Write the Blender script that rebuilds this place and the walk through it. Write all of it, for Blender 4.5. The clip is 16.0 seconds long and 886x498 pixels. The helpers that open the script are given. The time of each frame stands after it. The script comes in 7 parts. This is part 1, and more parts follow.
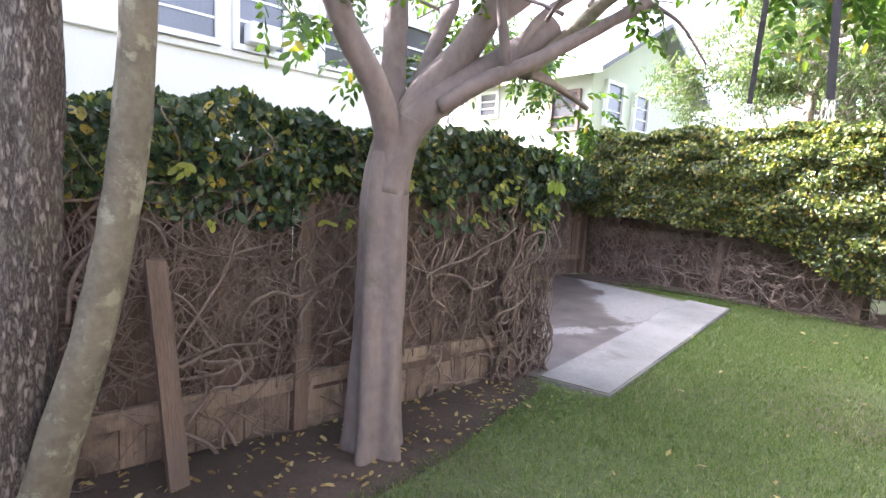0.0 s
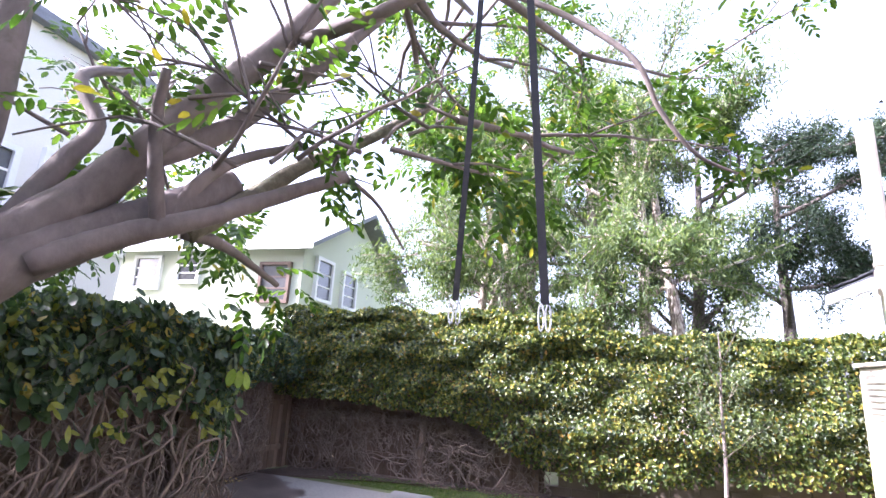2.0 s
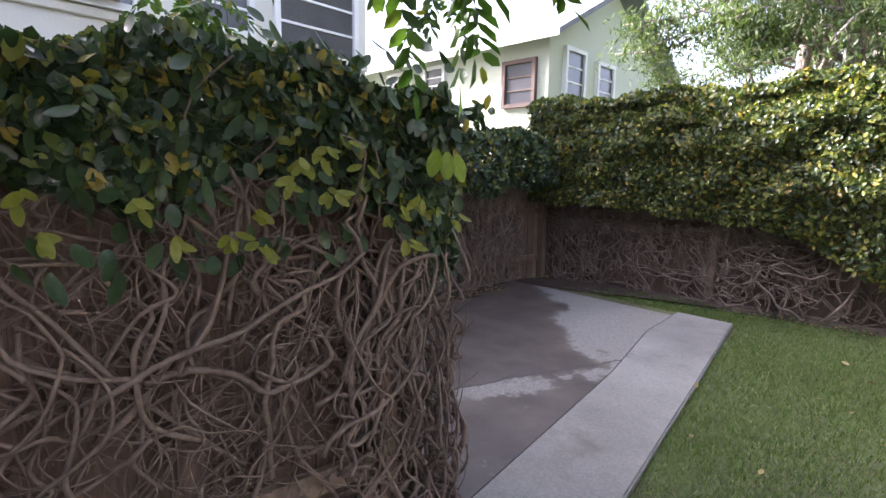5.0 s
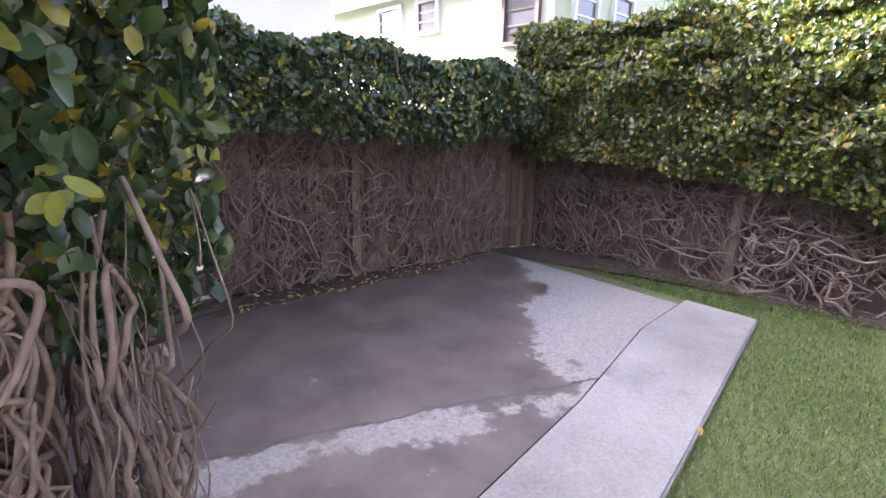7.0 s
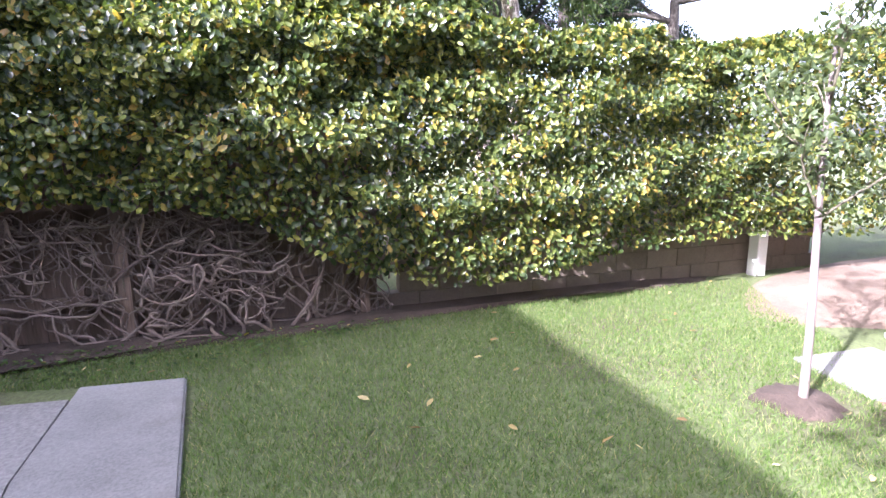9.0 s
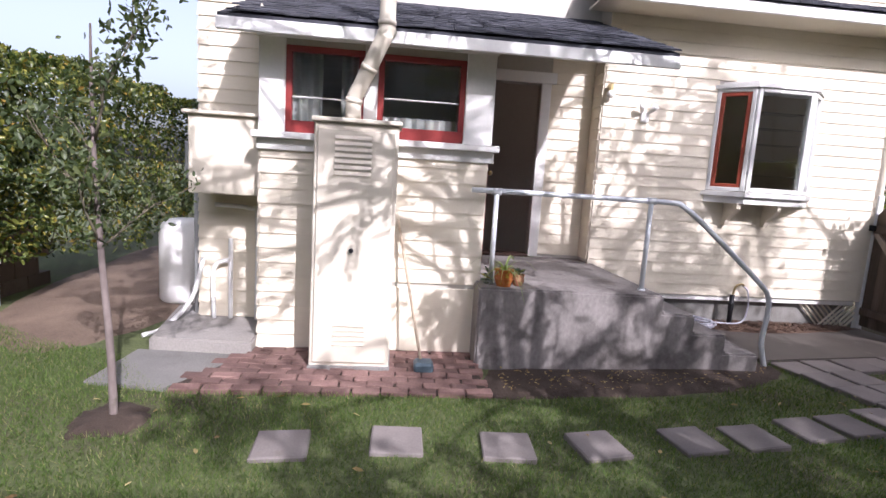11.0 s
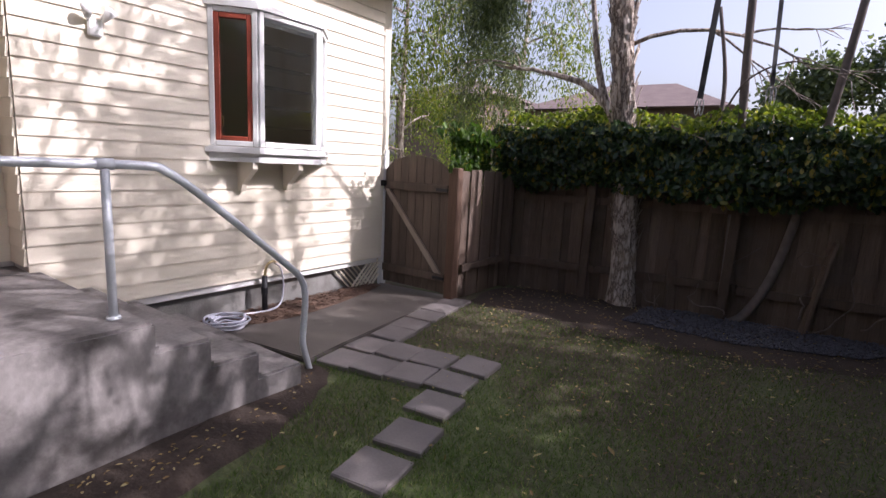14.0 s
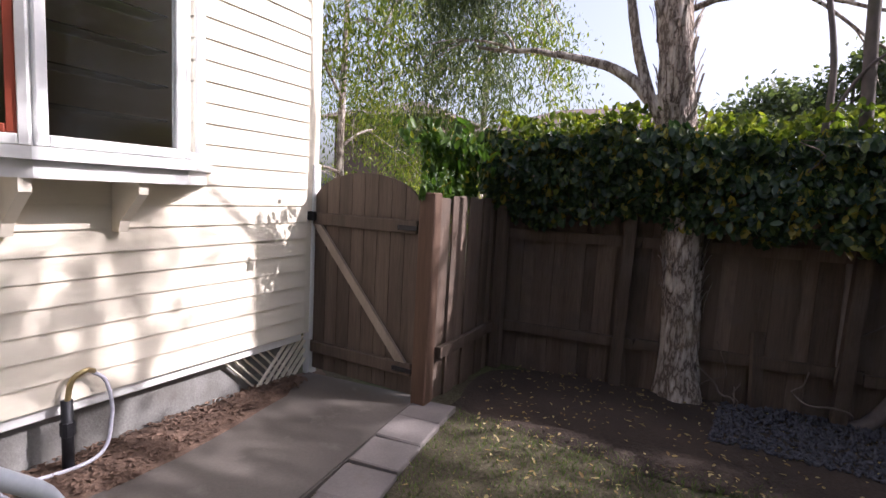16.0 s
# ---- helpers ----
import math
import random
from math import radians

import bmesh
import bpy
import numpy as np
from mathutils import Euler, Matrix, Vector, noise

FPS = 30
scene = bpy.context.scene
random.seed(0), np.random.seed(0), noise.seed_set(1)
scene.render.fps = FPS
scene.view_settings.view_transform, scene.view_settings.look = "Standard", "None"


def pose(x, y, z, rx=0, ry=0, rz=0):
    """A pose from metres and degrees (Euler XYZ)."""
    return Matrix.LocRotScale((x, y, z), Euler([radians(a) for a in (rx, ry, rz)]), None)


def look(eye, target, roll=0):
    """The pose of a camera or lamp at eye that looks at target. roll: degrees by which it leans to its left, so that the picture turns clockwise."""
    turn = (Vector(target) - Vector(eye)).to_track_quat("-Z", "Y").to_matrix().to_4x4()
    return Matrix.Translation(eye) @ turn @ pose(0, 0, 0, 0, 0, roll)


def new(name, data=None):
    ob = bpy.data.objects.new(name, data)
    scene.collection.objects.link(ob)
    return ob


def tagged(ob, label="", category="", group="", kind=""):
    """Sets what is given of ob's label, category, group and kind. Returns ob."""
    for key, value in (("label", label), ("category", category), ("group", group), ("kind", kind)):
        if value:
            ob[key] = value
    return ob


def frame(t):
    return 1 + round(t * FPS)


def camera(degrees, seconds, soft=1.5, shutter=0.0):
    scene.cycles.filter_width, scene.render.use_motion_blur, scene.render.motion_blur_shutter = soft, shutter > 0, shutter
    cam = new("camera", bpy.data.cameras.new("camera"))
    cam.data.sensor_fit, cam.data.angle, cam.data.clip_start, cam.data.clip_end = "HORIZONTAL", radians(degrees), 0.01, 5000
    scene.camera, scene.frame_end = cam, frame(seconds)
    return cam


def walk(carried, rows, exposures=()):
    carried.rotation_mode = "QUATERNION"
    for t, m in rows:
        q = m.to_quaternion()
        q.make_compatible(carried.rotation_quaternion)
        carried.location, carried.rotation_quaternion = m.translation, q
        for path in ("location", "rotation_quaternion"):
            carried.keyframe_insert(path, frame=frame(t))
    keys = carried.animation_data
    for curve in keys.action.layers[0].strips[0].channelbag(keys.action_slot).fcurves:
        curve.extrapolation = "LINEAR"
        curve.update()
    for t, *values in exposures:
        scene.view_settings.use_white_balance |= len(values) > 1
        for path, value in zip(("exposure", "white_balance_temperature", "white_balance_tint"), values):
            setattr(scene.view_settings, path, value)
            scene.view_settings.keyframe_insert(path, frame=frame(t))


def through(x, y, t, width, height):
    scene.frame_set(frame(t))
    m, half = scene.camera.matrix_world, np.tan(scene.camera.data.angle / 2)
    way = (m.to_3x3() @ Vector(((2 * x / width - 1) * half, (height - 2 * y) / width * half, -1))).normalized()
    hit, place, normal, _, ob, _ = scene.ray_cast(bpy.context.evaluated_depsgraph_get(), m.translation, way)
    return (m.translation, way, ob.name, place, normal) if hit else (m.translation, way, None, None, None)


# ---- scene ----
cam = camera(82.0, 16.0)

PATH = [
    (0, (-3.655, -1.673, 1.590), (-5.108, -0.320, 1.349), 3.2),
    (0.5, (-3.827, -1.472, 1.594), (-5.183, -0.021, 1.354), 4.0),
    (1, (-3.897, -1.266, 1.657), (-4.865, 0.484, 1.656), 4.4),
    (1.5, (-3.913, -1.129, 1.710), (-4.571, 0.739, 1.992), 4.1),
    (2, (-3.903, -1.045, 1.727), (-4.473, 0.811, 2.206), 3.3),
    (2.5, (-3.966, -0.922, 1.706), (-4.599, 0.926, 2.135), 3.6),
    (3, (-4.134, -0.686, 1.712), (-4.875, 1.121, 2.142), 3.9),
    (3.5, (-4.328, -0.397, 1.675), (-5.194, 1.389, 1.925), 2.6),
    (4, (-4.462, -0.127, 1.661), (-5.571, 1.531, 1.806), 3.6),
    (4.5, (-4.602, 0.096, 1.621), (-5.910, 1.606, 1.528), 3.6),
    (4.7, (-4.644, 0.170, 1.599), (-5.992, 1.637, 1.423), 2.0),
    (6.8, (-5.019, 1.640, 1.542), (-6.468, 2.939, 1.077), 0.9),
    (7, (-5.126, 1.755, 1.522), (-6.517, 3.119, 1.070), 1.7),
    (7.5, (-5.191, 2.130, 1.468), (-6.224, 3.777, 1.000), 0.0),
    (8, (-5.188, 2.545, 1.444), (-5.750, 4.409, 0.985), 1.3),
    (8.2, (-5.195, 2.669, 1.373), (-5.568, 4.592, 0.972), 0.3),
    (10.3, (-5.940, 3.397, 1.630), (-4.102, 4.133, 1.348), 4.8),
    (10.5, (-5.899, 3.405, 1.606), (-3.978, 3.895, 1.341), 5.2),
    (11, (-5.851, 3.408, 1.609), (-3.881, 3.207, 1.331), 3.6),
    (11.5, (-5.876, 3.367, 1.624), (-4.043, 2.623, 1.329), 4.2),
    (12, (-5.856, 3.270, 1.602), (-4.251, 2.138, 1.225), 4.1),
    (12.5, (-5.569, 3.081, 1.622), (-4.087, 1.788, 1.261), 2.3),
    (13, (-5.224, 2.898, 1.621), (-3.742, 1.590, 1.319), 2.3),
    (13.5, (-4.848, 2.626, 1.645), (-3.482, 1.188, 1.391), 1.3),
    (14, (-4.393, 2.235, 1.610), (-3.253, 0.626, 1.274), 2.9),
    (14.5, (-3.963, 1.850, 1.606), (-2.843, 0.227, 1.270), -0.4),
    (15, (-3.581, 1.482, 1.603), (-2.619, -0.246, 1.309), 3.0),
    (15.5, (-3.302, 0.955, 1.589), (-2.415, -0.833, 1.453), 1.7),
    (16, (-2.905, 0.472, 1.551), (-1.946, -1.269, 1.333), 3.1),
]
EXPOSURES = [(0, 3.1, 6000, 22), (1.0, 3.2, 5650, 26), (2.5, 2.1, 5700, 28), (4.7, 2.1, 5900, 24), (7.0, 2.9, 5850, 32), (7.5, 3.15, 5650, 27), (8.2, 3.05, 5400, 30), (10.3, 1.1, 5900, 26), (11.0, 0.42, 5850, 24), (12.5, 0.18, 5850, 27), (14.0, 0.36, 5950, 26), (16.0, 0.65, 6000, 24)]
walk(cam, [(t, look(eye, target, roll)) for t, eye, target, roll in PATH], EXPOSURES)

# ---- world and sun ----
SUN_AZ, SUN_EL = 246.0, 36.0
world = bpy.data.worlds.new("sky")
scene.world = world
world.use_nodes = True
wn = world.node_tree.nodes
sky = wn.new("ShaderNodeTexSky")
sky.sky_type = "NISHITA"
sky.sun_disc = False
sky.sun_elevation = radians(SUN_EL)
sky.sun_rotation = radians(SUN_AZ)
sky.air_density, sky.dust_density = 1.0, 5.0
wn["Background"].inputs["Strength"].default_value = 0.15
haze = wn.new("ShaderNodeHueSaturation")
haze.inputs["Saturation"].default_value, haze.inputs["Value"].default_value = 0.55, 1.35
world.node_tree.links.new(sky.outputs[0], haze.inputs["Color"])
world.node_tree.links.new(haze.outputs[0], wn["Background"].inputs["Color"])
sun = new("sun", bpy.data.lights.new("sun", "SUN"))
sun.data.energy, sun.data.angle, sun.data.color = 5.0, radians(0.55), (1.0, 0.95, 0.87)
sa, se = radians(SUN_AZ), radians(SUN_EL)
sun.matrix_world = look((0, 0, 30), (-math.sin(sa) * math.cos(se), -math.cos(sa) * math.cos(se), 30 - math.sin(se)))

# ---- materials ----
def nodes_of(name):
    m = bpy.data.materials.new(name)
    m.use_nodes = True
    nt = m.node_tree
    return m, nt.nodes, nt.links, nt.nodes["Principled BSDF"]


def noise_node(n, l, vec, scale, detail=4.0, rough=0.6):
    t = n.new("ShaderNodeTexNoise")
    t.inputs["Scale"].default_value, t.inputs["Detail"].default_value, t.inputs["Roughness"].default_value = scale, detail, rough
    l.new(vec, t.inputs["Vector"])
    return t.outputs["Fac"]


def ramp_node(n, l, fac, stops):
    r = n.new("ShaderNodeValToRGB")
    while len(r.color_ramp.elements) < len(stops):
        r.color_ramp.elements.new(0.5)
    for el, (p, c) in zip(r.color_ramp.elements, stops):
        el.position, el.color = p, (*c, 1)
    l.new(fac, r.inputs["Fac"])
    return r.outputs["Color"]


def mix_node(n, l, fac, a, b, kind="MIX"):
    m = n.new("ShaderNodeMix")
    m.data_type, m.blend_type = "RGBA", kind
    for sock, v in ((m.inputs[0], fac), (m.inputs[6], a), (m.inputs[7], b)):
        if isinstance(v, (float, int)):
            sock.default_value = v
        elif isinstance(v, tuple):
            sock.default_value = (*v, 1)
        else:
            l.new(v, sock)
    return m.outputs[2]


def math_node(n, l, op, a, b=0.5):
    m = n.new("ShaderNodeMath")
    m.operation = op
    for sock, v in ((m.inputs[0], a), (m.inputs[1], b)):
        if isinstance(v, (float, int)):
            sock.default_value = v
        else:
            l.new(v, sock)
    return m.outputs[0]


def coords(n, l, stretch=(1, 1, 1)):
    g = n.new("ShaderNodeNewGeometry")
    m = n.new("ShaderNodeMapping")
    m.inputs["Scale"].default_value = stretch
    l.new(g.outputs["Position"], m.inputs["Vector"])
    return m.outputs["Vector"]


def bump_node(n, l, p, height, strength, dist=0.01):
    b = n.new("ShaderNodeBump")
    b.inputs["Strength"].default_value, b.inputs["Distance"].default_value = strength, dist
    l.new(height, b.inputs["Height"])
    l.new(b.outputs["Normal"], p.inputs["Normal"])


def surface(name, dark, light, rough=0.75, big=1.5, fine=30.0, stretch=(1, 1, 1), bump=0.35, dist=0.006, each=0.0, metal=0.0, stain=None, stain_at=(0.55, 0.72), stain_scale=1.1, spec=0.4):
    """Colour between two tones at two scales, with fine relief; each: how much single pieces differ."""
    m, n, l, p = nodes_of(name)
    v = coords(n, l, stretch)
    f1, f2 = noise_node(n, l, v, big), noise_node(n, l, v, fine, 5)
    f = math_node(n, l, "ADD", math_node(n, l, "MULTIPLY", f1, 0.55), math_node(n, l, "MULTIPLY", f2, 0.45))
    c = ramp_node(n, l, f, [(0.3, dark), (0.7, light)])
    if each:
        o = n.new("ShaderNodeObjectInfo")
        k = math_node(n, l, "ADD", math_node(n, l, "MULTIPLY", o.outputs["Random"], 2 * each), 1 - each)
        c = mix_node(n, l, 1.0, c, k, "MULTIPLY")
    if stain:
        s = noise_node(n, l, coords(n, l), stain_scale, 6, 0.65)
        c = mix_node(n, l, ramp_node(n, l, s, [(stain_at[0], (0, 0, 0)), (stain_at[1], (1, 1, 1))]), c, stain)
    l.new(c, p.inputs["Base Color"])
    l.new(math_node(n, l, "ADD", math_node(n, l, "MULTIPLY", f2, 0.25), rough - 0.12), p.inputs["Roughness"])
    p.inputs["Metallic"].default_value = metal
    p.inputs["Specular IOR Level"].default_value = spec
    bump_node(n, l, p, f2, bump, dist)
    return m


def leafy(name, tones, gloss=0.45, through=0.35, spec=0.5):
    """Leaves: a tone of its own for each leaf, light shining through."""
    m, n, l, p = nodes_of(name)
    g = n.new("ShaderNodeNewGeometry")
    c = ramp_node(n, l, g.outputs["Random Per Island"], tones)
    f = noise_node(n, l, coords(n, l), 60.0, 3)
    c = mix_node(n, l, 1.0, c, ramp_node(n, l, f, [(0.3, (0.75, 0.75, 0.75)), (0.7, (1.0, 1.0, 1.0))]), "MULTIPLY")
    l.new(c, p.inputs["Base Color"])
    p.inputs["Roughness"].default_value = gloss
    p.inputs["Specular IOR Level"].default_value = spec
    t = n.new("ShaderNodeBsdfTranslucent")
    l.new(mix_node(n, l, 1.0, c, (1.5, 1.6, 0.7), "MULTIPLY"), t.inputs["Color"])
    s = n.new("ShaderNodeMixShader")
    s.inputs["Fac"].default_value = through
    l.new(p.outputs[0], s.inputs[1])
    l.new(t.outputs[0], s.inputs[2])
    l.new(s.outputs[0], n["Material Output"].inputs["Surface"])
    return m


def glassy(name, tint=(0.9, 0.95, 0.95)):
    m, n, l, p = nodes_of(name)
    p.inputs["Base Color"].default_value = (*tint, 1)
    p.inputs["Transmission Weight"].default_value = 1.0
    p.inputs["Roughness"].default_value = 0.02
    p.inputs["IOR"].default_value = 1.45
    return m


def fissured(name, deep, mid, high, scale, stretch, stain=(0.16, 0.15, 0.10)):
    """Bark: long plates with dark cracks between them."""
    m, n, l, p = nodes_of(name)
    v = coords(n, l, stretch)
    a = noise_node(n, l, v, scale, 5, 0.65)
    ridge = math_node(n, l, "MULTIPLY", math_node(n, l, "ABSOLUTE", math_node(n, l, "SUBTRACT", a, 0.5)), 5.0)
    big = noise_node(n, l, coords(n, l), 2.6, 5, 0.65)
    c = ramp_node(n, l, ridge, [(0.03, deep), (0.25, mid), (0.85, high)])
    c = mix_node(n, l, ramp_node(n, l, big, [(0.52, (0, 0, 0)), (0.72, (1, 1, 1))]), c, mix_node(n, l, 0.6, c, stain))
    l.new(c, p.inputs["Base Color"])
    p.inputs["Roughness"].default_value = 0.92
    p.inputs["Specular IOR Level"].default_value = 0.3
    bump_node(n, l, p, ramp_node(n, l, ridge, [(0.0, (0, 0, 0)), (0.5, (1, 1, 1))]), 0.9, 0.012)
    return m


PORCH_CONCRETE = surface("stained_porch_concrete", (0.13, 0.118, 0.112), (0.30, 0.275, 0.265), 0.85, 2.2, 34, (1, 1, 0.6), 0.4, 0.004, stain=(0.085, 0.075, 0.07), stain_at=(0.5, 0.68), stain_scale=2.6)
SIDING = surface("cream_siding_paint", (0.68, 0.62, 0.50), (0.76, 0.70, 0.58), 0.55, 1.2, 45, (1, 0.3, 1), 0.12, 0.003, each=0.03)
CREAM = surface("cream_metal_paint", (0.62, 0.57, 0.47), (0.68, 0.63, 0.53), 0.45, 2.0, 25, bump=0.08, dist=0.002)
WHITE = surface("white_trim_paint", (0.72, 0.72, 0.70), (0.82, 0.82, 0.80), 0.45, 2.0, 40, bump=0.1, dist=0.002)
RED = surface("red_window_paint", (0.20, 0.025, 0.025), (0.27, 0.04, 0.035), 0.4, 2.0, 40, bump=0.1, dist=0.002)
CASEMENT = surface("rust_red_casement_paint", (0.28, 0.055, 0.03), (0.36, 0.08, 0.045), 0.4, 2.0, 40, bump=0.1, dist=0.002)
SHINGLE = surface("slate_grey_shingle", (0.030, 0.032, 0.042), (0.085, 0.088, 0.105), 0.9, 6, 120, bump=0.5, dist=0.004, each=0.35)
CONCRETE = surface("grey_concrete", (0.20, 0.185, 0.17), (0.36, 0.34, 0.32), 0.85, 1.3, 60, bump=0.35, dist=0.004, stain=(0.11, 0.10, 0.09), stain_at=(0.55, 0.68))
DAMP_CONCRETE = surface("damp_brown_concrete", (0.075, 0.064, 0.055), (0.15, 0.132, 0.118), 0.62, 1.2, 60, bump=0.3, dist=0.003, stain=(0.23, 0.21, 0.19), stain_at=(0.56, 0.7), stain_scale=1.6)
PALE_CONCRETE = surface("pale_concrete", (0.11, 0.107, 0.10), (0.29, 0.282, 0.266), 0.9, 1.0, 70, bump=0.6, dist=0.005, stain=(0.12, 0.108, 0.095), stain_at=(0.55, 0.75), stain_scale=2.2)
PAVER = surface("mauve_grey_paver", (0.155, 0.135, 0.129), (0.25, 0.222, 0.21), 0.88, 3, 70, bump=0.3, dist=0.003, each=0.10, stain=(0.17, 0.14, 0.12), stain_at=(0.62, 0.75), stain_scale=4)
BRICK = surface("weathered_red_brick", (0.11, 0.062, 0.055), (0.24, 0.15, 0.13), 0.9, 4, 60, bump=0.5, dist=0.005, each=0.3)
FENCE = surface("weathered_fence_wood", (0.065, 0.044, 0.033), (0.19, 0.136, 0.103), 0.85, 1.5, 18, (5, 5, 0.35), 0.8, 0.008, each=0.32, stain=(0.11, 0.085, 0.07), stain_at=(0.5, 0.7), stain_scale=3.0)
PALE_FENCE = surface("paler_kickboard_wood", (0.12, 0.088, 0.066), (0.30, 0.235, 0.18), 0.85, 1.5, 18, (5, 5, 0.5), 0.6, 0.006, each=0.25, stain=(0.09, 0.07, 0.055), stain_at=(0.5, 0.66), stain_scale=4.0)
TAN_BLOCK = surface("dusty_tan_block", (0.10, 0.077, 0.06), (0.18, 0.142, 0.112), 0.92, 2.0, 50, bump=0.5, dist=0.005, each=0.15, stain=(0.10, 0.08, 0.06), stain_at=(0.5, 0.7), stain_scale=2.0)
GATE = surface("brown_gate_wood", (0.055, 0.04, 0.031), (0.15, 0.112, 0.086), 0.8, 1.5, 18, (5, 5, 0.35), 0.5, 0.005, each=0.2)
GATE_POST = surface("reddish_post_wood", (0.075, 0.042, 0.028), (0.15, 0.09, 0.06), 0.8, 1.5, 18, (5, 5, 0.35), 0.5, 0.005)
GALVANISED = surface("galvanised_pipe", (0.50, 0.53, 0.56), (0.66, 0.69, 0.72), 0.4, 5, 60, bump=0.15, dist=0.002, metal=0.12)
BARK = surface("smooth_grey_bark", (0.10, 0.08, 0.073), (0.225, 0.185, 0.172), 0.85, 2.0, 22, (1, 1, 0.6), 0.6, 0.008, stain=(0.11, 0.10, 0.07), stain_at=(0.6, 0.72), stain_scale=3)
BARK_ROUGH = fissured("furrowed_bark", (0.07, 0.057, 0.048), (0.15, 0.125, 0.108), (0.25, 0.215, 0.19), 42, (1, 1, 0.3))
BARK_MOSS = surface("lichen_bark", (0.075, 0.065, 0.045), (0.20, 0.175, 0.125), 0.9, 5.0, 26, bump=0.8, dist=0.01, stain=(0.22, 0.21, 0.15), stain_at=(0.55, 0.62), stain_scale=9)
PAPERBARK = fissured("papery_bark", (0.15, 0.115, 0.095), (0.44, 0.37, 0.32), (0.68, 0.62, 0.56), 12, (1, 1, 0.3), (0.36, 0.27, 0.17))
VINE = surface("woody_vine", (0.075, 0.055, 0.045), (0.25, 0.195, 0.165), 0.9, 6, 40, bump=0.5, dist=0.004)
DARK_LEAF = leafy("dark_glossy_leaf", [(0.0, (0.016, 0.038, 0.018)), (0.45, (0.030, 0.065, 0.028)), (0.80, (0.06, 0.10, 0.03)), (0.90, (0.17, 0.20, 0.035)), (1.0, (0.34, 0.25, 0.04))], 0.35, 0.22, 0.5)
HEDGE_LEAF = leafy("hedge_leaf", [(0.0, (0.022, 0.042, 0.014)), (0.35, (0.06, 0.09, 0.024)), (0.72, (0.14, 0.17, 0.04)), (0.94, (0.31, 0.29, 0.06)), (1.0, (0.38, 0.23, 0.055))], 0.32, 0.36)
CROWN_LEAF = leafy("bright_green_leaf", [(0.0, (0.025, 0.06, 0.012)), (0.6, (0.06, 0.12, 0.02)), (0.93, (0.10, 0.17, 0.03)), (1.0, (0.32, 0.25, 0.03))], 0.4, 0.45)
FEATHER_LEAF = leafy("feathery_grey_green_leaf", [(0.0, (0.045, 0.08, 0.03)), (0.6, (0.11, 0.16, 0.06)), (1.0, (0.21, 0.26, 0.10))], 0.55, 0.4)
PINE_LEAF = leafy("dark_blue_green_leaf", [(0.0, (0.014, 0.03, 0.016)), (1.0, (0.045, 0.075, 0.035))], 0.5, 0.25)
WILLOW_LEAF = leafy("narrow_grey_leaf", [(0.0, (0.045, 0.066, 0.03)), (0.7, (0.10, 0.135, 0.06)), (1.0, (0.19, 0.22, 0.09))], 0.45, 0.4)
# Yellow-green leaves with sunlight mixed into their tones
SUNLIT_LEAF = leafy("sunlit_yellow_green_leaf", [(0.0, (0.04, 0.065, 0.014)), (0.5, (0.13, 0.18, 0.025)), (1.0, (0.28, 0.30, 0.04))], 0.4, 0.5)
GRASS = leafy("grass_blade", [(0.0, (0.06, 0.108, 0.022)), (0.55, (0.105, 0.175, 0.04)), (0.85, (0.165, 0.22, 0.07)), (1.0, (0.33, 0.30, 0.16))], 0.5, 0.35, 0.3)
DRY_LEAF = leafy("fallen_leaf", [(0.0, (0.20, 0.12, 0.05)), (0.5, (0.36, 0.26, 0.10)), (1.0, (0.50, 0.42, 0.22))], 0.6, 0.25)
SPIDER = leafy("striped_plant_leaf", [(0.0, (0.10, 0.17, 0.04)), (1.0, (0.32, 0.38, 0.16))], 0.4, 0.35)
SOIL = surface("brown_soil", (0.028, 0.020, 0.015), (0.085, 0.060, 0.046), 0.95, 2, 45, bump=0.8, dist=0.02)
# Tan-brown soil of the side path, its colour lightened to look sunlit
SUNLIT_SOIL = surface("sunlit_tan_soil", (0.10, 0.07, 0.05), (0.24, 0.175, 0.13), 0.95, 2, 45, bump=0.8, dist=0.02)
MULCH = surface("wood_chip_mulch", (0.075, 0.045, 0.032), (0.22, 0.14, 0.10), 0.9, 8, 60, bump=0.6, dist=0.01, each=0.4)
GRAVEL = surface("blue_grey_gravel", (0.035, 0.034, 0.042), (0.13, 0.127, 0.15), 0.9, 20, 90, bump=0.5, dist=0.01)
DARK_ROOM = surface("dim_interior_paint", (0.52, 0.46, 0.45), (0.60, 0.54, 0.52), 0.7, 1, 20, bump=0.05, dist=0.002)
PALE_ROOM = surface("pale_interior_paint", (0.45, 0.43, 0.39), (0.52, 0.50, 0.46), 0.7, 1, 20, bump=0.05, dist=0.002)
DARK_WOOD = surface("dark_door_wood", (0.035, 0.018, 0.014), (0.07, 0.035, 0.025), 0.5, 1.5, 18, (5, 5, 0.4), 0.3, 0.004)
GLASS = glassy("window_glass")
NEIGHBOUR = surface("pale_green_plaster", (0.50, 0.53, 0.42), (0.60, 0.63, 0.51), 0.85, 0.6, 30, bump=0.1, dist=0.004)
NEIGHBOUR_CREAM = surface("pale_cream_plaster", (0.66, 0.64, 0.56), (0.76, 0.74, 0.66), 0.85, 0.5, 30, bump=0.1, dist=0.004)
BROWN_HOUSE = surface("brown_timber_house", (0.11, 0.075, 0.06), (0.17, 0.12, 0.10), 0.85, 1, 20, bump=0.2, dist=0.01)
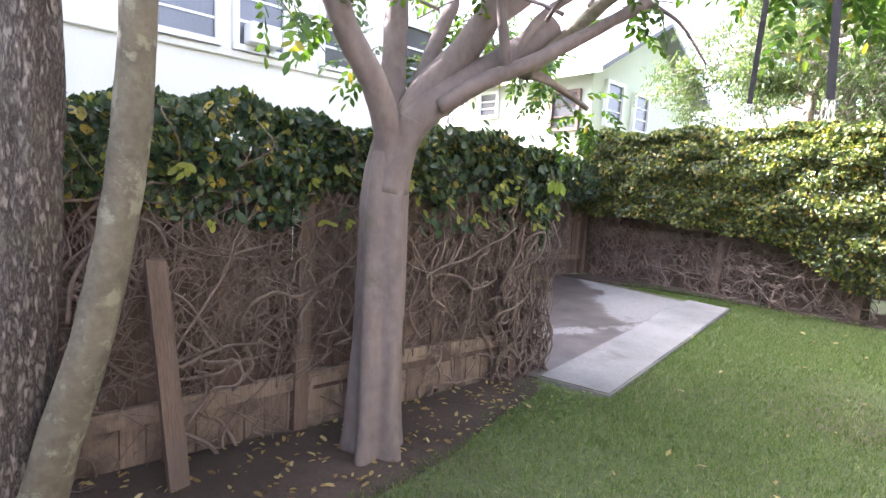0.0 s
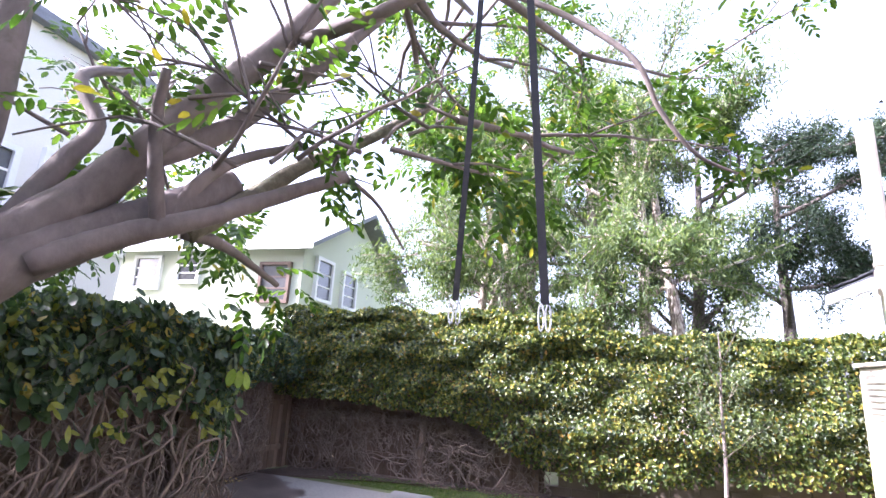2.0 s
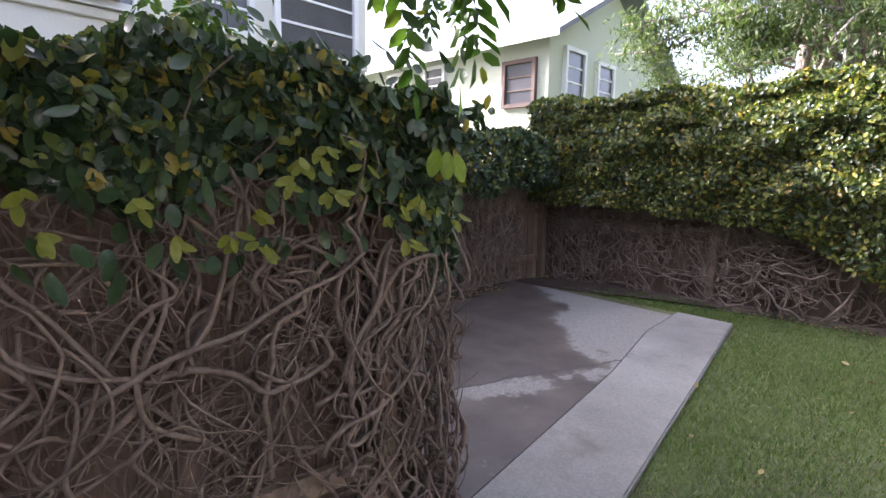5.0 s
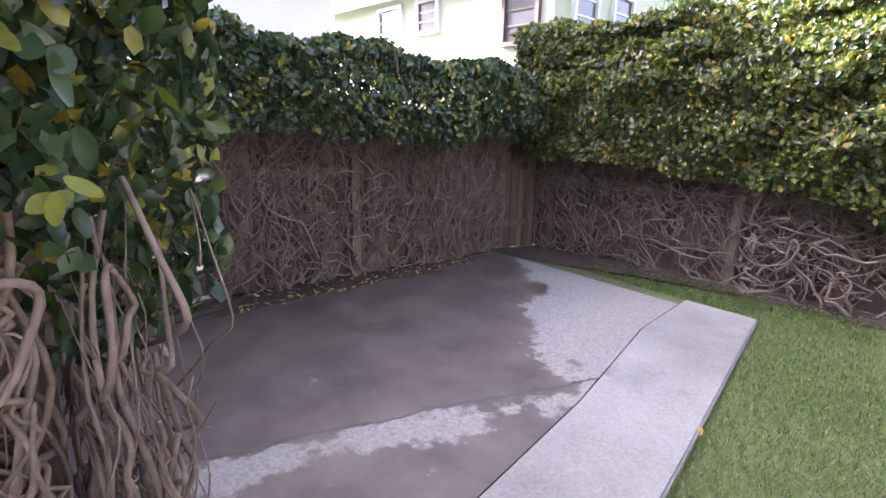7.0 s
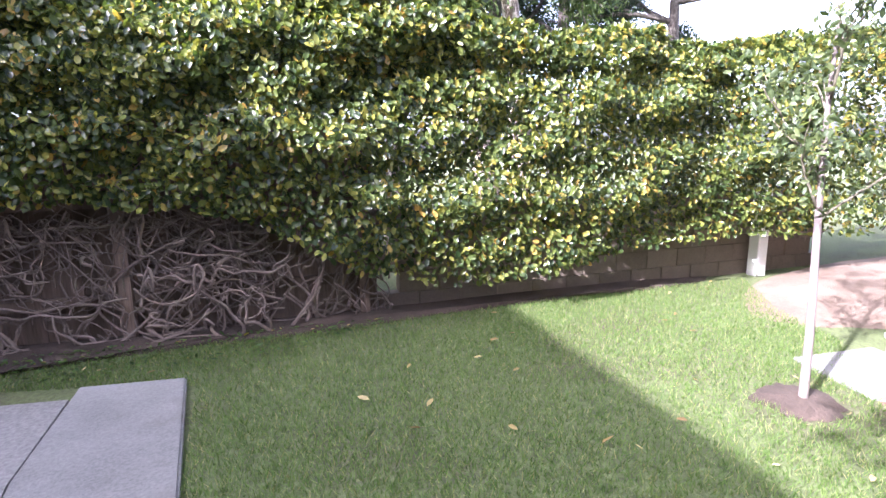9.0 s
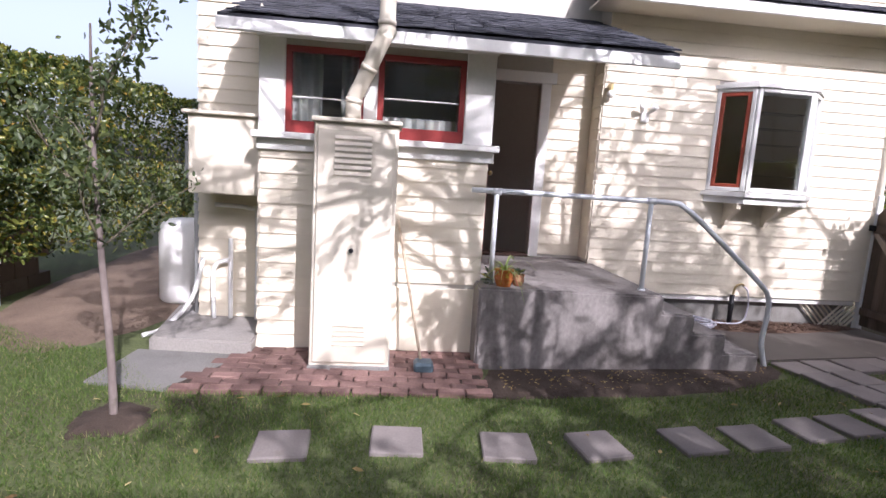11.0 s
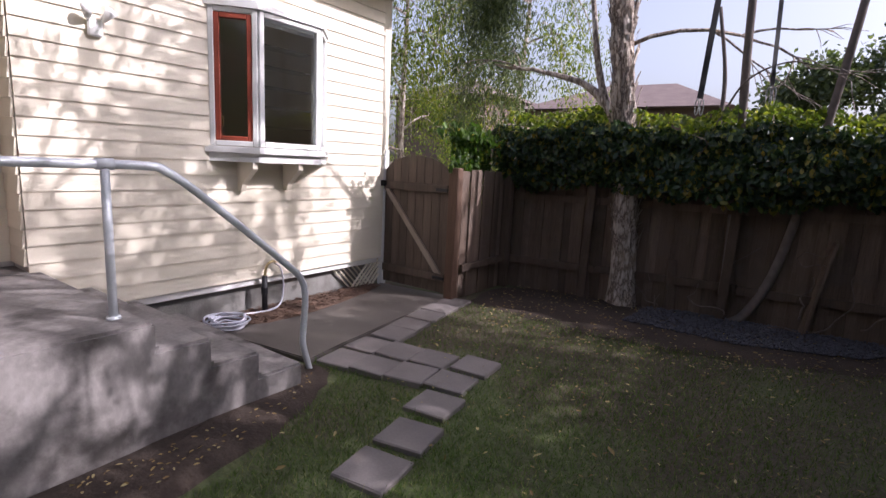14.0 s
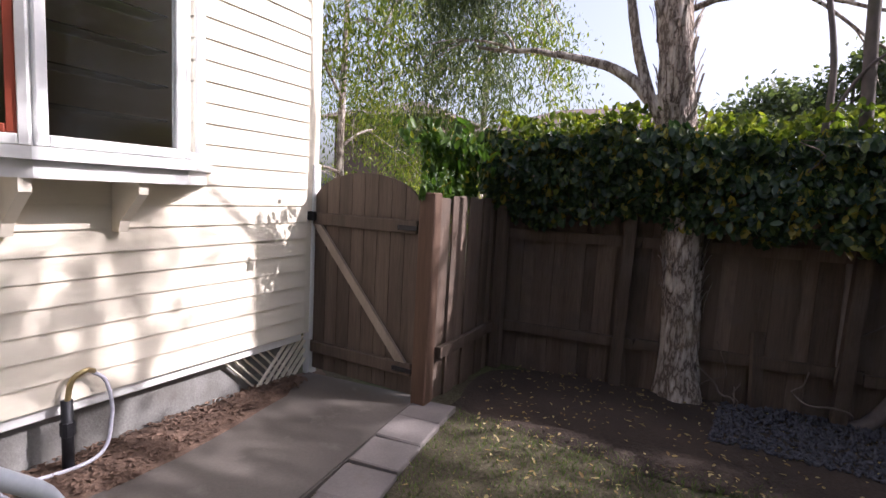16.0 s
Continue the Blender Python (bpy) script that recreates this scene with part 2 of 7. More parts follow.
BROWN_ROOF = surface("brown_shingle_roof", (0.12, 0.085, 0.08), (0.21, 0.16, 0.15), 0.9, 2, 25, (1, 1, 3), 0.5, 0.02)
GREY_ROOF = surface("grey_shingle_roof", (0.16, 0.17, 0.19), (0.28, 0.29, 0.32), 0.9, 2, 25, (1, 1, 3), 0.4, 0.02)
BLACK = surface("black_webbing", (0.012, 0.012, 0.016), (0.028, 0.028, 0.034), 0.7, 5, 120, bump=0.3, dist=0.002)
IRON = surface("black_iron", (0.015, 0.015, 0.017), (0.04, 0.04, 0.045), 0.5, 5, 60, bump=0.2, dist=0.002, metal=0.6)
HOSE = surface("pale_hose", (0.50, 0.50, 0.58), (0.64, 0.64, 0.72), 0.45, 8, 60, bump=0.1, dist=0.002)
TERRACOTTA = surface("glazed_orange_pot", (0.36, 0.10, 0.025), (0.55, 0.19, 0.05), 0.25, 9, 40, bump=0.1, dist=0.002, stain=(0.5, 0.34, 0.05), stain_at=(0.55, 0.6), stain_scale=16)
CLAY = surface("clay_pot", (0.30, 0.13, 0.07), (0.42, 0.20, 0.12), 0.8, 9, 40, bump=0.2, dist=0.002)
BLUE = surface("blue_grey_plastic", (0.05, 0.08, 0.10), (0.09, 0.13, 0.16), 0.5, 8, 40, bump=0.1, dist=0.002)
HANDLE_WOOD = surface("worn_broom_handle", (0.36, 0.28, 0.20), (0.50, 0.41, 0.31), 0.7, 6, 40, bump=0.2, dist=0.002)
GREY_BOX = surface("grey_meter_paint", (0.33, 0.34, 0.34), (0.42, 0.43, 0.43), 0.5, 4, 40, bump=0.1, dist=0.002)
BRASS = surface("worn_brass", (0.35, 0.27, 0.13), (0.5, 0.4, 0.2), 0.35, 8, 40, bump=0.1, dist=0.002, metal=0.8)


def lawn_material():
    """Soil showing through thin turf, greener where the turf is thick."""
    m, n, l, p = nodes_of("thin_turf")
    v = coords(n, l)
    a, b = noise_node(n, l, v, 0.55, 5), noise_node(n, l, v, 35, 5)
    green = ramp_node(n, l, b, [(0.3, (0.06, 0.075, 0.028)), (0.7, (0.12, 0.145, 0.05))])
    earth = ramp_node(n, l, b, [(0.3, (0.045, 0.036, 0.02)), (0.7, (0.105, 0.088, 0.05))])
    # the south end of the lawn is worn almost bare
    g = n.new("ShaderNodeSeparateXYZ")
    l.new(v, g.inputs[0])
    worn = n.new("ShaderNodeMapRange")
    worn.inputs["From Min"].default_value, worn.inputs["From Max"].default_value = 0.6, -1.6
    worn.inputs["To Min"].default_value, worn.inputs["To Max"].default_value = 0.0, 0.22
    l.new(g.outputs["Y"], worn.inputs["Value"])
    a = math_node(n, l, "ADD", a, worn.outputs[0])
    l.new(mix_node(n, l, ramp_node(n, l, a, [(0.5, (0, 0, 0)), (0.68, (1, 1, 1))]), green, earth), p.inputs["Base Color"])
    p.inputs["Roughness"].default_value = 0.95
    bump_node(n, l, p, b, 0.8, 0.02)
    return m


def slab_material():
    """Old concrete, half of it dark and damp with an uneven edge, worn to pale patches."""
    m, n, l, p = nodes_of("damp_patchy_concrete")
    v = coords(n, l)
    g = n.new("ShaderNodeSeparateXYZ")
    l.new(v, g.inputs[0])
    wob = math_node(n, l, "MULTIPLY", math_node(n, l, "SUBTRACT", noise_node(n, l, v, 1.6, 7), 0.5), 1.1)
    fine = noise_node(n, l, v, 50, 5)
    pale = ramp_node(n, l, fine, [(0.3, (0.14, 0.132, 0.122)), (0.7, (0.25, 0.238, 0.222))])
    damp = ramp_node(n, l, noise_node(n, l, v, 2.5, 5), [(0.3, (0.046, 0.036, 0.03)), (0.7, (0.105, 0.084, 0.071))])
    # dry towards the north-east; an old crack with a pale worn strip beside it
    def plane(cx, cy, c0, k=1.0):
        q = math_node(n, l, "ADD", math_node(n, l, "MULTIPLY", g.outputs["X"], cx), math_node(n, l, "MULTIPLY", g.outputs["Y"], cy))
        return math_node(n, l, "ADD", math_node(n, l, "ADD", q, c0), math_node(n, l, "MULTIPLY", wob, k))

    small = math_node(n, l, "MULTIPLY", math_node(n, l, "SUBTRACT", noise_node(n, l, v, 7.0, 6, 0.7), 0.5), 0.5)
    dry = math_node(n, l, "ADD", plane(0.763, 0.646, 2.35, 1.1), small)
    cr = plane(0.936, -0.352, 7.766, 0.28)
    strip = math_node(n, l, "SUBTRACT", 0.13, math_node(n, l, "ABSOLUTE", math_node(n, l, "SUBTRACT", math_node(n, l, "ADD", cr, small), 0.13)))
    strip = math_node(n, l, "ADD", strip, math_node(n, l, "MULTIPLY", math_node(n, l, "SUBTRACT", noise_node(n, l, v, 2.3, 3), 0.52), 0.8))
    dry = math_node(n, l, "MAXIMUM", math_node(n, l, "MINIMUM", dry, math_node(n, l, "MULTIPLY", cr, -3.0)), math_node(n, l, "MINIMUM", strip, math_node(n, l, "MULTIPLY", cr, 4.0)))
    specks = math_node(n, l, "MULTIPLY", math_node(n, l, "SUBTRACT", noise_node(n, l, v, 4.5, 6, 0.7), 0.66), 0.9)
    dry = math_node(n, l, "MAXIMUM", dry, specks)
    sharp = ramp_node(n, l, math_node(n, l, "MULTIPLY", math_node(n, l, "ADD", dry, 0.02), 8.0), [(0.0, (0, 0, 0)), (0.55, (1, 1, 1))])
    line = ramp_node(n, l, math_node(n, l, "MULTIPLY", math_node(n, l, "ABSOLUTE", cr), 30.0), [(0.2, (0, 0, 0)), (0.55, (1, 1, 1))])
    l.new(mix_node(n, l, line, (0.05, 0.045, 0.04), mix_node(n, l, sharp, damp, pale)), p.inputs["Base Color"])
    l.new(mix_node(n, l, sharp, (0.55, 0.55, 0.55), (0.9, 0.9, 0.9)), p.inputs["Roughness"])
    bump_node(n, l, p, fine, 0.3, 0.004)
    return m


TURF, SLAB = lawn_material(), slab_material()

# ---- building helpers ----
R = random.Random(7)
NP = np.random.default_rng(7)


def mesh_of(name, verts, faces, material):
    me = bpy.data.meshes.new(name)
    me.from_pydata([tuple(v) for v in verts], [], [tuple(f) for f in faces])
    if material:
        me.materials.append(material)
    return me


def fast_mesh(name, verts, tris, material):
    """A mesh of many triangles from arrays."""
    me = bpy.data.meshes.new(name)
    verts, tris = np.asarray(verts, np.float32), np.asarray(tris, np.int32)
    me.vertices.add(len(verts))
    me.vertices.foreach_set("co", verts.ravel())
    me.loops.add(tris.size)
    me.loops.foreach_set("vertex_index", tris.ravel())
    me.polygons.add(len(tris))
    me.polygons.foreach_set("loop_start", np.arange(0, tris.size, 3, dtype=np.int32))
    me.polygons.foreach_set("use_smooth", np.ones(len(tris), bool))
    me.update(calc_edges=True)
    me.materials.append(material)
    return me


def place(name, me, parent=None, label="", m=None):
    ob = new(name, me)
    if parent:
        ob.parent = parent
    if m is not None:
        ob.matrix_basis = m
    if label:
        ob["label"] = label
    return ob


def part(name, bm, material, parent=None, label="", smooth=False):
    me = bpy.data.meshes.new(name)
    bmesh.ops.recalc_face_normals(bm, faces=bm.faces)
    if smooth:
        for f in bm.faces:
            f.smooth = True
    bm.to_mesh(me)
    bm.free()
    me.materials.append(material)
    return place(name, me, parent, label)


def thing(name, label, category, group="", kind="", at=(0, 0, 0)):
    ob = new(name)
    ob.location = at
    return tagged(ob, label, category, group, kind)


def cuboid(bm, a, b, bevel=0.0):
    c = [(x + y) / 2 for x, y in zip(a, b)]
    s = [abs(y - x) for x, y in zip(a, b)]
    made = bmesh.ops.create_cube(bm, size=1.0, matrix=Matrix.Translation(c) @ Matrix.Diagonal((*s, 1)))["verts"]
    if bevel:
        edges = {e for v in made for e in v.link_edges}
        bmesh.ops.bevel(bm, geom=list(edges), offset=bevel, segments=1, affect="EDGES")


def block(name, a, b, material, parent=None, label="", bevel=0.006):
    bm = bmesh.new()
    cuboid(bm, a, b, bevel)
    return part(name, bm, material, parent, label)


def hull_mesh(name, pts, z0, z1, material, bevel=0.0):
    """An upright prism over a plan outline."""
    bm = bmesh.new()
    f = bm.faces.new([bm.verts.new((x, y, z0)) for x, y in pts])
    up = bmesh.ops.extrude_face_region(bm, geom=[f])["geom"]
    bmesh.ops.translate(bm, verts=[v for v in up if isinstance(v, bmesh.types.BMVert)], vec=(0, 0, z1 - z0))
    if bevel:
        bmesh.ops.bevel(bm, geom=[e for e in bm.edges if all(abs(v.co.z - z1) < 1e-5 for v in e.verts)], offset=bevel, segments=2, affect="EDGES")
    return bm


def smooth_path(pts, steps=5):
    """A Catmull-Rom line through points."""
    p = [Vector(q) for q in pts]
    p = [2 * p[0] - p[1]] + p + [2 * p[-1] - p[-2]]
    out = []
    for i in range(1, len(p) - 2):
        for k in range(steps):
            t = k / steps
            out.append(0.5 * (2 * p[i] + (p[i + 1] - p[i - 1]) * t + (2 * p[i - 1] - 5 * p[i] + 4 * p[i + 1] - p[i + 2]) * t * t + (3 * p[i] - p[i - 1] - 3 * p[i + 1] + p[i + 2]) * t**3))
    return out + [p[-2]]


def tube(pts, radii, sides=8, wob=0.0, rnd=None, base=0):
    """Vertices and faces of a tube along points."""
    verts, faces = [], []
    n = len(pts)
    side = None
    for i, p in enumerate(pts):
        d = (pts[min(i + 1, n - 1)] - pts[max(i - 1, 0)]).normalized()
        if side is None:
            side = d.orthogonal().normalized()
        side = (side - d * side.dot(d)).normalized()
        other = d.cross(side)
        r = radii[i] if hasattr(radii, "__len__") else radii
        for k in range(sides):
            a = 2 * math.pi * k / sides
            rr = r * (1 + (rnd.uniform(-wob, wob) if rnd else 0))
            verts.append(p + (side * math.cos(a) + other * math.sin(a)) * rr)
    for i in range(n - 1):
        for k in range(sides):
            a, b = base + i * sides + k, base + i * sides + (k + 1) % sides
            faces.append((a, b, b + sides, a + sides))
    faces.append(tuple(base + k for k in range(sides))[::-1])
    faces.append(tuple(base + (n - 1) * sides + k for k in range(sides)))
    return verts, faces


def tube_mesh(name, runs, material, sides=8, wob=0.0, seed=1):
    """One mesh of several tubes; a run is (points, radii)."""
    V, F = [], []
    rnd = random.Random(seed)
    for pts, radii in runs:
        v, f = tube(pts, radii, sides, wob, rnd, len(V))
        V += v
        F += f
    me = mesh_of(name, V, F, material)
    for p in me.polygons:
        p.use_smooth = True
    return me


def spread(r0, r1, n):
    return [r0 + (r1 - r0) * i / max(n - 1, 1) for i in range(n)]


def unit(a):
    return a / np.maximum(np.linalg.norm(a, axis=-1, keepdims=True), 1e-9)


def leaf_arrays(centres, axes, normals, length, width, fold=0.25):
    """Folded leaves of seven points and six triangles each, at the given places."""
    c, d, n = np.asarray(centres), unit(np.asarray(axes)), np.asarray(normals)
    n = unit(n - d * (n * d).sum(-1, keepdims=True))
    s = np.cross(d, n)
    L, W = np.broadcast_to(length, len(c))[:, None], np.broadcast_to(width, len(c))[:, None]
    base, tip = c - d * L * 0.5, c + d * L * 0.5 - n * L * 0.12
    mid = c - n * W * fold
    e, q = n * W * fold, d * L * 0.22
    v = np.stack([base, mid - q + s * W * 0.42 + e, mid + q + s * W * 0.44 + e, tip, mid + q - s * W * 0.44 + e, mid - q - s * W * 0.42 + e, mid], 1).reshape(-1, 3)
    k = np.arange(len(c))[:, None, None] * 7
    t = (np.array([[0, 1, 6], [1, 2, 6], [2, 3, 6], [3, 4, 6], [4, 5, 6], [5, 0, 6]])[None] + k).reshape(-1, 3)
    return v, t


def fine_leaf(length, width, sag=0.25):
    """One oval leaf with a rounded outline and a folded midrib, hanging along -z."""
    n, V, T = 9, [], []
    for i in range(n):
        t = i / (n - 1)
        w = width * 0.5 * math.sin(math.pi * min(t * 0.92 + 0.04, 1)) ** 0.7
        x = sag * length * t * t
        V += [(x + 0.18 * w, -w, -length * t), (x - 0.06 * w, 0, -length * t), (x + 0.18 * w, w, -length * t)]
    for i in range(n - 1):
        a = 3 * i
        T += [(a, a + 1, a + 4), (a, a + 4, a + 3), (a + 1, a + 2, a + 5), (a + 1, a + 5, a + 4)]
    return V, T


def small_leaf_arrays(centres, axes, normals, length, width):
    """Flat rhombs of two triangles each."""
    c, d, n = np.asarray(centres), unit(np.asarray(axes)), np.asarray(normals)
    n = unit(n - d * (n * d).sum(-1, keepdims=True))
    s = np.cross(d, n)
    L, W = np.broadcast_to(length, len(c))[:, None], np.broadcast_to(width, len(c))[:, None]
    v = np.stack([c - d * L * 0.5, c + s * W * 0.5, c + d * L * 0.5, c - s * W * 0.5], 1).reshape(-1, 3)
    k = np.arange(len(c))[:, None, None] * 4
    t = (np.array([[0, 1, 2], [0, 2, 3]])[None] + k).reshape(-1, 3)
    return v, t


def branches(start, way, length, radius, depth, rnd, spreadout=0.7, droop=0.0, tips=None, runs=None, segs=4, ratio=0.66):
    """Grows limbs that fork; gives the runs of tube and the points where leaves sit."""
    tips = [] if tips is None else tips
    runs = [] if runs is None else runs
    pts, d, p = [Vector(start)], Vector(way).normalized(), Vector(start)
    for i in range(segs):
        d = (d + Vector((rnd.uniform(-1, 1), rnd.uniform(-1, 1), rnd.uniform(-1, 1))) * 0.16 + Vector((0, 0, -droop))).normalized()
        p = p + d * length / segs
        pts.append(p)
    runs.append((pts, spread(radius, radius * 0.6, len(pts))))
    if depth <= 1:
        tips += [(q, d.copy()) for q in pts[1:]]
    if depth > 0:
        for k in range(rnd.choice((2, 3, 3))):
            q = pts[rnd.randint(2, segs)]
            side = Vector((rnd.uniform(-1, 1), rnd.uniform(-1, 1), rnd.uniform(-0.6, 0.8)))
            branches(q, d + side * spreadout, length * ratio * rnd.uniform(0.8, 1.15), radius * 0.55, depth - 1, rnd, spreadout, droop, tips, runs, segs, ratio)
    return runs, tips

# ---- ground ----
bm = bmesh.new()
for f in (bmesh.ops.create_grid(bm, x_segments=60, y_segments=60, size=1.0),):
    for v in bm.verts:
        r = max(abs(v.co.x), abs(v.co.y))
        k = 14 * r if r < 0.8 else 11.2 + (r - 0.8) ** 2 * 8000
        ang = v.co.xy / max(r, 1e-6)
        v.co = Vector((ang.x * k - 4, ang.y * k + 1, -0.012 + 0.02 * noise.noise(Vector((ang.x * k, ang.y * k, 0)) * 0.5)))
tagged(part("ground", bm, TURF, smooth=True), "short patchy green lawn over brown soil", "lawn", kind="structure")


def soil_patch(name, pts, label, material=SOIL, z=0.02):
    bm = bmesh.new()
    cx, cy = sum(p[0] for p in pts) / len(pts), sum(p[1] for p in pts) / len(pts)
    line = [q for q in smooth_path([(x, y, 0) for x, y in pts] + [(*pts[0], 0)], 6)][:-1]
    mid = bm.verts.new((cx, cy, z + 0.015))
    ring = [bm.verts.new((q.x + R.uniform(-0.03, 0.03), q.y + R.uniform(-0.03, 0.03), z - 0.03)) for q in line]
    inner = [bm.verts.new((cx + (v.co.x - cx) * 0.8, cy + (v.co.y - cy) * 0.8, z + R.uniform(0, 0.012))) for v in ring]
    for i in range(len(ring)):
        j = (i + 1) % len(ring)
        bm.faces.new((ring[i], ring[j], inner[j], inner[i]))
        bm.faces.new((inner[i], inner[j], mid))
    return tagged(part(name, bm, material, smooth=True), label, "soil", kind="structure")


soil_patch("soil_bed", [(-1.7, 2.55), (-2.25, 2.6), (-2.2, 1.5), (-2.0, 0.4), (-1.6, -0.3), (-1.3, -0.15), (-1.6, 0.6)], "bare dark soil bed along the porch wall")
soil_patch("soil_under_fence", [(-6.9, -4.3), (-6.8, -2.0), (-6.5, 0.0), (-6.35, 1.9), (-5.95, 1.5), (-5.7, 0.2), (-5.6, -1.4), (-5.9, -3.5)], "dark soil under the trees along the fence")
soil_patch("soil_south", [(-1.25, -2.75), (-1.3, -3.8), (-3.2, -4.2), (-6.6, -4.7), (-6.0, -3.8), (-4.4, -2.9), (-2.6, -2.6)], "shaded bare soil below the fence")
soil_patch("soil_side", [(-0.9, 5.7), (-1.6, 6.2), (-1.0, 7.0), (0.2, 7.5), (2.0, 7.7), (4.5, 7.7), (4.5, 5.3), (1.0, 5.25)], "tan-brown soil path beside the house, coloured lighter for sun", SUNLIT_SOIL)
soil_patch("soil_north", [(-9.2, 7.7), (-6.0, 7.75), (-1.4, 7.85), (-1.2, 7.45), (-3.5, 7.4), (-5.5, 7.25), (-6.9, 7.2), (-9.1, 6.85)], "brown soil strip below the hedge")
soil_patch("soil_house_bed", [(-0.25, 0.0), (-0.45, -0.9), (-0.2, -2.5), (0.1, -2.5), (0.1, 0.0)], "wood chip bed along the house wall", MULCH)
soil_patch("gravel_patch", [(-2.95, -3.2), (-3.0, -4.0), (-4.6, -4.4), (-5.6, -4.5), (-5.0, -3.6), (-4.0, -3.2)], "loose blue-grey gravel below the slim trunks", GRAVEL, 0.014)
soil_patch("soil_west", [(-9.75, 2.0), (-9.1, 2.0), (-8.98, 4.5), (-8.9, 6.6), (-9.0, 7.2), (-9.5, 7.2), (-9.6, 4.5)], "dark soil and grit along the patio fence", z=0.004)

# concrete slab, its kerb strip, and the walk by the house
tagged(part("patio_slab", hull_mesh("s", [(-9.45, 1.75), (-6.3, 1.8), (-6.155, 1.84), (-6.475, 4.2), (-6.76, 5.62), (-6.815, 6.5), (-8.67, 6.72), (-9.45, 6.74), (-9.4, 4.8)], -0.1, 0.012, SLAB), SLAB), "old concrete patio slab, half dark with damp", "patio", kind="structure")
tagged(part("kerb_strip", hull_mesh("k", [(-6.14, 1.84), (-5.55, 1.99), (-5.86, 4.3), (-6.17, 6.56), (-6.80, 6.63), (-6.745, 5.62), (-6.46, 4.2)], -0.1, 0.035, PALE_CONCRETE, 0.012), PALE_CONCRETE), "pale broom-finished concrete edging strip", "pavement", kind="structure")
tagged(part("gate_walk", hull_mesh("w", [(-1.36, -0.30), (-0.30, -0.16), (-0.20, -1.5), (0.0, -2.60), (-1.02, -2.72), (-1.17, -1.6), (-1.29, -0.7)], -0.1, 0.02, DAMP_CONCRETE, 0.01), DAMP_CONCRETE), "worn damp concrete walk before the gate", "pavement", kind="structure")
tagged(part("side_step", hull_mesh("w", [(-1.52, 4.56), (-0.3, 4.6), (-0.3, 5.62), (-1.46, 5.42)], -0.1, 0.11, CONCRETE, 0.015), CONCRETE), "low concrete step beside the house", "step", kind="structure")
tagged(part("side_walk", hull_mesh("w", [(-2.27, 4.97), (-1.56, 4.6), (-1.48, 5.5), (-2.17, 5.55)], -0.1, 0.015, PALE_CONCRETE, 0.006), PALE_CONCRETE), "pale broken concrete at the corner of the house", "pavement", kind="structure")
tagged(part("brick_bed", hull_mesh("w", [(-2.28, 2.62), (-1.36, 2.66), (-1.36, 4.6), (-2.22, 4.98)], -0.1, 0.008, SOIL), SOIL), "sandy soil between paving bricks", "brick paving", kind="structure")

# ---- the house ----
def wall_pieces(bm, axis, at, thick, u0, u1, z0, z1, holes):
    """A wall along y (axis x) or x (axis y) with rectangular holes, as blocks round them."""
    us = sorted({u0, u1, *[h[0] for h in holes], *[h[1] for h in holes]})
    for a, b in zip(us, us[1:]):
        zs = [(z0, z1)]
        for h in holes:
            if h[0] <= a and h[1] >= b:
                zs = [(p, q) for lo, hi in zs for p, q in ((lo, min(hi, h[2])), (max(lo, h[3]), hi)) if q > p]
        for lo, hi in zs:
            cuboid(bm, (at, a, lo) if axis == "x" else (a, at, lo), (at + thick, b, hi) if axis == "x" else (b, at + thick, hi))


board_mesh = {}


def lap_board(length, height, name="siding_board"):
    """A clapboard, thicker at its lower edge, running along +x and facing -y."""
    key = (round(length, 2), round(height, 3))
    if key not in board_mesh:
        l, h = key
        v = [(0, -0.022, 0), (0, 0.0, 0), (0, 0.0, h), (0, -0.008, h), (0, -0.022, 0.006)]
        v += [(l, y, z) for _, y, z in v]
        f = [(0, 1, 2, 3, 4), (9, 8, 7, 6, 5)] + [(i, i + 5, (i + 1) % 5 + 5, (i + 1) % 5) for i in range(5)]
        board_mesh[key] = mesh_of(name, v, f, SIDING)
    return board_mesh[key]


def clad(wall, origin, turn, length, z0, z1, step=0.128, holes=()):
    """Clapboards over a wall face from origin along the turned x axis, cut round holes (u0, u1, z0, z1)."""
    z = z0
    while z < z1 - 0.02:
        h = min(step, z1 - z) + 0.012
        cuts = [(0.0, length)]
        for u0, u1, a, b in holes:
            if z + step * 0.6 > a and z + step * 0.4 < b:
                cuts = [(p, q) for lo, hi in cuts for p, q in ((lo, min(hi, u0)), (max(lo, u1), hi)) if q - p > 0.03]
        for lo, hi in cuts:
            m = Matrix.Translation(origin) @ Matrix.Rotation(radians(turn), 4, "Z") @ Matrix.Translation((lo, 0, z))
            place("siding_board", lap_board(hi - lo, h), wall, m=m)
        z += step


BAY = (-1.30, -0.33, 1.63, 2.76)
bm = bmesh.new()
wall_pieces(bm, "x", 0.0, 0.14, -2.52, 1.07, 0.36, 4.2, [(-1.55, -0.36, 1.65, 2.83)])
wall_main = tagged(part("wall_main", bm, PALE_ROOM), "cream-painted clapboard house wall with dappled light", "house wall", kind="structure")
clad(wall_main, (0, 1.07, 0), -90, 3.59, 0.37, 4.0, holes=[(1.07 + 0.31, 1.07 + 1.60, 1.56, 2.90)])
bm = bmesh.new()
wall_pieces(bm, "y", -2.66, 0.14, 0.0, 6.0, 0.36, 5.0, [])
wall_south = tagged(part("wall_south", bm, SIDING), "cream clapboard side wall of the house", "house wall", kind="structure")
bm = bmesh.new()
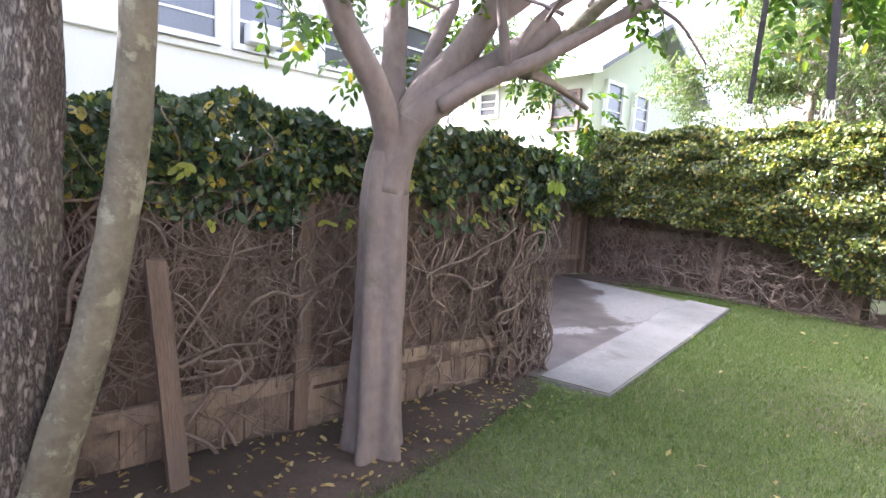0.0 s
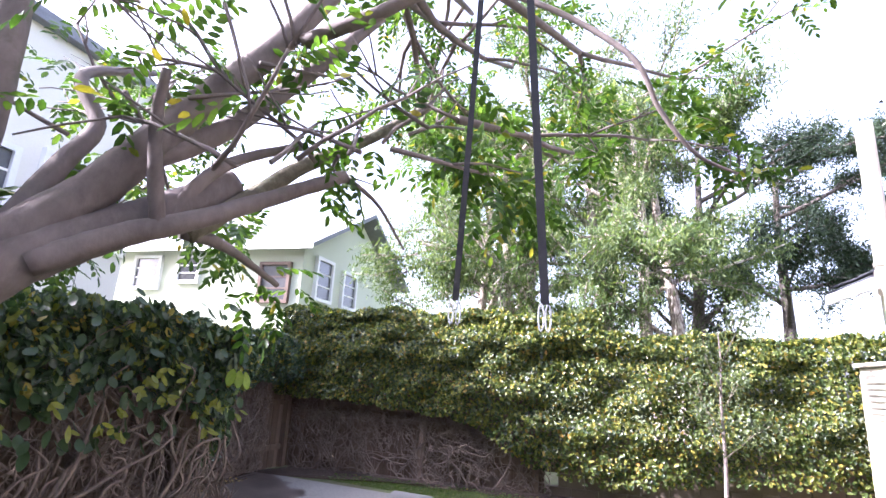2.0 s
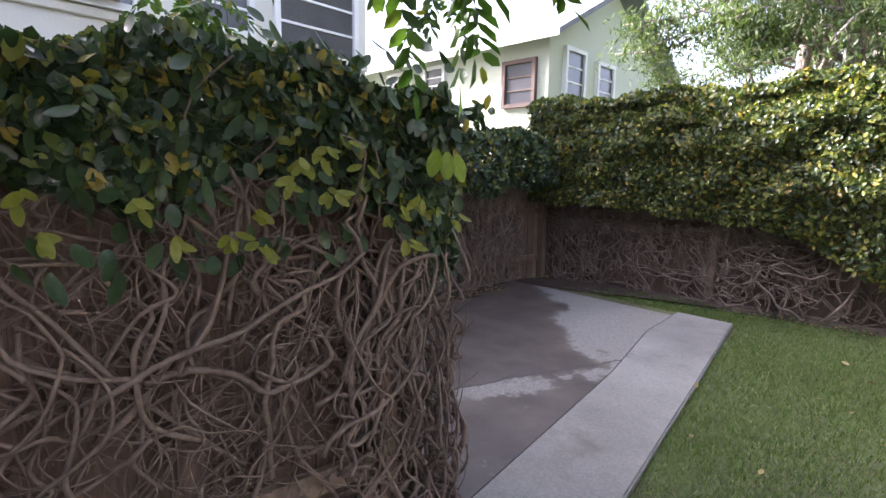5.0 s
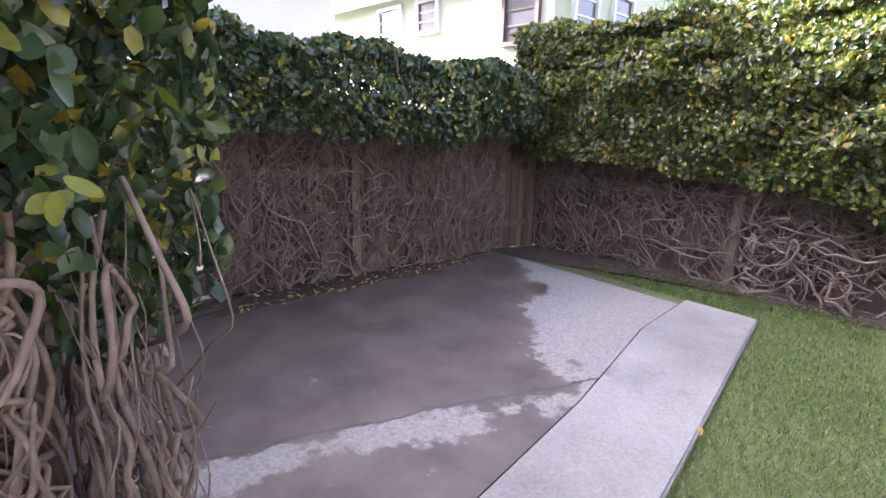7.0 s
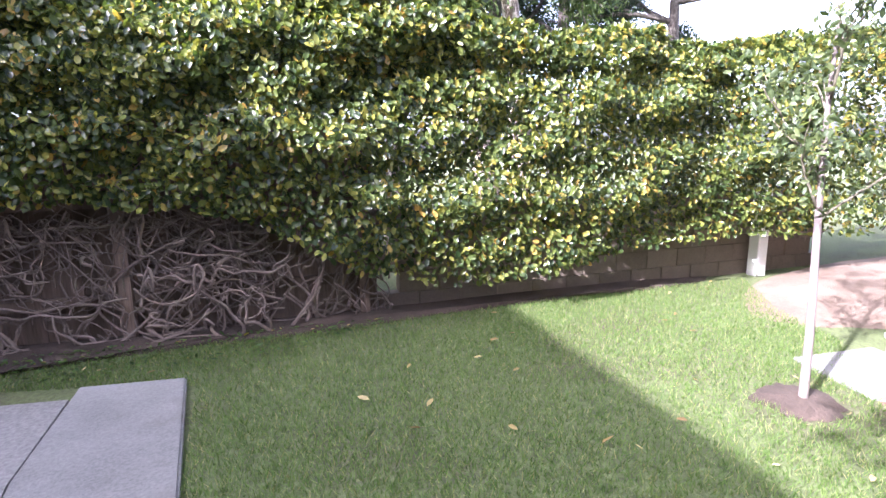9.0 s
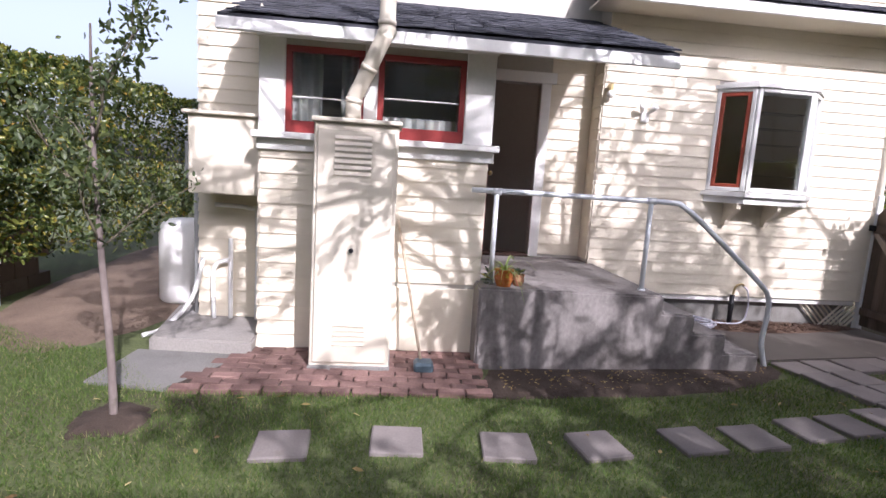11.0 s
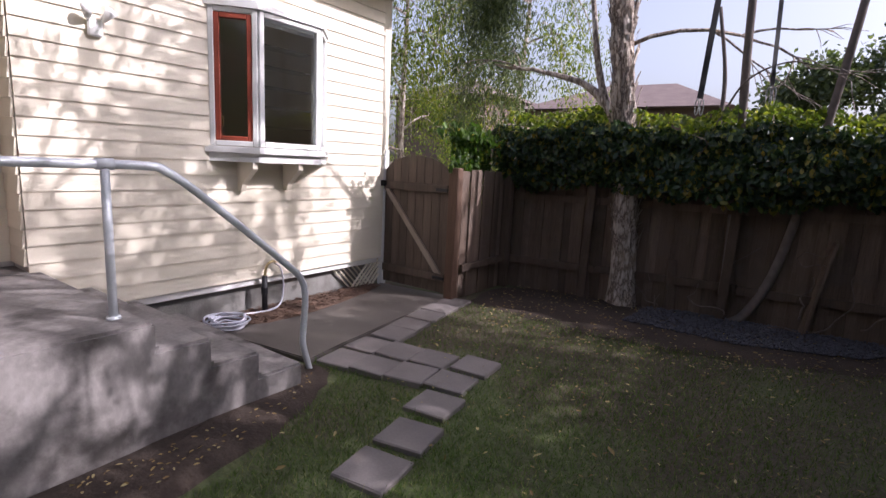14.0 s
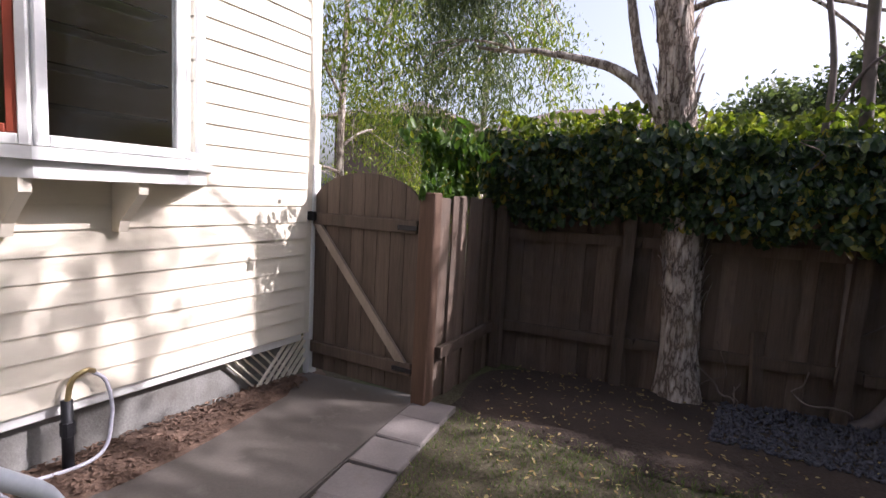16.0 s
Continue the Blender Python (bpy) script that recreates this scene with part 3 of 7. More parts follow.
cuboid(bm, (0.14, 0.95, 0.36), (0.30, 1.068, 4.2))
wall_return = tagged(part("wall_return", bm, PALE_ROOM), "short cream clapboard return beside the doorway", "house wall", kind="structure")
clad(wall_return, (0.30, 1.072, 0), 180, 0.30, 0.74, 3.3)
bm = bmesh.new()
wall_pieces(bm, "x", 0.30, 0.14, 1.07, 4.54, 0.36, 4.2, [(1.72, 2.52, 0.71, 2.78)])
wall_door = tagged(part("wall_door", bm, PALE_ROOM), "cream clapboard wall round the back doorway", "house wall", kind="structure")
clad(wall_door, (0.30, 1.72 - 0.11, 0), -90, 0.54, 0.74, 3.3)
bm = bmesh.new()
wall_pieces(bm, "x", -1.36, 0.12, 2.60, 4.54, 0.0, 2.74, [(3.70, 4.34, 1.92, 2.60), (2.88, 3.58, 1.92, 2.58)])
wall_lean = tagged(part("wall_lean_to", bm, PALE_ROOM), "cream clapboard lean-to wall with two red windows", "house wall", kind="structure")
clad(wall_lean, (-1.36, 4.54, 0), -90, 1.94, 0.02, 1.74, holes=[(1.10, 1.94, 0.0, 0.62)])
block("access_panel", (-1.392, 2.63, 0.03), (-1.362, 3.42, 0.62), SIDING, wall_lean, "plain cream board panel with a ragged foot")
bm = bmesh.new()
wall_pieces(bm, "y", 4.42, 0.12, -1.24, 0.30, 0.0, 2.9, [])
wall_lean_n = tagged(part("wall_lean_to_north", bm, PALE_ROOM), "cream clapboard end wall of the lean-to", "house wall", kind="structure")
clad(wall_lean_n, (0.30, 4.545, 0), 180, 1.66, 0.02, 2.9)
bm = bmesh.new()
wall_pieces(bm, "y", 2.602, 0.12, -1.24, 0.30, 0.0, 2.9, [])
wall_lean_s = tagged(part("wall_lean_to_south", bm, SIDING), "cream side wall of the lean-to by the door", "house wall", kind="structure")
bm = bmesh.new()
wall_pieces(bm, "x", -0.75, 0.14, 4.56, 5.25, 0.0, 5.2, [])
cuboid(bm, (-0.61, 5.11, 0.0), (6.0, 5.25, 5.2))
wall_north = tagged(part("wall_north", bm, SIDING), "tall cream clapboard wall on the sunny side of the house", "house wall", kind="structure")
clad(wall_north, (-0.75, 5.25, 0), -90, 0.69, 0.12, 5.2)
clad(wall_north, (6.0, 5.255, 0), 180, 6.75, 0.12, 5.2)
bm = bmesh.new()
cuboid(bm, (0.14, -2.5, 0.30), (5.9, 5.1, 0.36))
tagged(part("floor_house", bm, DARK_WOOD), "dark wooden floor inside the house", "floor", kind="structure")
bm = bmesh.new()
cuboid(bm, (-0.1, -2.52, 4.2), (6.0, 5.2, 4.26))
tagged(part("ceiling", bm, PALE_ROOM), "pale ceiling inside the house", "ceiling", kind="structure")
bm = bmesh.new()
cuboid(bm, (5.86, -2.52, 0.3), (6.0, 5.11, 4.2))
tagged(part("wall_east", bm, DARK_ROOM), "plain far wall of the house", "house wall", kind="structure")
bm = bmesh.new()
wall_pieces(bm, "x", 2.3, 0.1, 1.1, 4.5, 0.36, 4.2, [(2.25, 3.05, 0.36, 2.6)])
tagged(part("wall_hall", bm, DARK_ROOM), "dim hall wall inside the back door", "house wall", kind="structure")
block("baseboard", (0.008, -2.52, 0.30), (0.10, 1.0, 0.365), WHITE)
tagged(bpy.data.objects["baseboard"], "cream board below the lowest clapboard", "trim", kind="structure")
bm = bmesh.new()
cuboid(bm, (0.10, -2.5, 0.0), (0.24, 1.0, 0.34))
tagged(part("foundation", bm, PALE_CONCRETE), "pale painted foundation below the siding", "foundation", kind="structure")
for y0, y1, z0, z1 in ((2.585, 2.84, 1.9, 2.74), (3.585, 3.70, 1.9, 2.74), (4.345, 4.56, 1.9, 2.74)):
    block("trim", (-1.385, y0, z0), (-1.362, y1, z1), WHITE, wall_lean, "white window trim board")
block("trim", (-1.39, 2.57, 2.66), (-1.364, 4.58, 2.75), WHITE, wall_lean)
block("window_sill", (-1.47, 2.53, 1.845), (-1.36, 4.60, 1.90), WHITE, wall_lean, "white projecting sill board")
block("trim", (-1.40, 2.56, 1.75), (-1.362, 4.57, 1.845), WHITE, wall_lean)


def sash(name, y0, y1, z0, z1, x, depth, wide, material, label, low=None, bars=()):
    w = thing(name, label, "window", kind="structure")
    low = low or wide
    for a, b in (((x, y0, z0), (x + depth, y1, z0 + low)), ((x, y0, z1 - wide), (x + depth, y1, z1)), ((x, y0, z0 + low), (x + depth, y0 + wide, z1 - wide)), ((x, y1 - wide, z0 + low), (x + depth, y1, z1 - wide))):
        block("window_frame", a, b, material, w, bevel=0.004)
    for z in bars:
        block("glazing_bar", (x + 0.012, y0 + wide, z - 0.006), (x + depth - 0.01, y1 - wide, z + 0.006), WHITE, w)
    pane = block("pane", (x + depth * 0.45, y0 + wide - 0.004, z0 + low - 0.004), (x + depth * 0.45 + 0.005, y1 - wide + 0.004, z1 - wide + 0.004), GLASS, w, bevel=0)
    pane.visible_shadow = False
    return w


sash("window_1", 3.70, 4.345, 1.905, 2.61, -1.372, 0.05, 0.05, RED, "red-framed lean-to window with a wide bottom rail", 0.10, (2.20,))
sash("window_2", 2.84, 3.585, 1.905, 2.60, -1.372, 0.05, 0.05, RED, "red-framed lean-to window by the door", 0.10, (2.24,))

# bay window: canted sides on brackets
bay = thing("window_3", "white canted bay window with a rust-red casement", "window", kind="structure")
BP = [(0.0, -0.31), (-0.27, -0.61), (-0.27, -1.30), (0.0, -1.60)]


def bay_ring(grow):
    return [(-0.02, BP[0][1] + grow), (BP[1][0] - grow, BP[1][1] + grow * 0.5), (BP[2][0] - grow, BP[2][1] - grow * 0.5), (-0.02, BP[3][1] - grow)]


part("roof", hull_mesh("r", bay_ring(0.05), 2.83, 2.90, WHITE, 0.03), WHITE, bay, "white cap of the bay")
part("sill", hull_mesh("r", bay_ring(0.07), 1.60, 1.655, WHITE, 0.01), WHITE, bay)
part("apron", hull_mesh("r", bay_ring(0.03), 1.52, 1.598, WHITE), WHITE, bay)


def bay_side(a, b, material, sub, wide, name):
    """Frame and pane between two plan points."""
    a, b = Vector((*a, 0)), Vector((*b, 0))
    l = (b - a).length
    m = Matrix.Translation(a) @ Matrix.Rotation(math.atan2(b.y - a.y, b.x - a.x), 4, "Z")
    for p, q in (((0, -0.02, 1.66), (wide, 0.03, 2.83)), ((l - wide, -0.02, 1.66), (l, 0.03, 2.83)), ((wide, -0.02, 1.66), (l - wide, 0.03, 1.66 + wide)), ((wide, -0.02, 2.83 - wide), (l - wide, 0.03, 2.83))):
        block(name, p, q, material, bay).matrix_basis = m
    if sub:
        for p, q in (((wide, -0.03, 1.66 + wide), (wide + 0.045, 0.02, 2.83 - wide)), ((l - wide - 0.045, -0.03, 1.66 + wide), (l - wide, 0.02, 2.83 - wide)), ((wide + 0.045, -0.03, 1.66 + wide), (l - wide - 0.045, 0.02, 1.70 + wide)), ((wide + 0.045, -0.03, 2.785 - wide), (l - wide - 0.045, 0.02, 2.83 - wide))):
            block("casement", p, q, CASEMENT, bay, "rust-red casement frame").matrix_basis = m
        block("latch", (l - wide - 0.06, -0.055, 1.82), (l - wide - 0.045, -0.03, 1.92), BRASS, bay).matrix_basis = m
    p = block("pane", (wide, 0.0, 1.66 + wide), (l - wide, 0.005, 2.83 - wide), GLASS, bay, bevel=0)
    p.matrix_basis = m
    p.visible_shadow = False


bay_side(BP[1], BP[0], WHITE, True, 0.045, "side_frame")
bay_side(BP[2], BP[1], WHITE, False, 0.05, "front_frame")
bay_side(BP[3], BP[2], WHITE, False, 0.045, "side_frame")
for z in (1.85, 2.03, 2.21, 2.39, 2.57):
    block("glass_shelf", (-0.22, -1.25, z), (-0.05, -0.66, z + 0.008), GLASS, bay, bevel=0)
for y in (-0.55, -1.06):
    bm = bmesh.new()
    v = [(-0.02, 1.25), (-0.02, 1.52), (-0.27, 1.52), (-0.27, 1.46), (-0.10, 1.31), (-0.08, 1.25)]
    f = bm.faces.new([bm.verts.new((x, y, z)) for x, z in v])
    g = bmesh.ops.extrude_face_region(bm, geom=[f])["geom"]
    bmesh.ops.translate(bm, verts=[q for q in g if isinstance(q, bmesh.types.BMVert)], vec=(0, -0.05, 0))
    part("bracket", bm, SIDING, bay, "cream-painted wooden bracket")

# doorway, trim and doors
door_trim = thing("door_trim", "white-painted wooden surround of the back doorway", "trim", kind="structure")
block("jamb", (0.262, 1.61, 0.71), (0.299, 1.73, 2.78), WHITE, door_trim)
block("jamb", (0.262, 2.51, 0.71), (0.299, 2.598, 2.78), WHITE, door_trim)
block("header", (0.258, 1.55, 2.78), (0.299, 2.598, 2.91), WHITE, door_trim)
block("threshold", (0.24, 1.73, 0.702), (0.46, 2.51, 0.735), DARK_WOOD, door_trim)
bm = bmesh.new()
cuboid(bm, (0, 0, 0), (0.80, 0.04, 2.02), 0.004)
door = part("door_1", bm, RED)
door.matrix_basis = Matrix.Translation((0.24, 2.53, 0.737)) @ Matrix.Rotation(radians(183), 4, "Z")
tagged(door, "red-painted back door standing open against the lean-to", "door", kind="structure")
for z0, z1 in ((0.15, 0.75), (0.9, 1.72)):
    block("panel", (0.12, 0.04, z0), (0.68, 0.047, z1), RED, door)
bm = bmesh.new()
bmesh.ops.create_uvsphere(bm, u_segments=12, v_segments=8, radius=0.028, matrix=Matrix.Translation((0.74, 0.075, 0.95)))
part("door_handle", bm, BRASS, door, "round brass knob", True)
inner = thing("door_2", "dark wooden inner hall door left ajar", "door", kind="structure")
block("panel", (1.75, 2.32, 0.37), (1.79, 3.0, 2.5), DARK_WOOD, inner)
block("lintel", (1.72, 2.24, 2.5), (1.82, 3.1, 2.6), DARK_WOOD, inner)
block("stile", (1.72, 2.22, 0.37), (1.82, 2.31, 2.5), DARK_WOOD, inner)


# roofs with real shingles
def shingled(name, label, corner, along, up, run, height, rows, width=0.16, limit=300):
    """A roof plane from a lower corner: along the eave, up the slope; overlapping shingles."""
    corner, along, up = Vector(corner), Vector(along).normalized(), Vector(up).normalized()
    nrm = along.cross(up).normalized()
    if nrm.z < 0:
        nrm = -nrm
    bm = bmesh.new()
    q = [corner, corner + along * run, corner + along * run + up * height, corner + up * height]
    vs = [bm.verts.new(p) for p in q] + [bm.verts.new(p - nrm * 0.03) for p in q]
    for f in ((0, 1, 2, 3), (7, 6, 5, 4), (0, 4, 5, 1), (1, 5, 6, 2), (2, 6, 7, 3), (3, 7, 4, 0)):
        bm.faces.new([vs[i] for i in f])
    roof = tagged(part(name, bm, SHINGLE), label, "roof", kind="structure")
    step = height / rows
    me = []
    for k in range(3):
        w, h = width * (0.85 + 0.15 * k), step * 1.5
        v = [(x, y, z) for z in (0.0, 0.012) for x, y in ((0, 0), (w - 0.006, 0), (w - 0.006, h), (0, h))]
        me.append((w, mesh_of("shingle", v, [(3, 2, 1, 0), (4, 5, 6, 7), (0, 1, 5, 4), (1, 2, 6, 5), (2, 3, 7, 6), (3, 0, 4, 7)], SHINGLE)))
    frame_m = Matrix((along, up, nrm)).transposed().to_4x4()
    tilt = Matrix.Rotation(-0.05, 4, "X")
    count, V, F = 0, [], []
    for r in range(rows):
        u = -R.uniform(0, width)
        while u < run - 0.02:
            w, m = me[R.randrange(3)]
            t = Matrix.Translation(corner + along * max(u, 0) + up * (r * step - 0.01 + R.uniform(0, 0.012)) + nrm * (0.018 + R.uniform(0, 0.006))) @ frame_m @ tilt
            if u + w < run + 0.03:
                if count < limit:
                    place("shingle", m, roof, m=t)
                else:
                    b0 = len(V)
                    V += [t @ x.co for x in m.vertices]
                    F += [tuple(i + b0 for i in p.vertices) for p in m.polygons]
                count += 1
            u += w
    if V:
        tagged(place("shingles", mesh_of("shingles", V, F, SHINGLE), roof), kind="stuff")
    return roof


shingled("roof_lean_to", "slate-grey shingle roof over the lean-to and porch", (-1.72, 1.15, 2.72), (0, 1, 0), (2.02, 0, 0.80), 3.63, 2.20, 15)
block("fascia", (-1.735, 1.14, 2.60), (-1.70, 4.79, 2.695), WHITE)
bm = bmesh.new()
for y0, y1 in ((1.15, 4.78),):
    v = [(-1.70, y0, 2.66), (-1.70, y1, 2.66), (0.298, y1, 3.45), (0.298, y0, 3.45)]
    f = bm.faces.new([bm.verts.new(q) for q in v])
    g = bmesh.ops.extrude_face_region(bm, geom=[f])["geom"]
    bmesh.ops.translate(bm, verts=[q for q in g if isinstance(q, bmesh.types.BMVert)], vec=(0, 0, 0.03))
tagged(part("soffit", bm, SIDING), "cream boards under the porch roof", "ceiling", kind="structure")
shingled("roof_main", "dark slate-grey shingle roof of the house", (-0.48, -2.86, 3.66), (0, 1, 0), (3.2, 0, 1.5), 4.2, 3.6, 22, limit=120)
block("fascia", (-0.50, -2.87, 3.54), (-0.465, 1.35, 3.645), WHITE)
bm = bmesh.new()
cuboid(bm, (-0.465, -2.84, 3.56), (0.0, 1.34, 3.585))
tagged(part("soffit_main", bm, SIDING), "cream boards under the main eave", "ceiling", kind="structure")
bm = bmesh.new()
v = [(-0.6, 1.2, 5.2), (-0.6, 5.7, 5.2), (3.0, 5.7, 6.8), (3.0, 1.2, 6.8), (6.5, 1.2, 5.2), (6.5, 5.7, 5.2)]
q = [bm.verts.new(x) for x in v]
bm.faces.new((q[0], q[1], q[2], q[3])); bm.faces.new((q[3], q[2], q[5], q[4])); bm.faces.new((q[0], q[4], q[5], q[1]))
tagged(part("roof_upper", bm, SHINGLE), "dark shingle roof over the taller part of the house", "roof", kind="structure")
bm = bmesh.new()
cuboid(bm, (0.31, 1.2, 4.26), (0.43, 5.1, 5.2))
tagged(part("wall_upper", bm, SIDING), "cream upper wall above the lean-to roof", "house wall", kind="structure")
for o in [o for o in bpy.data.objects if o.name.startswith("fascia")]:
    tagged(o, "white fascia board under the shingle edge", "trim", kind="structure")

# porch and its steps
prof = [(2.65, 0.0), (2.65, 0.705), (0.99, 0.695), (0.99, 0.535), (0.68, 0.53), (0.68, 0.36), (0.36, 0.355), (0.36, 0.185), (0.02, 0.18), (0.02, 0.0)]
bm = bmesh.new()
f = bm.faces.new([bm.verts.new((-1.67, y, z - (0.06 if z == 0 else 0))) for y, z in prof])
g = bmesh.ops.extrude_face_region(bm, geom=[f])["geom"]
bmesh.ops.translate(bm, verts=[q for q in g if isinstance(q, bmesh.types.BMVert)], vec=(1.665, 0, 0))
bmesh.ops.bevel(bm, geom=[e for e in bm.edges if max(v.co.z for v in e.verts) > 0.1], offset=0.018, segments=2, affect="EDGES")
tagged(part("porch", bm, PORCH_CONCRETE), "stained grey concrete porch with four steps", "porch", kind="structure")
bm = bmesh.new()
cuboid(bm, (-0.004, 1.075, 0.1), (0.30, 2.60, 0.70))
tagged(part("porch_back", bm, PORCH_CONCRETE), "grey concrete landing before the doorway", "porch", kind="structure")

# ---- fences ----
plank_meshes = []
for k in range(4):
    bm = bmesh.new()
    cuboid(bm, (-0.5, -0.5, 0), (0.5, 0.5, 1))
    top = [v for v in bm.verts if v.co.z > 0.9]
    for v in top:
        v.co.z += R.uniform(-0.012, 0.012)
    for v in bm.verts:
        v.co.x *= 1 + R.uniform(-0.03, 0.03)
    me = bpy.data.meshes.new("fence_board")
    bm.to_mesh(me)
    bm.free()
    me.materials.append(FENCE)
    plank_meshes.append(me)


def plank(name, parent, a, b, wide, thick, upright=True, lean=0.0):
    """A timber between two points."""
    a, b = Vector(a), Vector(b)
    d = b - a
    rot = d.to_track_quat("Z", "Y").to_matrix().to_4x4()
    return place(name, plank_meshes[R.randrange(4)], parent, m=Matrix.Translation(a) @ rot @ Matrix.Diagonal((wide, thick, d.length, 1)))


def fence(name, label, a, b, height, side, rails=(0.22,), posts=2.4, gap=0.006, base=0.0, wide=0.14, kick=True):
    """Upright boards from a to b in plan; side: +1 puts rails and posts to the left of that line."""
    f = thing(name, label, "fence")
    a, b = Vector((*a, 0)), Vector((*b, 0))
    d = (b - a).normalized()
    n = Vector((-d.y, d.x, 0)) * side
    run, u, odd = (b - a).length, 0.0, 1
    ang = math.atan2(d.y, d.x)
    while u < run - 0.05:
        w = min(wide * R.uniform(0.85, 1.1), run - u)
        m = Matrix.Translation(a + d * (u + w / 2) + n * (0.009 * odd + R.uniform(-0.003, 0.003)) + Vector((0, 0, base + R.uniform(-0.02, 0.0)))) @ Matrix.Rotation(ang, 4, "Z") @ Matrix.Rotation(radians(R.uniform(-0.6, 0.6)), 4, "Y") @ Matrix.Diagonal((w + 0.022, 0.016, height + R.uniform(-0.015, 0.015), 1))
        place("fence_board", plank_meshes[R.randrange(4)], f, m=m)
        u += w
        odd = -odd
    for z in rails:
        k = 0.0
        while k < run:
            e = min(k + posts, run)
            m = Matrix.Translation(a + d * ((k + e) / 2) + n * 0.035 + Vector((0, 0, z + R.uniform(-0.02, 0.02)))) @ Matrix.Rotation(ang, 4, "Z") @ Matrix.Rotation(radians(R.uniform(-0.8, 0.8)), 4, "Y") @ Matrix.Diagonal((e - k, 0.04, 0.085, 1))
            place("rail", plank_meshes[R.randrange(4)], f, m=m)
            k = e
    k = 0.12
    while k < run + 0.1:
        m = Matrix.Translation(a + d * min(k, run - 0.05) + n * 0.075) @ Matrix.Rotation(ang, 4, "Z") @ Matrix.Rotation(radians(R.uniform(-1.2, 1.2)), 4, "Y") @ Matrix.Diagonal((0.09, 0.09, height * 0.97, 1))
        place("post", plank_meshes[R.randrange(4)], f, m=m)
        k += posts
    return f


NF0, NF1 = (-6.95, -4.9), (-6.42, 1.82)
fence("vine_fence", "weathered wooden fence overgrown with a woody vine", NF1, NF0, 1.75, 1, (0.24,), 1.9)
fence("corner_fence", "weathered wooden fence at the edge of the patio", (-9.6, 1.72), (-6.42, 1.82), 1.75, 1, (0.24, 1.05))
fence("west_fence", "weathered wooden fence along the damp patio", (-9.36, 7.6), (-9.75, 1.72), 1.75, 1, (0.30, 1.05), 2.75)
fence("north_fence", "dark wooden fence below the long hedge", (-4.72, 7.68), (-9.36, 7.62), 1.75, 1, (0.30, 1.05), 1.9)
fence("south_fence", "dark weathered wooden fence with a hedge on top", (-6.95, -4.45), (-1.10, -3.88), 1.72, 1, (0.33, 1.2), 1.55, base=-0.03)
fence("gate_side_fence", "short dark wooden fence between gate and corner", (-1.10, -3.88), (-1.10, -2.75), 1.52, 1, (0.33,), 1.5)
for a, b in (((-6.22, -0.97, -0.02), (-6.43, -1.02, 1.15)), ((-6.22, 0.34, 0.0), (-6.34, 0.30, 1.0))):
    brace = plank("leaning_board", None, a, b, 0.10, 0.03)
    tagged(brace, "weathered board leaning against the vine fence", "board")

# kickboards: a rail with paler short boards below it along the foot of the vine fence
kick = thing("fence_kickboard", "rail with short pale boards along the foot of the vine fence", "fence")
KA, KB = Vector((*NF1, 0)), Vector((*NF0, 0))
KD = (KB - KA).normalized()
KN, KANG = Vector((-KD.y, KD.x, 0)), math.atan2(KD.y, KD.x)
pale_boards = []
for me in plank_meshes:
    me = me.copy()
    me.materials.clear()
    me.materials.append(PALE_FENCE)
    pale_boards.append(me)
u = 0.04
while u < 5.0:
    w = R.uniform(0.11, 0.16)
    m = Matrix.Translation(KA + KD * (u + w / 2) + KN * (0.032 + R.uniform(0, 0.008)) + Vector((0, 0, -0.03))) @ Matrix.Rotation(KANG, 4, "Z") @ Matrix.Rotation(radians(R.uniform(-1, 1)), 4, "Y") @ Matrix.Diagonal((w - 0.006, 0.016, 0.33 + R.uniform(-0.02, 0.02), 1))
    place("kickboard", pale_boards[R.randrange(4)], kick, m=m)
    u += w
for k, (u0, u1, z) in enumerate(((0.05, 1.55, 0.30), (1.56, 3.3, 0.27), (3.31, 5.1, 0.24))):
    m = Matrix.Translation(KA + KD * ((u0 + u1) / 2) + KN * 0.072 + Vector((0, 0, z))) @ Matrix.Rotation(KANG, 4, "Z") @ Matrix.Rotation(radians((-1.5, 1.2, -0.8)[k]), 4, "Y") @ Matrix.Diagonal((u1 - u0, 0.036, 0.10, 1))
    place("rail", pale_boards[k], kick, m=m)
# low wall of tan blocks under the sunny end of the long hedge
bw = thing("block_wall", "low wall of dusty tan concrete blocks under the hedge", "wall")
bm = bmesh.new()
cuboid(bm, (-0.1965, -0.07, 0), (0.1965, 0.07, 0.196), 0.004)
block_me = bpy.data.meshes.new("wall_block")
bm.to_mesh(block_me)
bm.free()
block_me.materials.append(TAN_BLOCK)
for r in range(5):
    for k in range(14):
        x = -4.5 + k * 0.40 + (0.2 if r % 2 else 0)
        if x < 0.9:
            place("wall_block", block_me, bw, m=pose(x, 7.74 + R.uniform(-0.004, 0.004), -0.05 + r * 0.2, 0, 0, R.uniform(-0.5, 0.5)))
# boards leaning on the south fence
for a, b in (((-3.24, -4.02, -0.01), (-3.20, -4.06, 0.62)), ((-4.50, -4.12, -0.01), (-4.66, -4.18, 1.0)), ((-2.26, -3.93, -0.01), (-2.20, -3.96, 0.75))):
    brace = plank("leaning_board", None, a, b, 0.11, 0.028)
    tagged(brace, "weathered board leaning against the dark back fence", "board")
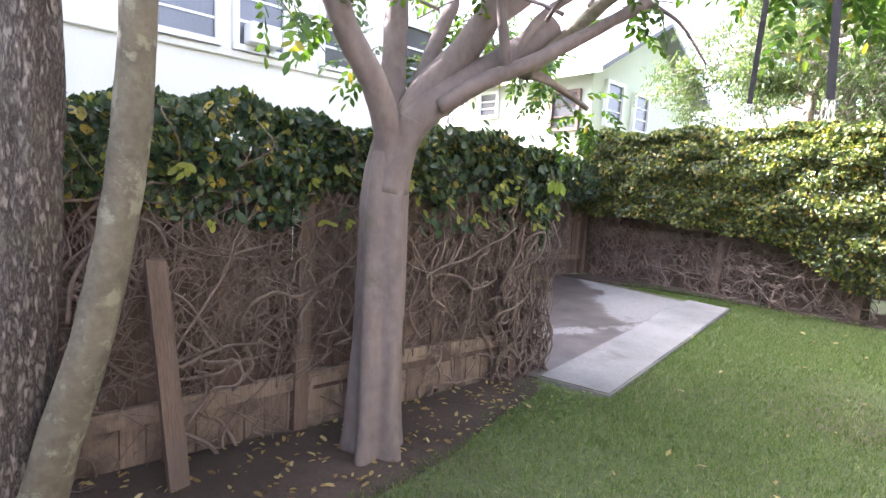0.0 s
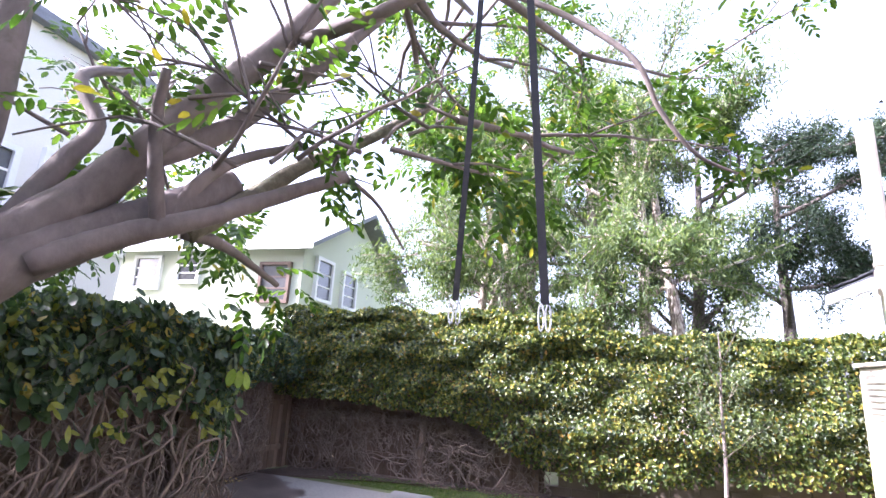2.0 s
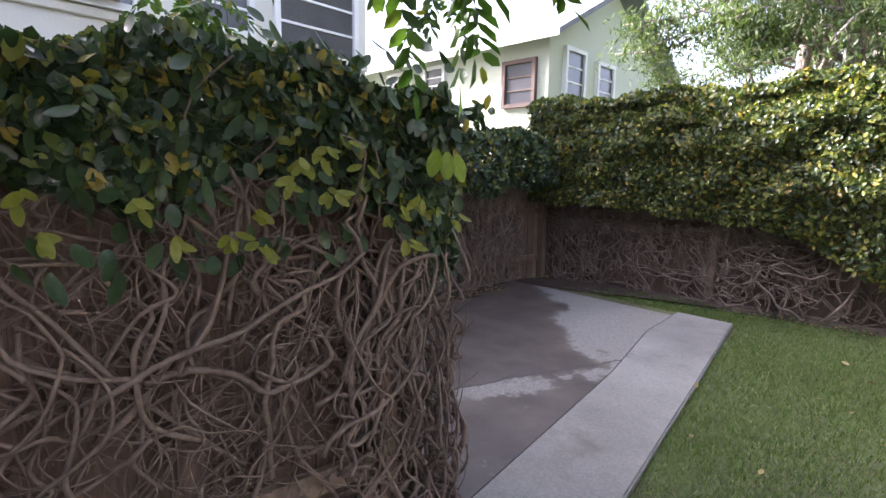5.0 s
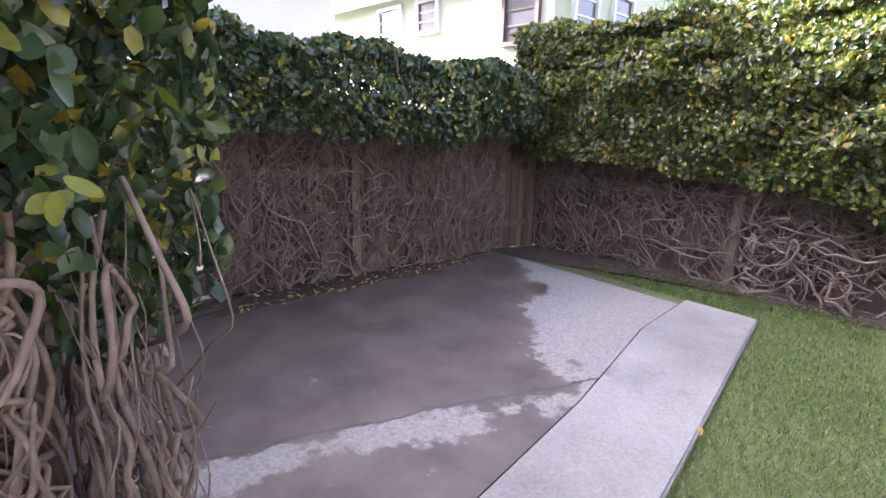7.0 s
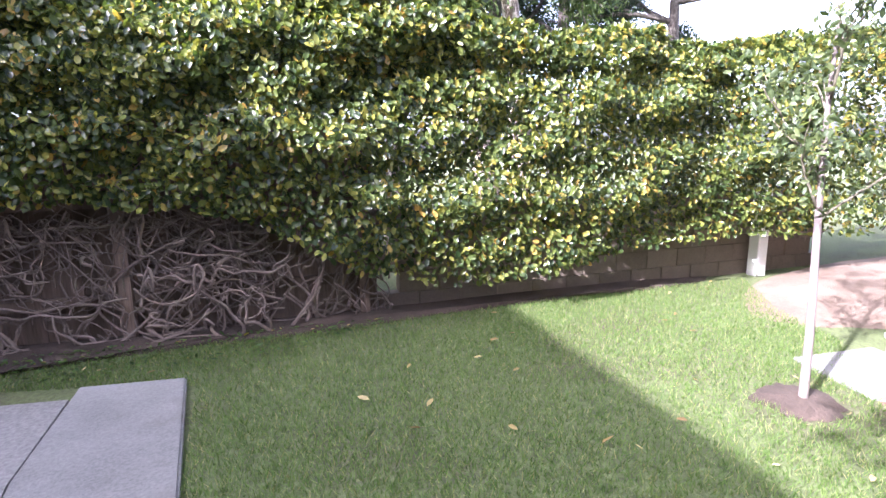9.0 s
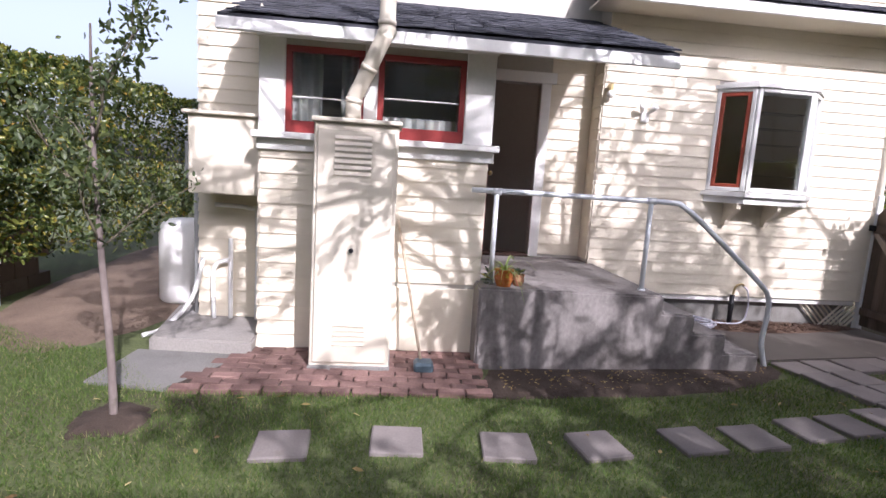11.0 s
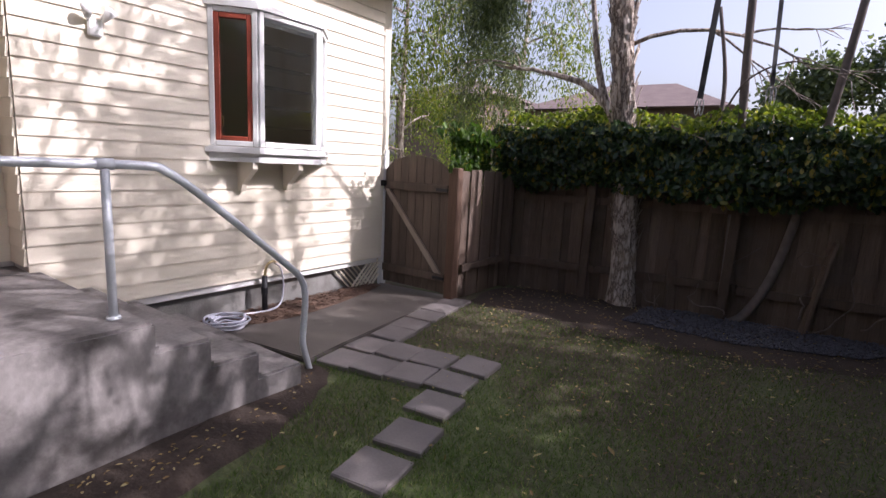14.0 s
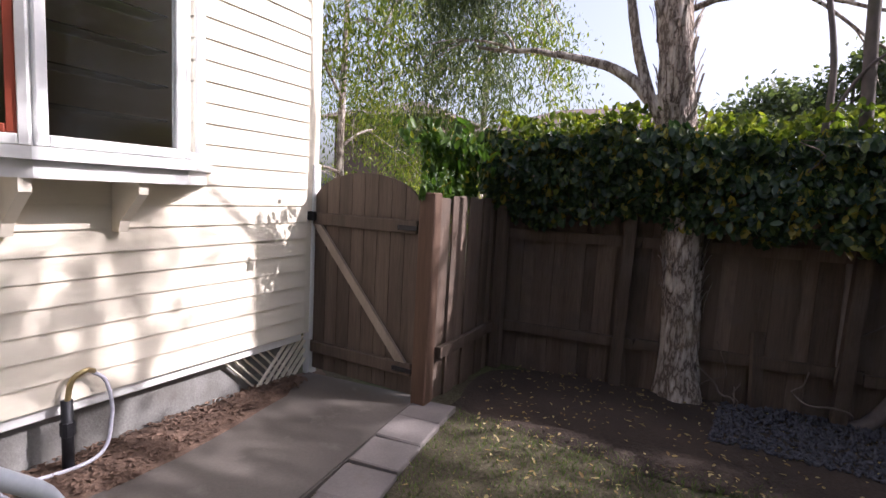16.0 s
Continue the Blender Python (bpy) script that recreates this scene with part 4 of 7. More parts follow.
# ---- gate ----
gate = thing("garden_gate", "arched brown wooden gate with a diagonal brace", "gate")
GY = -2.62
n = 8
for i in range(n):
    x0, x1 = -1.0 + i * 0.985 / n, -1.0 + (i + 1) * 0.985 / n
    bm = bmesh.new()
    arch = lambda x: 1.40 + 0.27 * math.sqrt(max(0.0, 1 - ((x + 0.51) / 0.52) ** 2))
    v = [(x0 + 0.003, 0.06), (x1 - 0.003, 0.06), (x1 - 0.003, arch(x1)), ((x0 + x1) / 2, arch((x0 + x1) / 2)), (x0 + 0.003, arch(x0))]
    f = bm.faces.new([bm.verts.new((x, GY, z)) for x, z in v])
    g = bmesh.ops.extrude_face_region(bm, geom=[f])["geom"]
    bmesh.ops.translate(bm, verts=[q for q in g if isinstance(q, bmesh.types.BMVert)], vec=(0, -0.022 + R.uniform(-0.003, 0.003), 0))
    part("board", bm, GATE, gate)
block("rail", (-1.0, GY + 0.002, 1.25), (-0.02, GY + 0.036, 1.345), GATE, gate)
block("rail", (-1.0, GY + 0.002, 0.20), (-0.02, GY + 0.036, 0.295), GATE, gate)
bm = bmesh.new()
v = [(-0.10, 1.25), (-0.02, 1.25), (-0.86, 0.295), (-0.95, 0.295)]
f = bm.faces.new([bm.verts.new((x, GY + 0.004, z)) for x, z in v])
g = bmesh.ops.extrude_face_region(bm, geom=[f])["geom"]
bmesh.ops.translate(bm, verts=[q for q in g if isinstance(q, bmesh.types.BMVert)], vec=(0, 0.028, 0))
part("brace", bm, surface("pale_brace_wood", (0.24, 0.19, 0.15), (0.40, 0.33, 0.27), 0.8, 1.5, 18, (5, 5, 0.5), 0.4, 0.004), gate, "paler diagonal brace")
for z in (0.245, 1.29):
    block("hinge", (-1.01, GY + 0.036, z - 0.018), (-0.84, GY + 0.044, z + 0.018), IRON, gate, "black strap hinge")
block("latch", (-0.06, GY + 0.03, 1.28), (0.012, GY + 0.075, 1.35), IRON, gate, "black iron latch")
gp = block("gate_post", (-1.14, GY - 0.07, 0.0), (-1.02, GY + 0.05, 1.55), GATE_POST, bevel=0.008)
tagged(gp, "reddish-brown wooden gate post", "post")
wp = block("wall_post", (-0.012, GY - 0.06, 0.0), (0.06, GY + 0.03, 1.72), WHITE, bevel=0.006)
tagged(wp, "white-painted post at the corner of the house", "post")
lattice = thing("lattice_panel", "small cream wooden lattice under the house corner", "lattice")
slat_me = plank_meshes[0].copy()
slat_me.materials.clear()
slat_me.materials.append(SIDING)
for i in range(6):
    for s in (-1, 1):
        y = -2.48 + i * 0.075
        plank("slat", lattice, (0.055 + 0.012 * s, y, 0.02), (0.055 + 0.012 * s, y + s * 0.30, 0.32), 0.03, 0.008).data = slat_me

# ---- hedges and vines ----
def hedge_leaves(name, parent, count, box, material, length, width, rnd, bulge=0.5, face=(0, -1, 0), fold=True, ragged=0.25, hang=0.5, low=None):
    """Leaves in a thick skin over a rounded box (x0, y0, z0, x1, y1, z1), thinner and uneven at the foot."""
    x0, y0, z0, x1, y1, z1 = box
    c = np.stack([rnd.uniform(x0, x1, count), rnd.uniform(y0, y1, count), rnd.uniform(z0, z1, count)], 1)
    along = 0 if (x1 - x0) > (y1 - y0) else 1
    u = c[:, along]
    wave = np.sin(u * 2.1) * 0.5 + np.sin(u * 5.3 + 1) * 0.3 + np.sin(u * 11 + 2) * 0.2
    foot = z0 + ragged * (0.5 + 0.5 * wave) + (low(u) if low else 0)
    head = z1 - 0.10 * (0.5 + 0.5 * np.sin(u * 3.7 + 0.5) + 0.3 * np.sin(u * 13))
    t = rnd.uniform(0, 1, count) ** 0.8
    c[:, 2] = foot + (head - foot) * t
    k = 1 - along
    mid, half = (box[k] + box[k + 3]) / 2, (box[k + 3] - box[k]) / 2
    th = np.where(t > 0.85, np.sqrt(np.clip(1 - ((t - 0.85) / 0.17) ** 2, 0.03, 1)), 0.75 + 0.25 * np.sin(t * 3.0))
    side = np.where(rnd.uniform(0, 1, count) < 0.78, np.sign(face[k]), -np.sign(face[k]))
    top = rnd.uniform(0, 1, count) < 0.22
    depth = np.where(top, rnd.uniform(-1, 1, count), side * (1 - rnd.exponential(0.14, count)))
    c[:, 2] = np.where(top, head - rnd.exponential(0.05, count), c[:, 2])
    bump = np.ones(count)
    for f, amp in ((1.7, 0.10), (2.9, 0.09), (4.7, 0.08), (7.1, 0.07), (9.7, 0.05)):
        q = rnd.uniform(-1, 1, 2)
        bump += amp * np.sin(f * (u * q[0] + c[:, 2] * 1.6 * q[1]) * 1.5 + rnd.uniform(0, 6)) * np.sin(f * (u * q[1] * 0.8 - c[:, 2] * q[0]) + rnd.uniform(0, 6)) * 1.6
    c[:, k] = mid + depth * half * np.where(top, 0.8, th) * bump
    n = np.zeros((count, 3))
    n[:, k] = np.where(top, 0, side)
    n[:, 2] = np.where(top, 1.0, 0.55)
    n += rnd.normal(0, 0.45, (count, 3))
    d = rnd.normal(0, 0.6, (count, 3))
    d[:, 2] -= hang
    d[:, k] += side * 0.3
    s = rnd.uniform(0.65, 1.2, count)
    v, tri = (leaf_arrays if fold else small_leaf_arrays)(c, d, n, length * s, width * s)
    return tagged(place(name, fast_mesh(name, v, tri, material), parent), kind="stuff")


def core_mass(parent, box, material, shrink=0.6):
    """The dark twiggy inside that stops light from passing straight through."""
    x0, y0, z0, x1, y1, z1 = box
    runs, rnd = [], random.Random(3)
    along = 0 if (x1 - x0) > (y1 - y0) else 1
    n = int(max(x1 - x0, y1 - y0) * 26)
    for i in range(n):
        p = Vector((rnd.uniform(x0, x1), rnd.uniform(y0, y1), z0 + (z1 - z0) * rnd.uniform(0.02, 0.6)))
        p[1 - along] = ((x0 + x1, y0 + y1)[1 - along]) / 2 + rnd.uniform(-0.2, 0.2) * (x1 - x0, y1 - y0)[1 - along]
        p[along] = min(max(p[along], (x0, y0)[along] + 0.4), (x1, y1)[along] - 0.4)
        pts = [p]
        for k in range(4):
            pts.append(pts[-1] + Vector((rnd.uniform(-0.2, 0.2), rnd.uniform(-0.12, 0.12), rnd.uniform(0.02, 0.2))))
            pts[-1].z = min(pts[-1].z, z1 - 0.12)
        line = smooth_path(pts, 3)
        runs.append((line, spread(0.006, 0.003, len(line))))
    return tagged(place("twigs", tube_mesh("twigs", runs, material, 4), parent, "tangle of thin dark twigs"), kind="stuff")


def vine_stems(parent, a, b, n, count, zmax, seed, thick=(0.008, 0.022), off=(0.05, 0.17), mat=VINE, name="stem", low=0.03, foot=3, joined=False):
    """Woody stems that climb and wander over a fence face from a to b; n: out of the face."""
    rnd, runs = random.Random(seed), []
    a, b, n = Vector((*a, 0)), Vector((*b, 0)), Vector(n)
    d = (b - a)
    run = d.length
    d.normalize()
    for i in range(count):
        u = rnd.uniform(0, run)
        rooted = i % foot == 0
        z = 0.0 if rooted else rnd.uniform(low, low + 0.9)
        o = rnd.uniform(*off)
        du, dz = rnd.uniform(-0.13, 0.13), rnd.uniform(0.02, 0.15)
        pts = []
        for k in range(rnd.randint(6, 11)):
            pts.append(a + d * min(max(u, 0), run) + n * o + Vector((0, 0, z)))
            du = du * 0.7 + rnd.uniform(-0.09, 0.09)
            dz = dz * 0.7 + rnd.uniform(-0.055, 0.09)
            if z > zmax:
                dz = -abs(dz) * 0.6
            if not 0.03 < u < run - 0.03:
                du = abs(du) if u < run / 2 else -abs(du)
            u, z, o = u + du, max(0.03 if rooted else low, z + dz), min(max(o + rnd.uniform(-0.04, 0.04), 0.04), off[1] + 0.05)
        line = smooth_path(pts, 3)
        r = rnd.uniform(*thick)
        if joined:
            runs.append((line, spread(r, r * 0.6, len(line))))
        else:
            place(name, tube_mesh(name, [(line, spread(r, r * 0.6, len(line)))], mat, 6, 0.12, i), parent)
    if joined:
        tagged(place(name, tube_mesh(name, runs, mat, 4, 0.1, seed), parent), kind="stuff")


RL = np.random.default_rng(11)
# near vine on the west fence
vine = thing("wall_vine", "dark glossy-leaved vine spilling over the wooden fence, yellow leaves among it", "vine")
NB = (-6.74, -4.6, 1.22, -6.20, 1.92, 2.02)


def skewed(ob, k=0.079, y0=1.9):
    """Turns a run of leaves to follow the fence line."""
    ob.matrix_basis = Matrix.Translation((0, 0, 0)) @ Matrix(((1, k, 0, -k * y0), (0, 1, 0, 0), (0, 0, 1, 0), (0, 0, 0, 1)))
    return ob


def sheared(ob, k, y0):
    me = ob.data
    co = np.empty(len(me.vertices) * 3, np.float32)
    me.vertices.foreach_get("co", co)
    co = co.reshape(-1, 3)
    co[:, 0] += k * (co[:, 1] - y0)
    me.vertices.foreach_set("co", co.ravel())
    me.update()
    return ob


sheared(hedge_leaves("leaves", vine, 19000, NB, DARK_LEAF, 0.064, 0.04, RL, face=(1, 0, 0), ragged=0.42, hang=0.7), 0.079, 1.9)
sheared(core_mass(vine, NB, VINE), 0.079, 1.9)
NN = (0.997, -0.079, 0)
vine_stems(vine, NF1, (-6.72, -2.2), NN, 210, 1.5, 5, (0.004, 0.012), low=0.34, foot=12)
vine_stems(vine, NF1, (-6.72, -2.2), NN, 18, 1.5, 55, (0.009, 0.017), (0.05, 0.12), low=0.3, foot=2)
vine_stems(vine, NF1, (-6.72, -2.2), NN, 800, 1.5, 56, (0.0022, 0.005), (0.03, 0.13), name="fine_stems", low=0.30, foot=14, joined=True)
vine_stems(vine, (-6.44, 1.45), (-6.42, 1.86), NN, 60, 1.5, 6, (0.004, 0.013), (0.02, 0.20))
vine_stems(vine, (-6.74, 1.86), (-6.2, 1.86), (0, 1, 0), 70, 1.3, 16, (0.004, 0.013), (0.0, 0.22), foot=2)
vine_stems(vine, (-6.62, 1.88), (-6.2, 1.88), (0, 1, 0), 4, 1.0, 18, (0.016, 0.022), (0.04, 0.24), foot=1)
vine_stems(vine, (-6.74, 1.86), (-6.2, 1.86), (0, 1, 0), 90, 1.3, 17, (0.0025, 0.005), (0.0, 0.26), name="fine_stems", joined=True)
sheared(hedge_leaves("end_leaves", vine, 1500, (-6.74, 1.60, 0.95, -6.14, 2.25, 2.0), DARK_LEAF, 0.072, 0.044, RL, face=(0, 1, 0), ragged=0.3, hang=0.8), 0.0, 1.9)
# single large leaves at the end of the fence
leaf_meshes = []
for k in range(4):
    v, t = fine_leaf(0.062 + 0.008 * k, 0.044, 0.15 + 0.12 * k)
    leaf_meshes.append(fast_mesh("leaf", v, t, DARK_LEAF))
for i in range(240):
    y = 1.94 - abs(R.gauss(0, 1.0))
    m = Matrix.Translation((-6.17 + 0.079 * (y - 1.9) + R.uniform(-0.10, 0.05), y, R.uniform(1.30, 2.1))) @ Euler((R.uniform(-0.7, 0.7), R.uniform(-0.7, 0.4), R.uniform(-1.2, 1.2))).to_matrix().to_4x4()
    place("leaf", leaf_meshes[i % 4], vine, m=m)
spray = leafy("yellow_green_spray_leaf", [(0.0, (0.10, 0.16, 0.025)), (0.6, (0.22, 0.24, 0.03)), (1.0, (0.36, 0.30, 0.05))], 0.4, 0.4)
spray_me = [fast_mesh("spray_leaf", *fine_leaf(0.055 + 0.008 * k, 0.03, 0.2), spray) for k in range(3)]
for i in range(34):
    y, z = 1.9 - abs(R.gauss(0, 1.5)), R.uniform(1.32, 1.72)
    for k in range(R.randint(3, 5)):
        m = Matrix.Translation((-6.12 + 0.079 * (y - 1.9) + R.uniform(-0.02, 0.03), y + R.uniform(-0.02, 0.02), z + R.uniform(-0.02, 0.02))) @ Euler((R.uniform(-1.3, 1.3), R.uniform(-0.9, 0.1), R.uniform(-0.6, 0.6))).to_matrix().to_4x4()
        place("spray_leaf", spray_me[k % 3], vine, m=m)
bigl = leafy("lime_green_leaf", [(0.0, (0.16, 0.26, 0.02)), (1.0, (0.26, 0.34, 0.03))], 0.4, 0.5)
young = fast_mesh("young_leaf", *fine_leaf(0.105, 0.06), bigl)
for k in range(3):
    place("young_leaf", young, vine, "bright lime-green young leaf", pose(-6.06 + 0.012 * k, 1.71 + 0.042 * k, 1.69 - 0.008 * k, 8 * k - 10, 0, -55 + 18 * k))

# hedge over the west patio fence
wh = thing("west_hedge", "dense green hedge on top of the patio fence", "hedge")
WB = (-9.7, 1.8, 1.32, -8.75, 7.2, 2.28)
hedge_leaves("leaves", wh, 18000, WB, DARK_LEAF, 0.075, 0.045, RL, face=(1, 0, 0), ragged=0.2)
core_mass(wh, WB, VINE)
vine_stems(wh, (-9.42, 6.9), (-9.68, 2.4), (0.998, -0.06, 0), 260, 1.4, 9, (0.006, 0.014), (0.05, 0.16))
vine_stems(wh, (-9.42, 6.9), (-9.68, 2.4), (0.998, -0.06, 0), 420, 1.4, 19, (0.004, 0.009), (0.04, 0.15), name="fine_stems", low=0.25, foot=9, joined=True)

# long north hedge
nh = thing("north_hedge", "long thick hedge, sunlit yellow-green leaves over dark shade", "hedge")


def lowering(u):
    """The hedge reaches further down towards the east."""
    return np.interp(u, [-9.4, -7.5, -6.2, -5.5, -4.9, -3.6, -2.6, -0.8, 4.6], [1.05, 0.98, 0.92, 0.62, 0.22, 0.12, 0.22, 0.4, 0.0])


def slanted(ob, k=0.006, x0=-9.3):
    me = ob.data
    co = np.empty(len(me.vertices) * 3, np.float32)
    me.vertices.foreach_get("co", co)
    co = co.reshape(-1, 3)
    co[:, 1] += k * (co[:, 0] - x0)
    me.vertices.foreach_set("co", co.ravel())
    me.update()
    return ob


slanted(hedge_leaves("leaves", nh, 62000, (-9.4, 6.98, 0.12, 0.0, 8.1, 2.55), HEDGE_LEAF, 0.068, 0.042, RL, face=(0, -1, 0), ragged=0.12, low=lowering))
slanted(hedge_leaves("tall_leaves", nh, 22000, (-9.4, 7.15, 1.7, -3.8, 8.3, 2.85), HEDGE_LEAF, 0.075, 0.048, RL, face=(0, -1, 0)))
slanted(core_mass(nh, (-9.4, 7.1, 0.7, 0.0, 7.8, 2.4), VINE))
vine_stems(nh, (-9.2, 7.60), (-4.6, 7.66), (0.0, -1.0, 0), 190, 0.95, 21, (0.006, 0.015), (0.05, 0.16))
vine_stems(nh, (-9.2, 7.60), (-5.6, 7.65), (0.0, -1.0, 0), 260, 0.95, 23, (0.004, 0.009), (0.04, 0.15), name="fine_stems", low=0.2, foot=9, joined=True)
vine_stems(nh, (-6.6, 7.62), (-5.2, 7.64), (0.0, -1.0, 0), 40, 0.55, 22, (0.008, 0.017), (0.06, 0.30))
sh = thing("side_shrubs", "tall dark shrubs along the side path", "shrub")
slanted(hedge_leaves("leaves", sh, 18000, (0.0, 6.95, 0.25, 5.0, 8.2, 2.75), HEDGE_LEAF, 0.07, 0.04, RL, face=(0, -1, 0), ragged=0.3))
core_mass(sh, (0.0, 7.1, 0.3, 5.0, 7.8, 2.4), VINE)
post = block("hedge_post", (-0.36, 7.46, -0.02), (-0.22, 7.60, 1.0), WHITE, bevel=0.01)
tagged(post, "peeling white wooden post in the hedge", "post")

# south hedge; the sun on its top is put into the leaf colour
shd = thing("south_hedge", "hedge on the fence, dark below, sunlight coloured into its yellow-green top", "hedge")


def southern(ob):
    return slanted(ob, 0.097, -1.1)


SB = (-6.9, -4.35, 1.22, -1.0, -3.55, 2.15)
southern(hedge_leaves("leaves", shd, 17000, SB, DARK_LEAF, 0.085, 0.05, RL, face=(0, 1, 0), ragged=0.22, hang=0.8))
southern(hedge_leaves("top_leaves", shd, 6000, (-6.9, -4.5, 1.85, -1.0, -3.75, 2.36), SUNLIT_LEAF, 0.075, 0.045, RL, face=(0, -1, 0), ragged=0.1))
hedge_leaves("corner_leaves", shd, 900, (-1.35, -3.4, 1.25, -0.75, -2.55, 2.05), CROWN_LEAF, 0.10, 0.05, RL, face=(0, 1, 0), ragged=0.35, hang=0.9)
southern(core_mass(shd, SB, VINE))
vine_stems(shd, (-6.0, -4.34), (-2.6, -4.02), (-0.1, 0.99, 0), 14, 1.2, 31, (0.005, 0.010), (0.06, 0.2))

# ---- trees ----
def crown(name, parent, tips, per, reach, length, width, material, seed, fold=True, hang=0.4, flat=0.5):
    rnd = np.random.default_rng(seed)
    c = np.repeat(np.array([t[0] for t in tips]), per, 0) + rnd.normal(0, reach, (len(tips) * per, 3))
    d = rnd.normal(0, 0.7, c.shape)
    d[:, 2] -= hang
    n = rnd.normal(0, 0.6, c.shape)
    n[:, 2] += flat
    s = rnd.uniform(0.7, 1.25, len(c))
    v, t = (leaf_arrays if fold else small_leaf_arrays)(c, d, n, length * s, width * s)
    return tagged(place(name, fast_mesh(name, v, t, material), parent), kind="stuff")


def pinnate(name, parent, tips, per, material, seed, leaflets=11, stalk=0.24, length=0.068, width=0.03):
    """Compound leaves: pairs of leaflets along a drooping stalk."""
    rnd = np.random.default_rng(seed)
    C, D, N = [], [], []
    for p, d in tips:
        for _ in range(per):
            w = unit(rnd.normal(0, 1, 3) + np.array(d) * 0.5 + np.array((0, 0, -0.25)))
            o = np.array(p) + rnd.normal(0, 0.06, 3)
            s = unit(np.cross(w, (0.1, 0.2, 1.0)))
            up = np.cross(s, w)
            for k in range(leaflets):
                q = o + w * stalk * (0.25 + 0.75 * (k // 2) / (leaflets // 2)) + np.array((0, 0, -0.05)) * (k / leaflets) ** 2
                side = s * (1 if k % 2 else -1) if k < leaflets - 1 else 0 * s
                a = unit(side * 0.9 + w * 0.55 + np.array((0, 0, -0.25)) + rnd.normal(0, 0.1, 3))
                C.append(q + a * length * 0.5)
                D.append(a)
                N.append(up + rnd.normal(0, 0.25, 3))
    v, t = leaf_arrays(np.array(C), np.array(D), np.array(N), length * rnd.uniform(0.8, 1.2, len(C)), width, 0.15)
    return tagged(place(name, fast_mesh(name, v, t, material), parent), kind="stuff")


def limb(name, parent, pts, r0, r1, material, sides=12, wob=0.04, seed=1, label=""):
    line = smooth_path(pts, 6)
    return place(name, tube_mesh(name, [(line, spread(r0, r1, len(line)))], material, sides, wob, seed), parent, label)


def rough_trunk(name, parent, pts, r0, r1, material, ridge=0.12, grain=9.0, pull=0.25, lobes=0.0, flare=0.3, sides=44, seed=0.0):
    """A trunk with long bark ridges, shallow flutes and a flared foot."""
    line = smooth_path(pts, 22)
    n = len(line)
    V, F = [], []
    for i, p in enumerate(line):
        d = (line[min(i + 1, n - 1)] - line[max(i - 1, 0)]).normalized()
        e = (Vector((0, 1, 0)) - d * d.y).normalized()
        f = d.cross(e)
        r = (r0 + (r1 - r0) * i / (n - 1)) * (1 + flare * math.exp(-max(p.z, 0) * 4.5))
        low = math.exp(-max(p.z, 0) * 0.75)
        for k in range(sides):
            a = 2 * math.pi * k / sides
            ca, sn = math.cos(a), math.sin(a)
            u = noise.noise(Vector((ca * r * grain * 3, sn * r * grain * 3, p.z * grain * pull)) + Vector((seed, 0, seed)))
            b = noise.noise(Vector((ca * 1.3, sn * 1.3, p.z * 1.2 + seed)))
            q = r * (1 + ridge * (1 - 3.2 * abs(u)) + 0.10 * b + lobes * low * (math.cos(5 * a + 0.6 + p.z * 0.4) - 0.3))
            V.append(p + (e * ca + f * sn) * q)
    for i in range(n - 1):
        for k in range(sides):
            j = (k + 1) % sides
            F.append((i * sides + k, i * sides + j, (i + 1) * sides + j, (i + 1) * sides + k))
    F.append(tuple((n - 1) * sides + k for k in range(sides)))
    me = mesh_of(name, V, F, material)
    for q in me.polygons:
        q.use_smooth = True
    return place(name, me, parent)


# the big tree by the vine fence
tree = thing("garden_tree", "smooth grey-barked tree with several trunks and spreading limbs", "tree", at=(0, 0, 0))
rough_trunk("trunk", tree, [(-5.98, 0.02, -0.1), (-5.97, 0.02, 0.35), (-5.96, 0.01, 0.9), (-5.94, 0.0, 1.5), (-5.90, 0.02, 1.78), (-5.84, 0.06, 1.95)], 0.150, 0.115, BARK, 0.04, 7.0, 0.3, 0.26, 0.18)
limb("limb", tree, [(-5.92, 0.0, 1.6), (-5.86, -0.06, 1.86), (-5.81, -0.2, 2.09), (-5.79, -0.42, 2.38), (-5.72, -0.75, 3.1), (-5.6, -1.1, 4.3)], 0.085, 0.045, BARK)
limb("limb", tree, [(-5.93, 0.01, 1.6), (-5.95, 0.02, 1.95), (-6.02, 0.08, 2.28), (-6.07, 0.12, 2.72), (-6.13, 0.13, 3.3), (-6.2, 0.1, 4.6)], 0.088, 0.045, BARK)
limb("limb", tree, [(-5.90, 0.03, 1.8), (-5.83, 0.14, 2.07), (-5.71, 0.31, 2.32), (-5.60, 0.43, 2.57), (-5.49, 0.54, 2.82), (-5.28, 0.72, 3.2), (-5.0, 1.1, 4.1)], 0.098, 0.05, BARK)
limb("limb", tree, [(-5.64, 0.38, 2.46), (-5.51, 0.60, 2.66), (-5.39, 0.77, 2.89), (-5.16, 0.98, 3.29), (-4.9, 1.3, 3.9)], 0.055, 0.032, BARK, 10)
limb("limb", tree, [(-5.92, 0.0, 1.55), (-5.89, 0.02, 1.78), (-5.82, 0.12, 1.97), (-5.72, 0.28, 2.12), (-5.62, 0.47, 2.26), (-5.54, 0.66, 2.41), (-5.48, 0.78, 2.52)], 0.115, 0.066, BARK, label="thick limb with a sawn end")
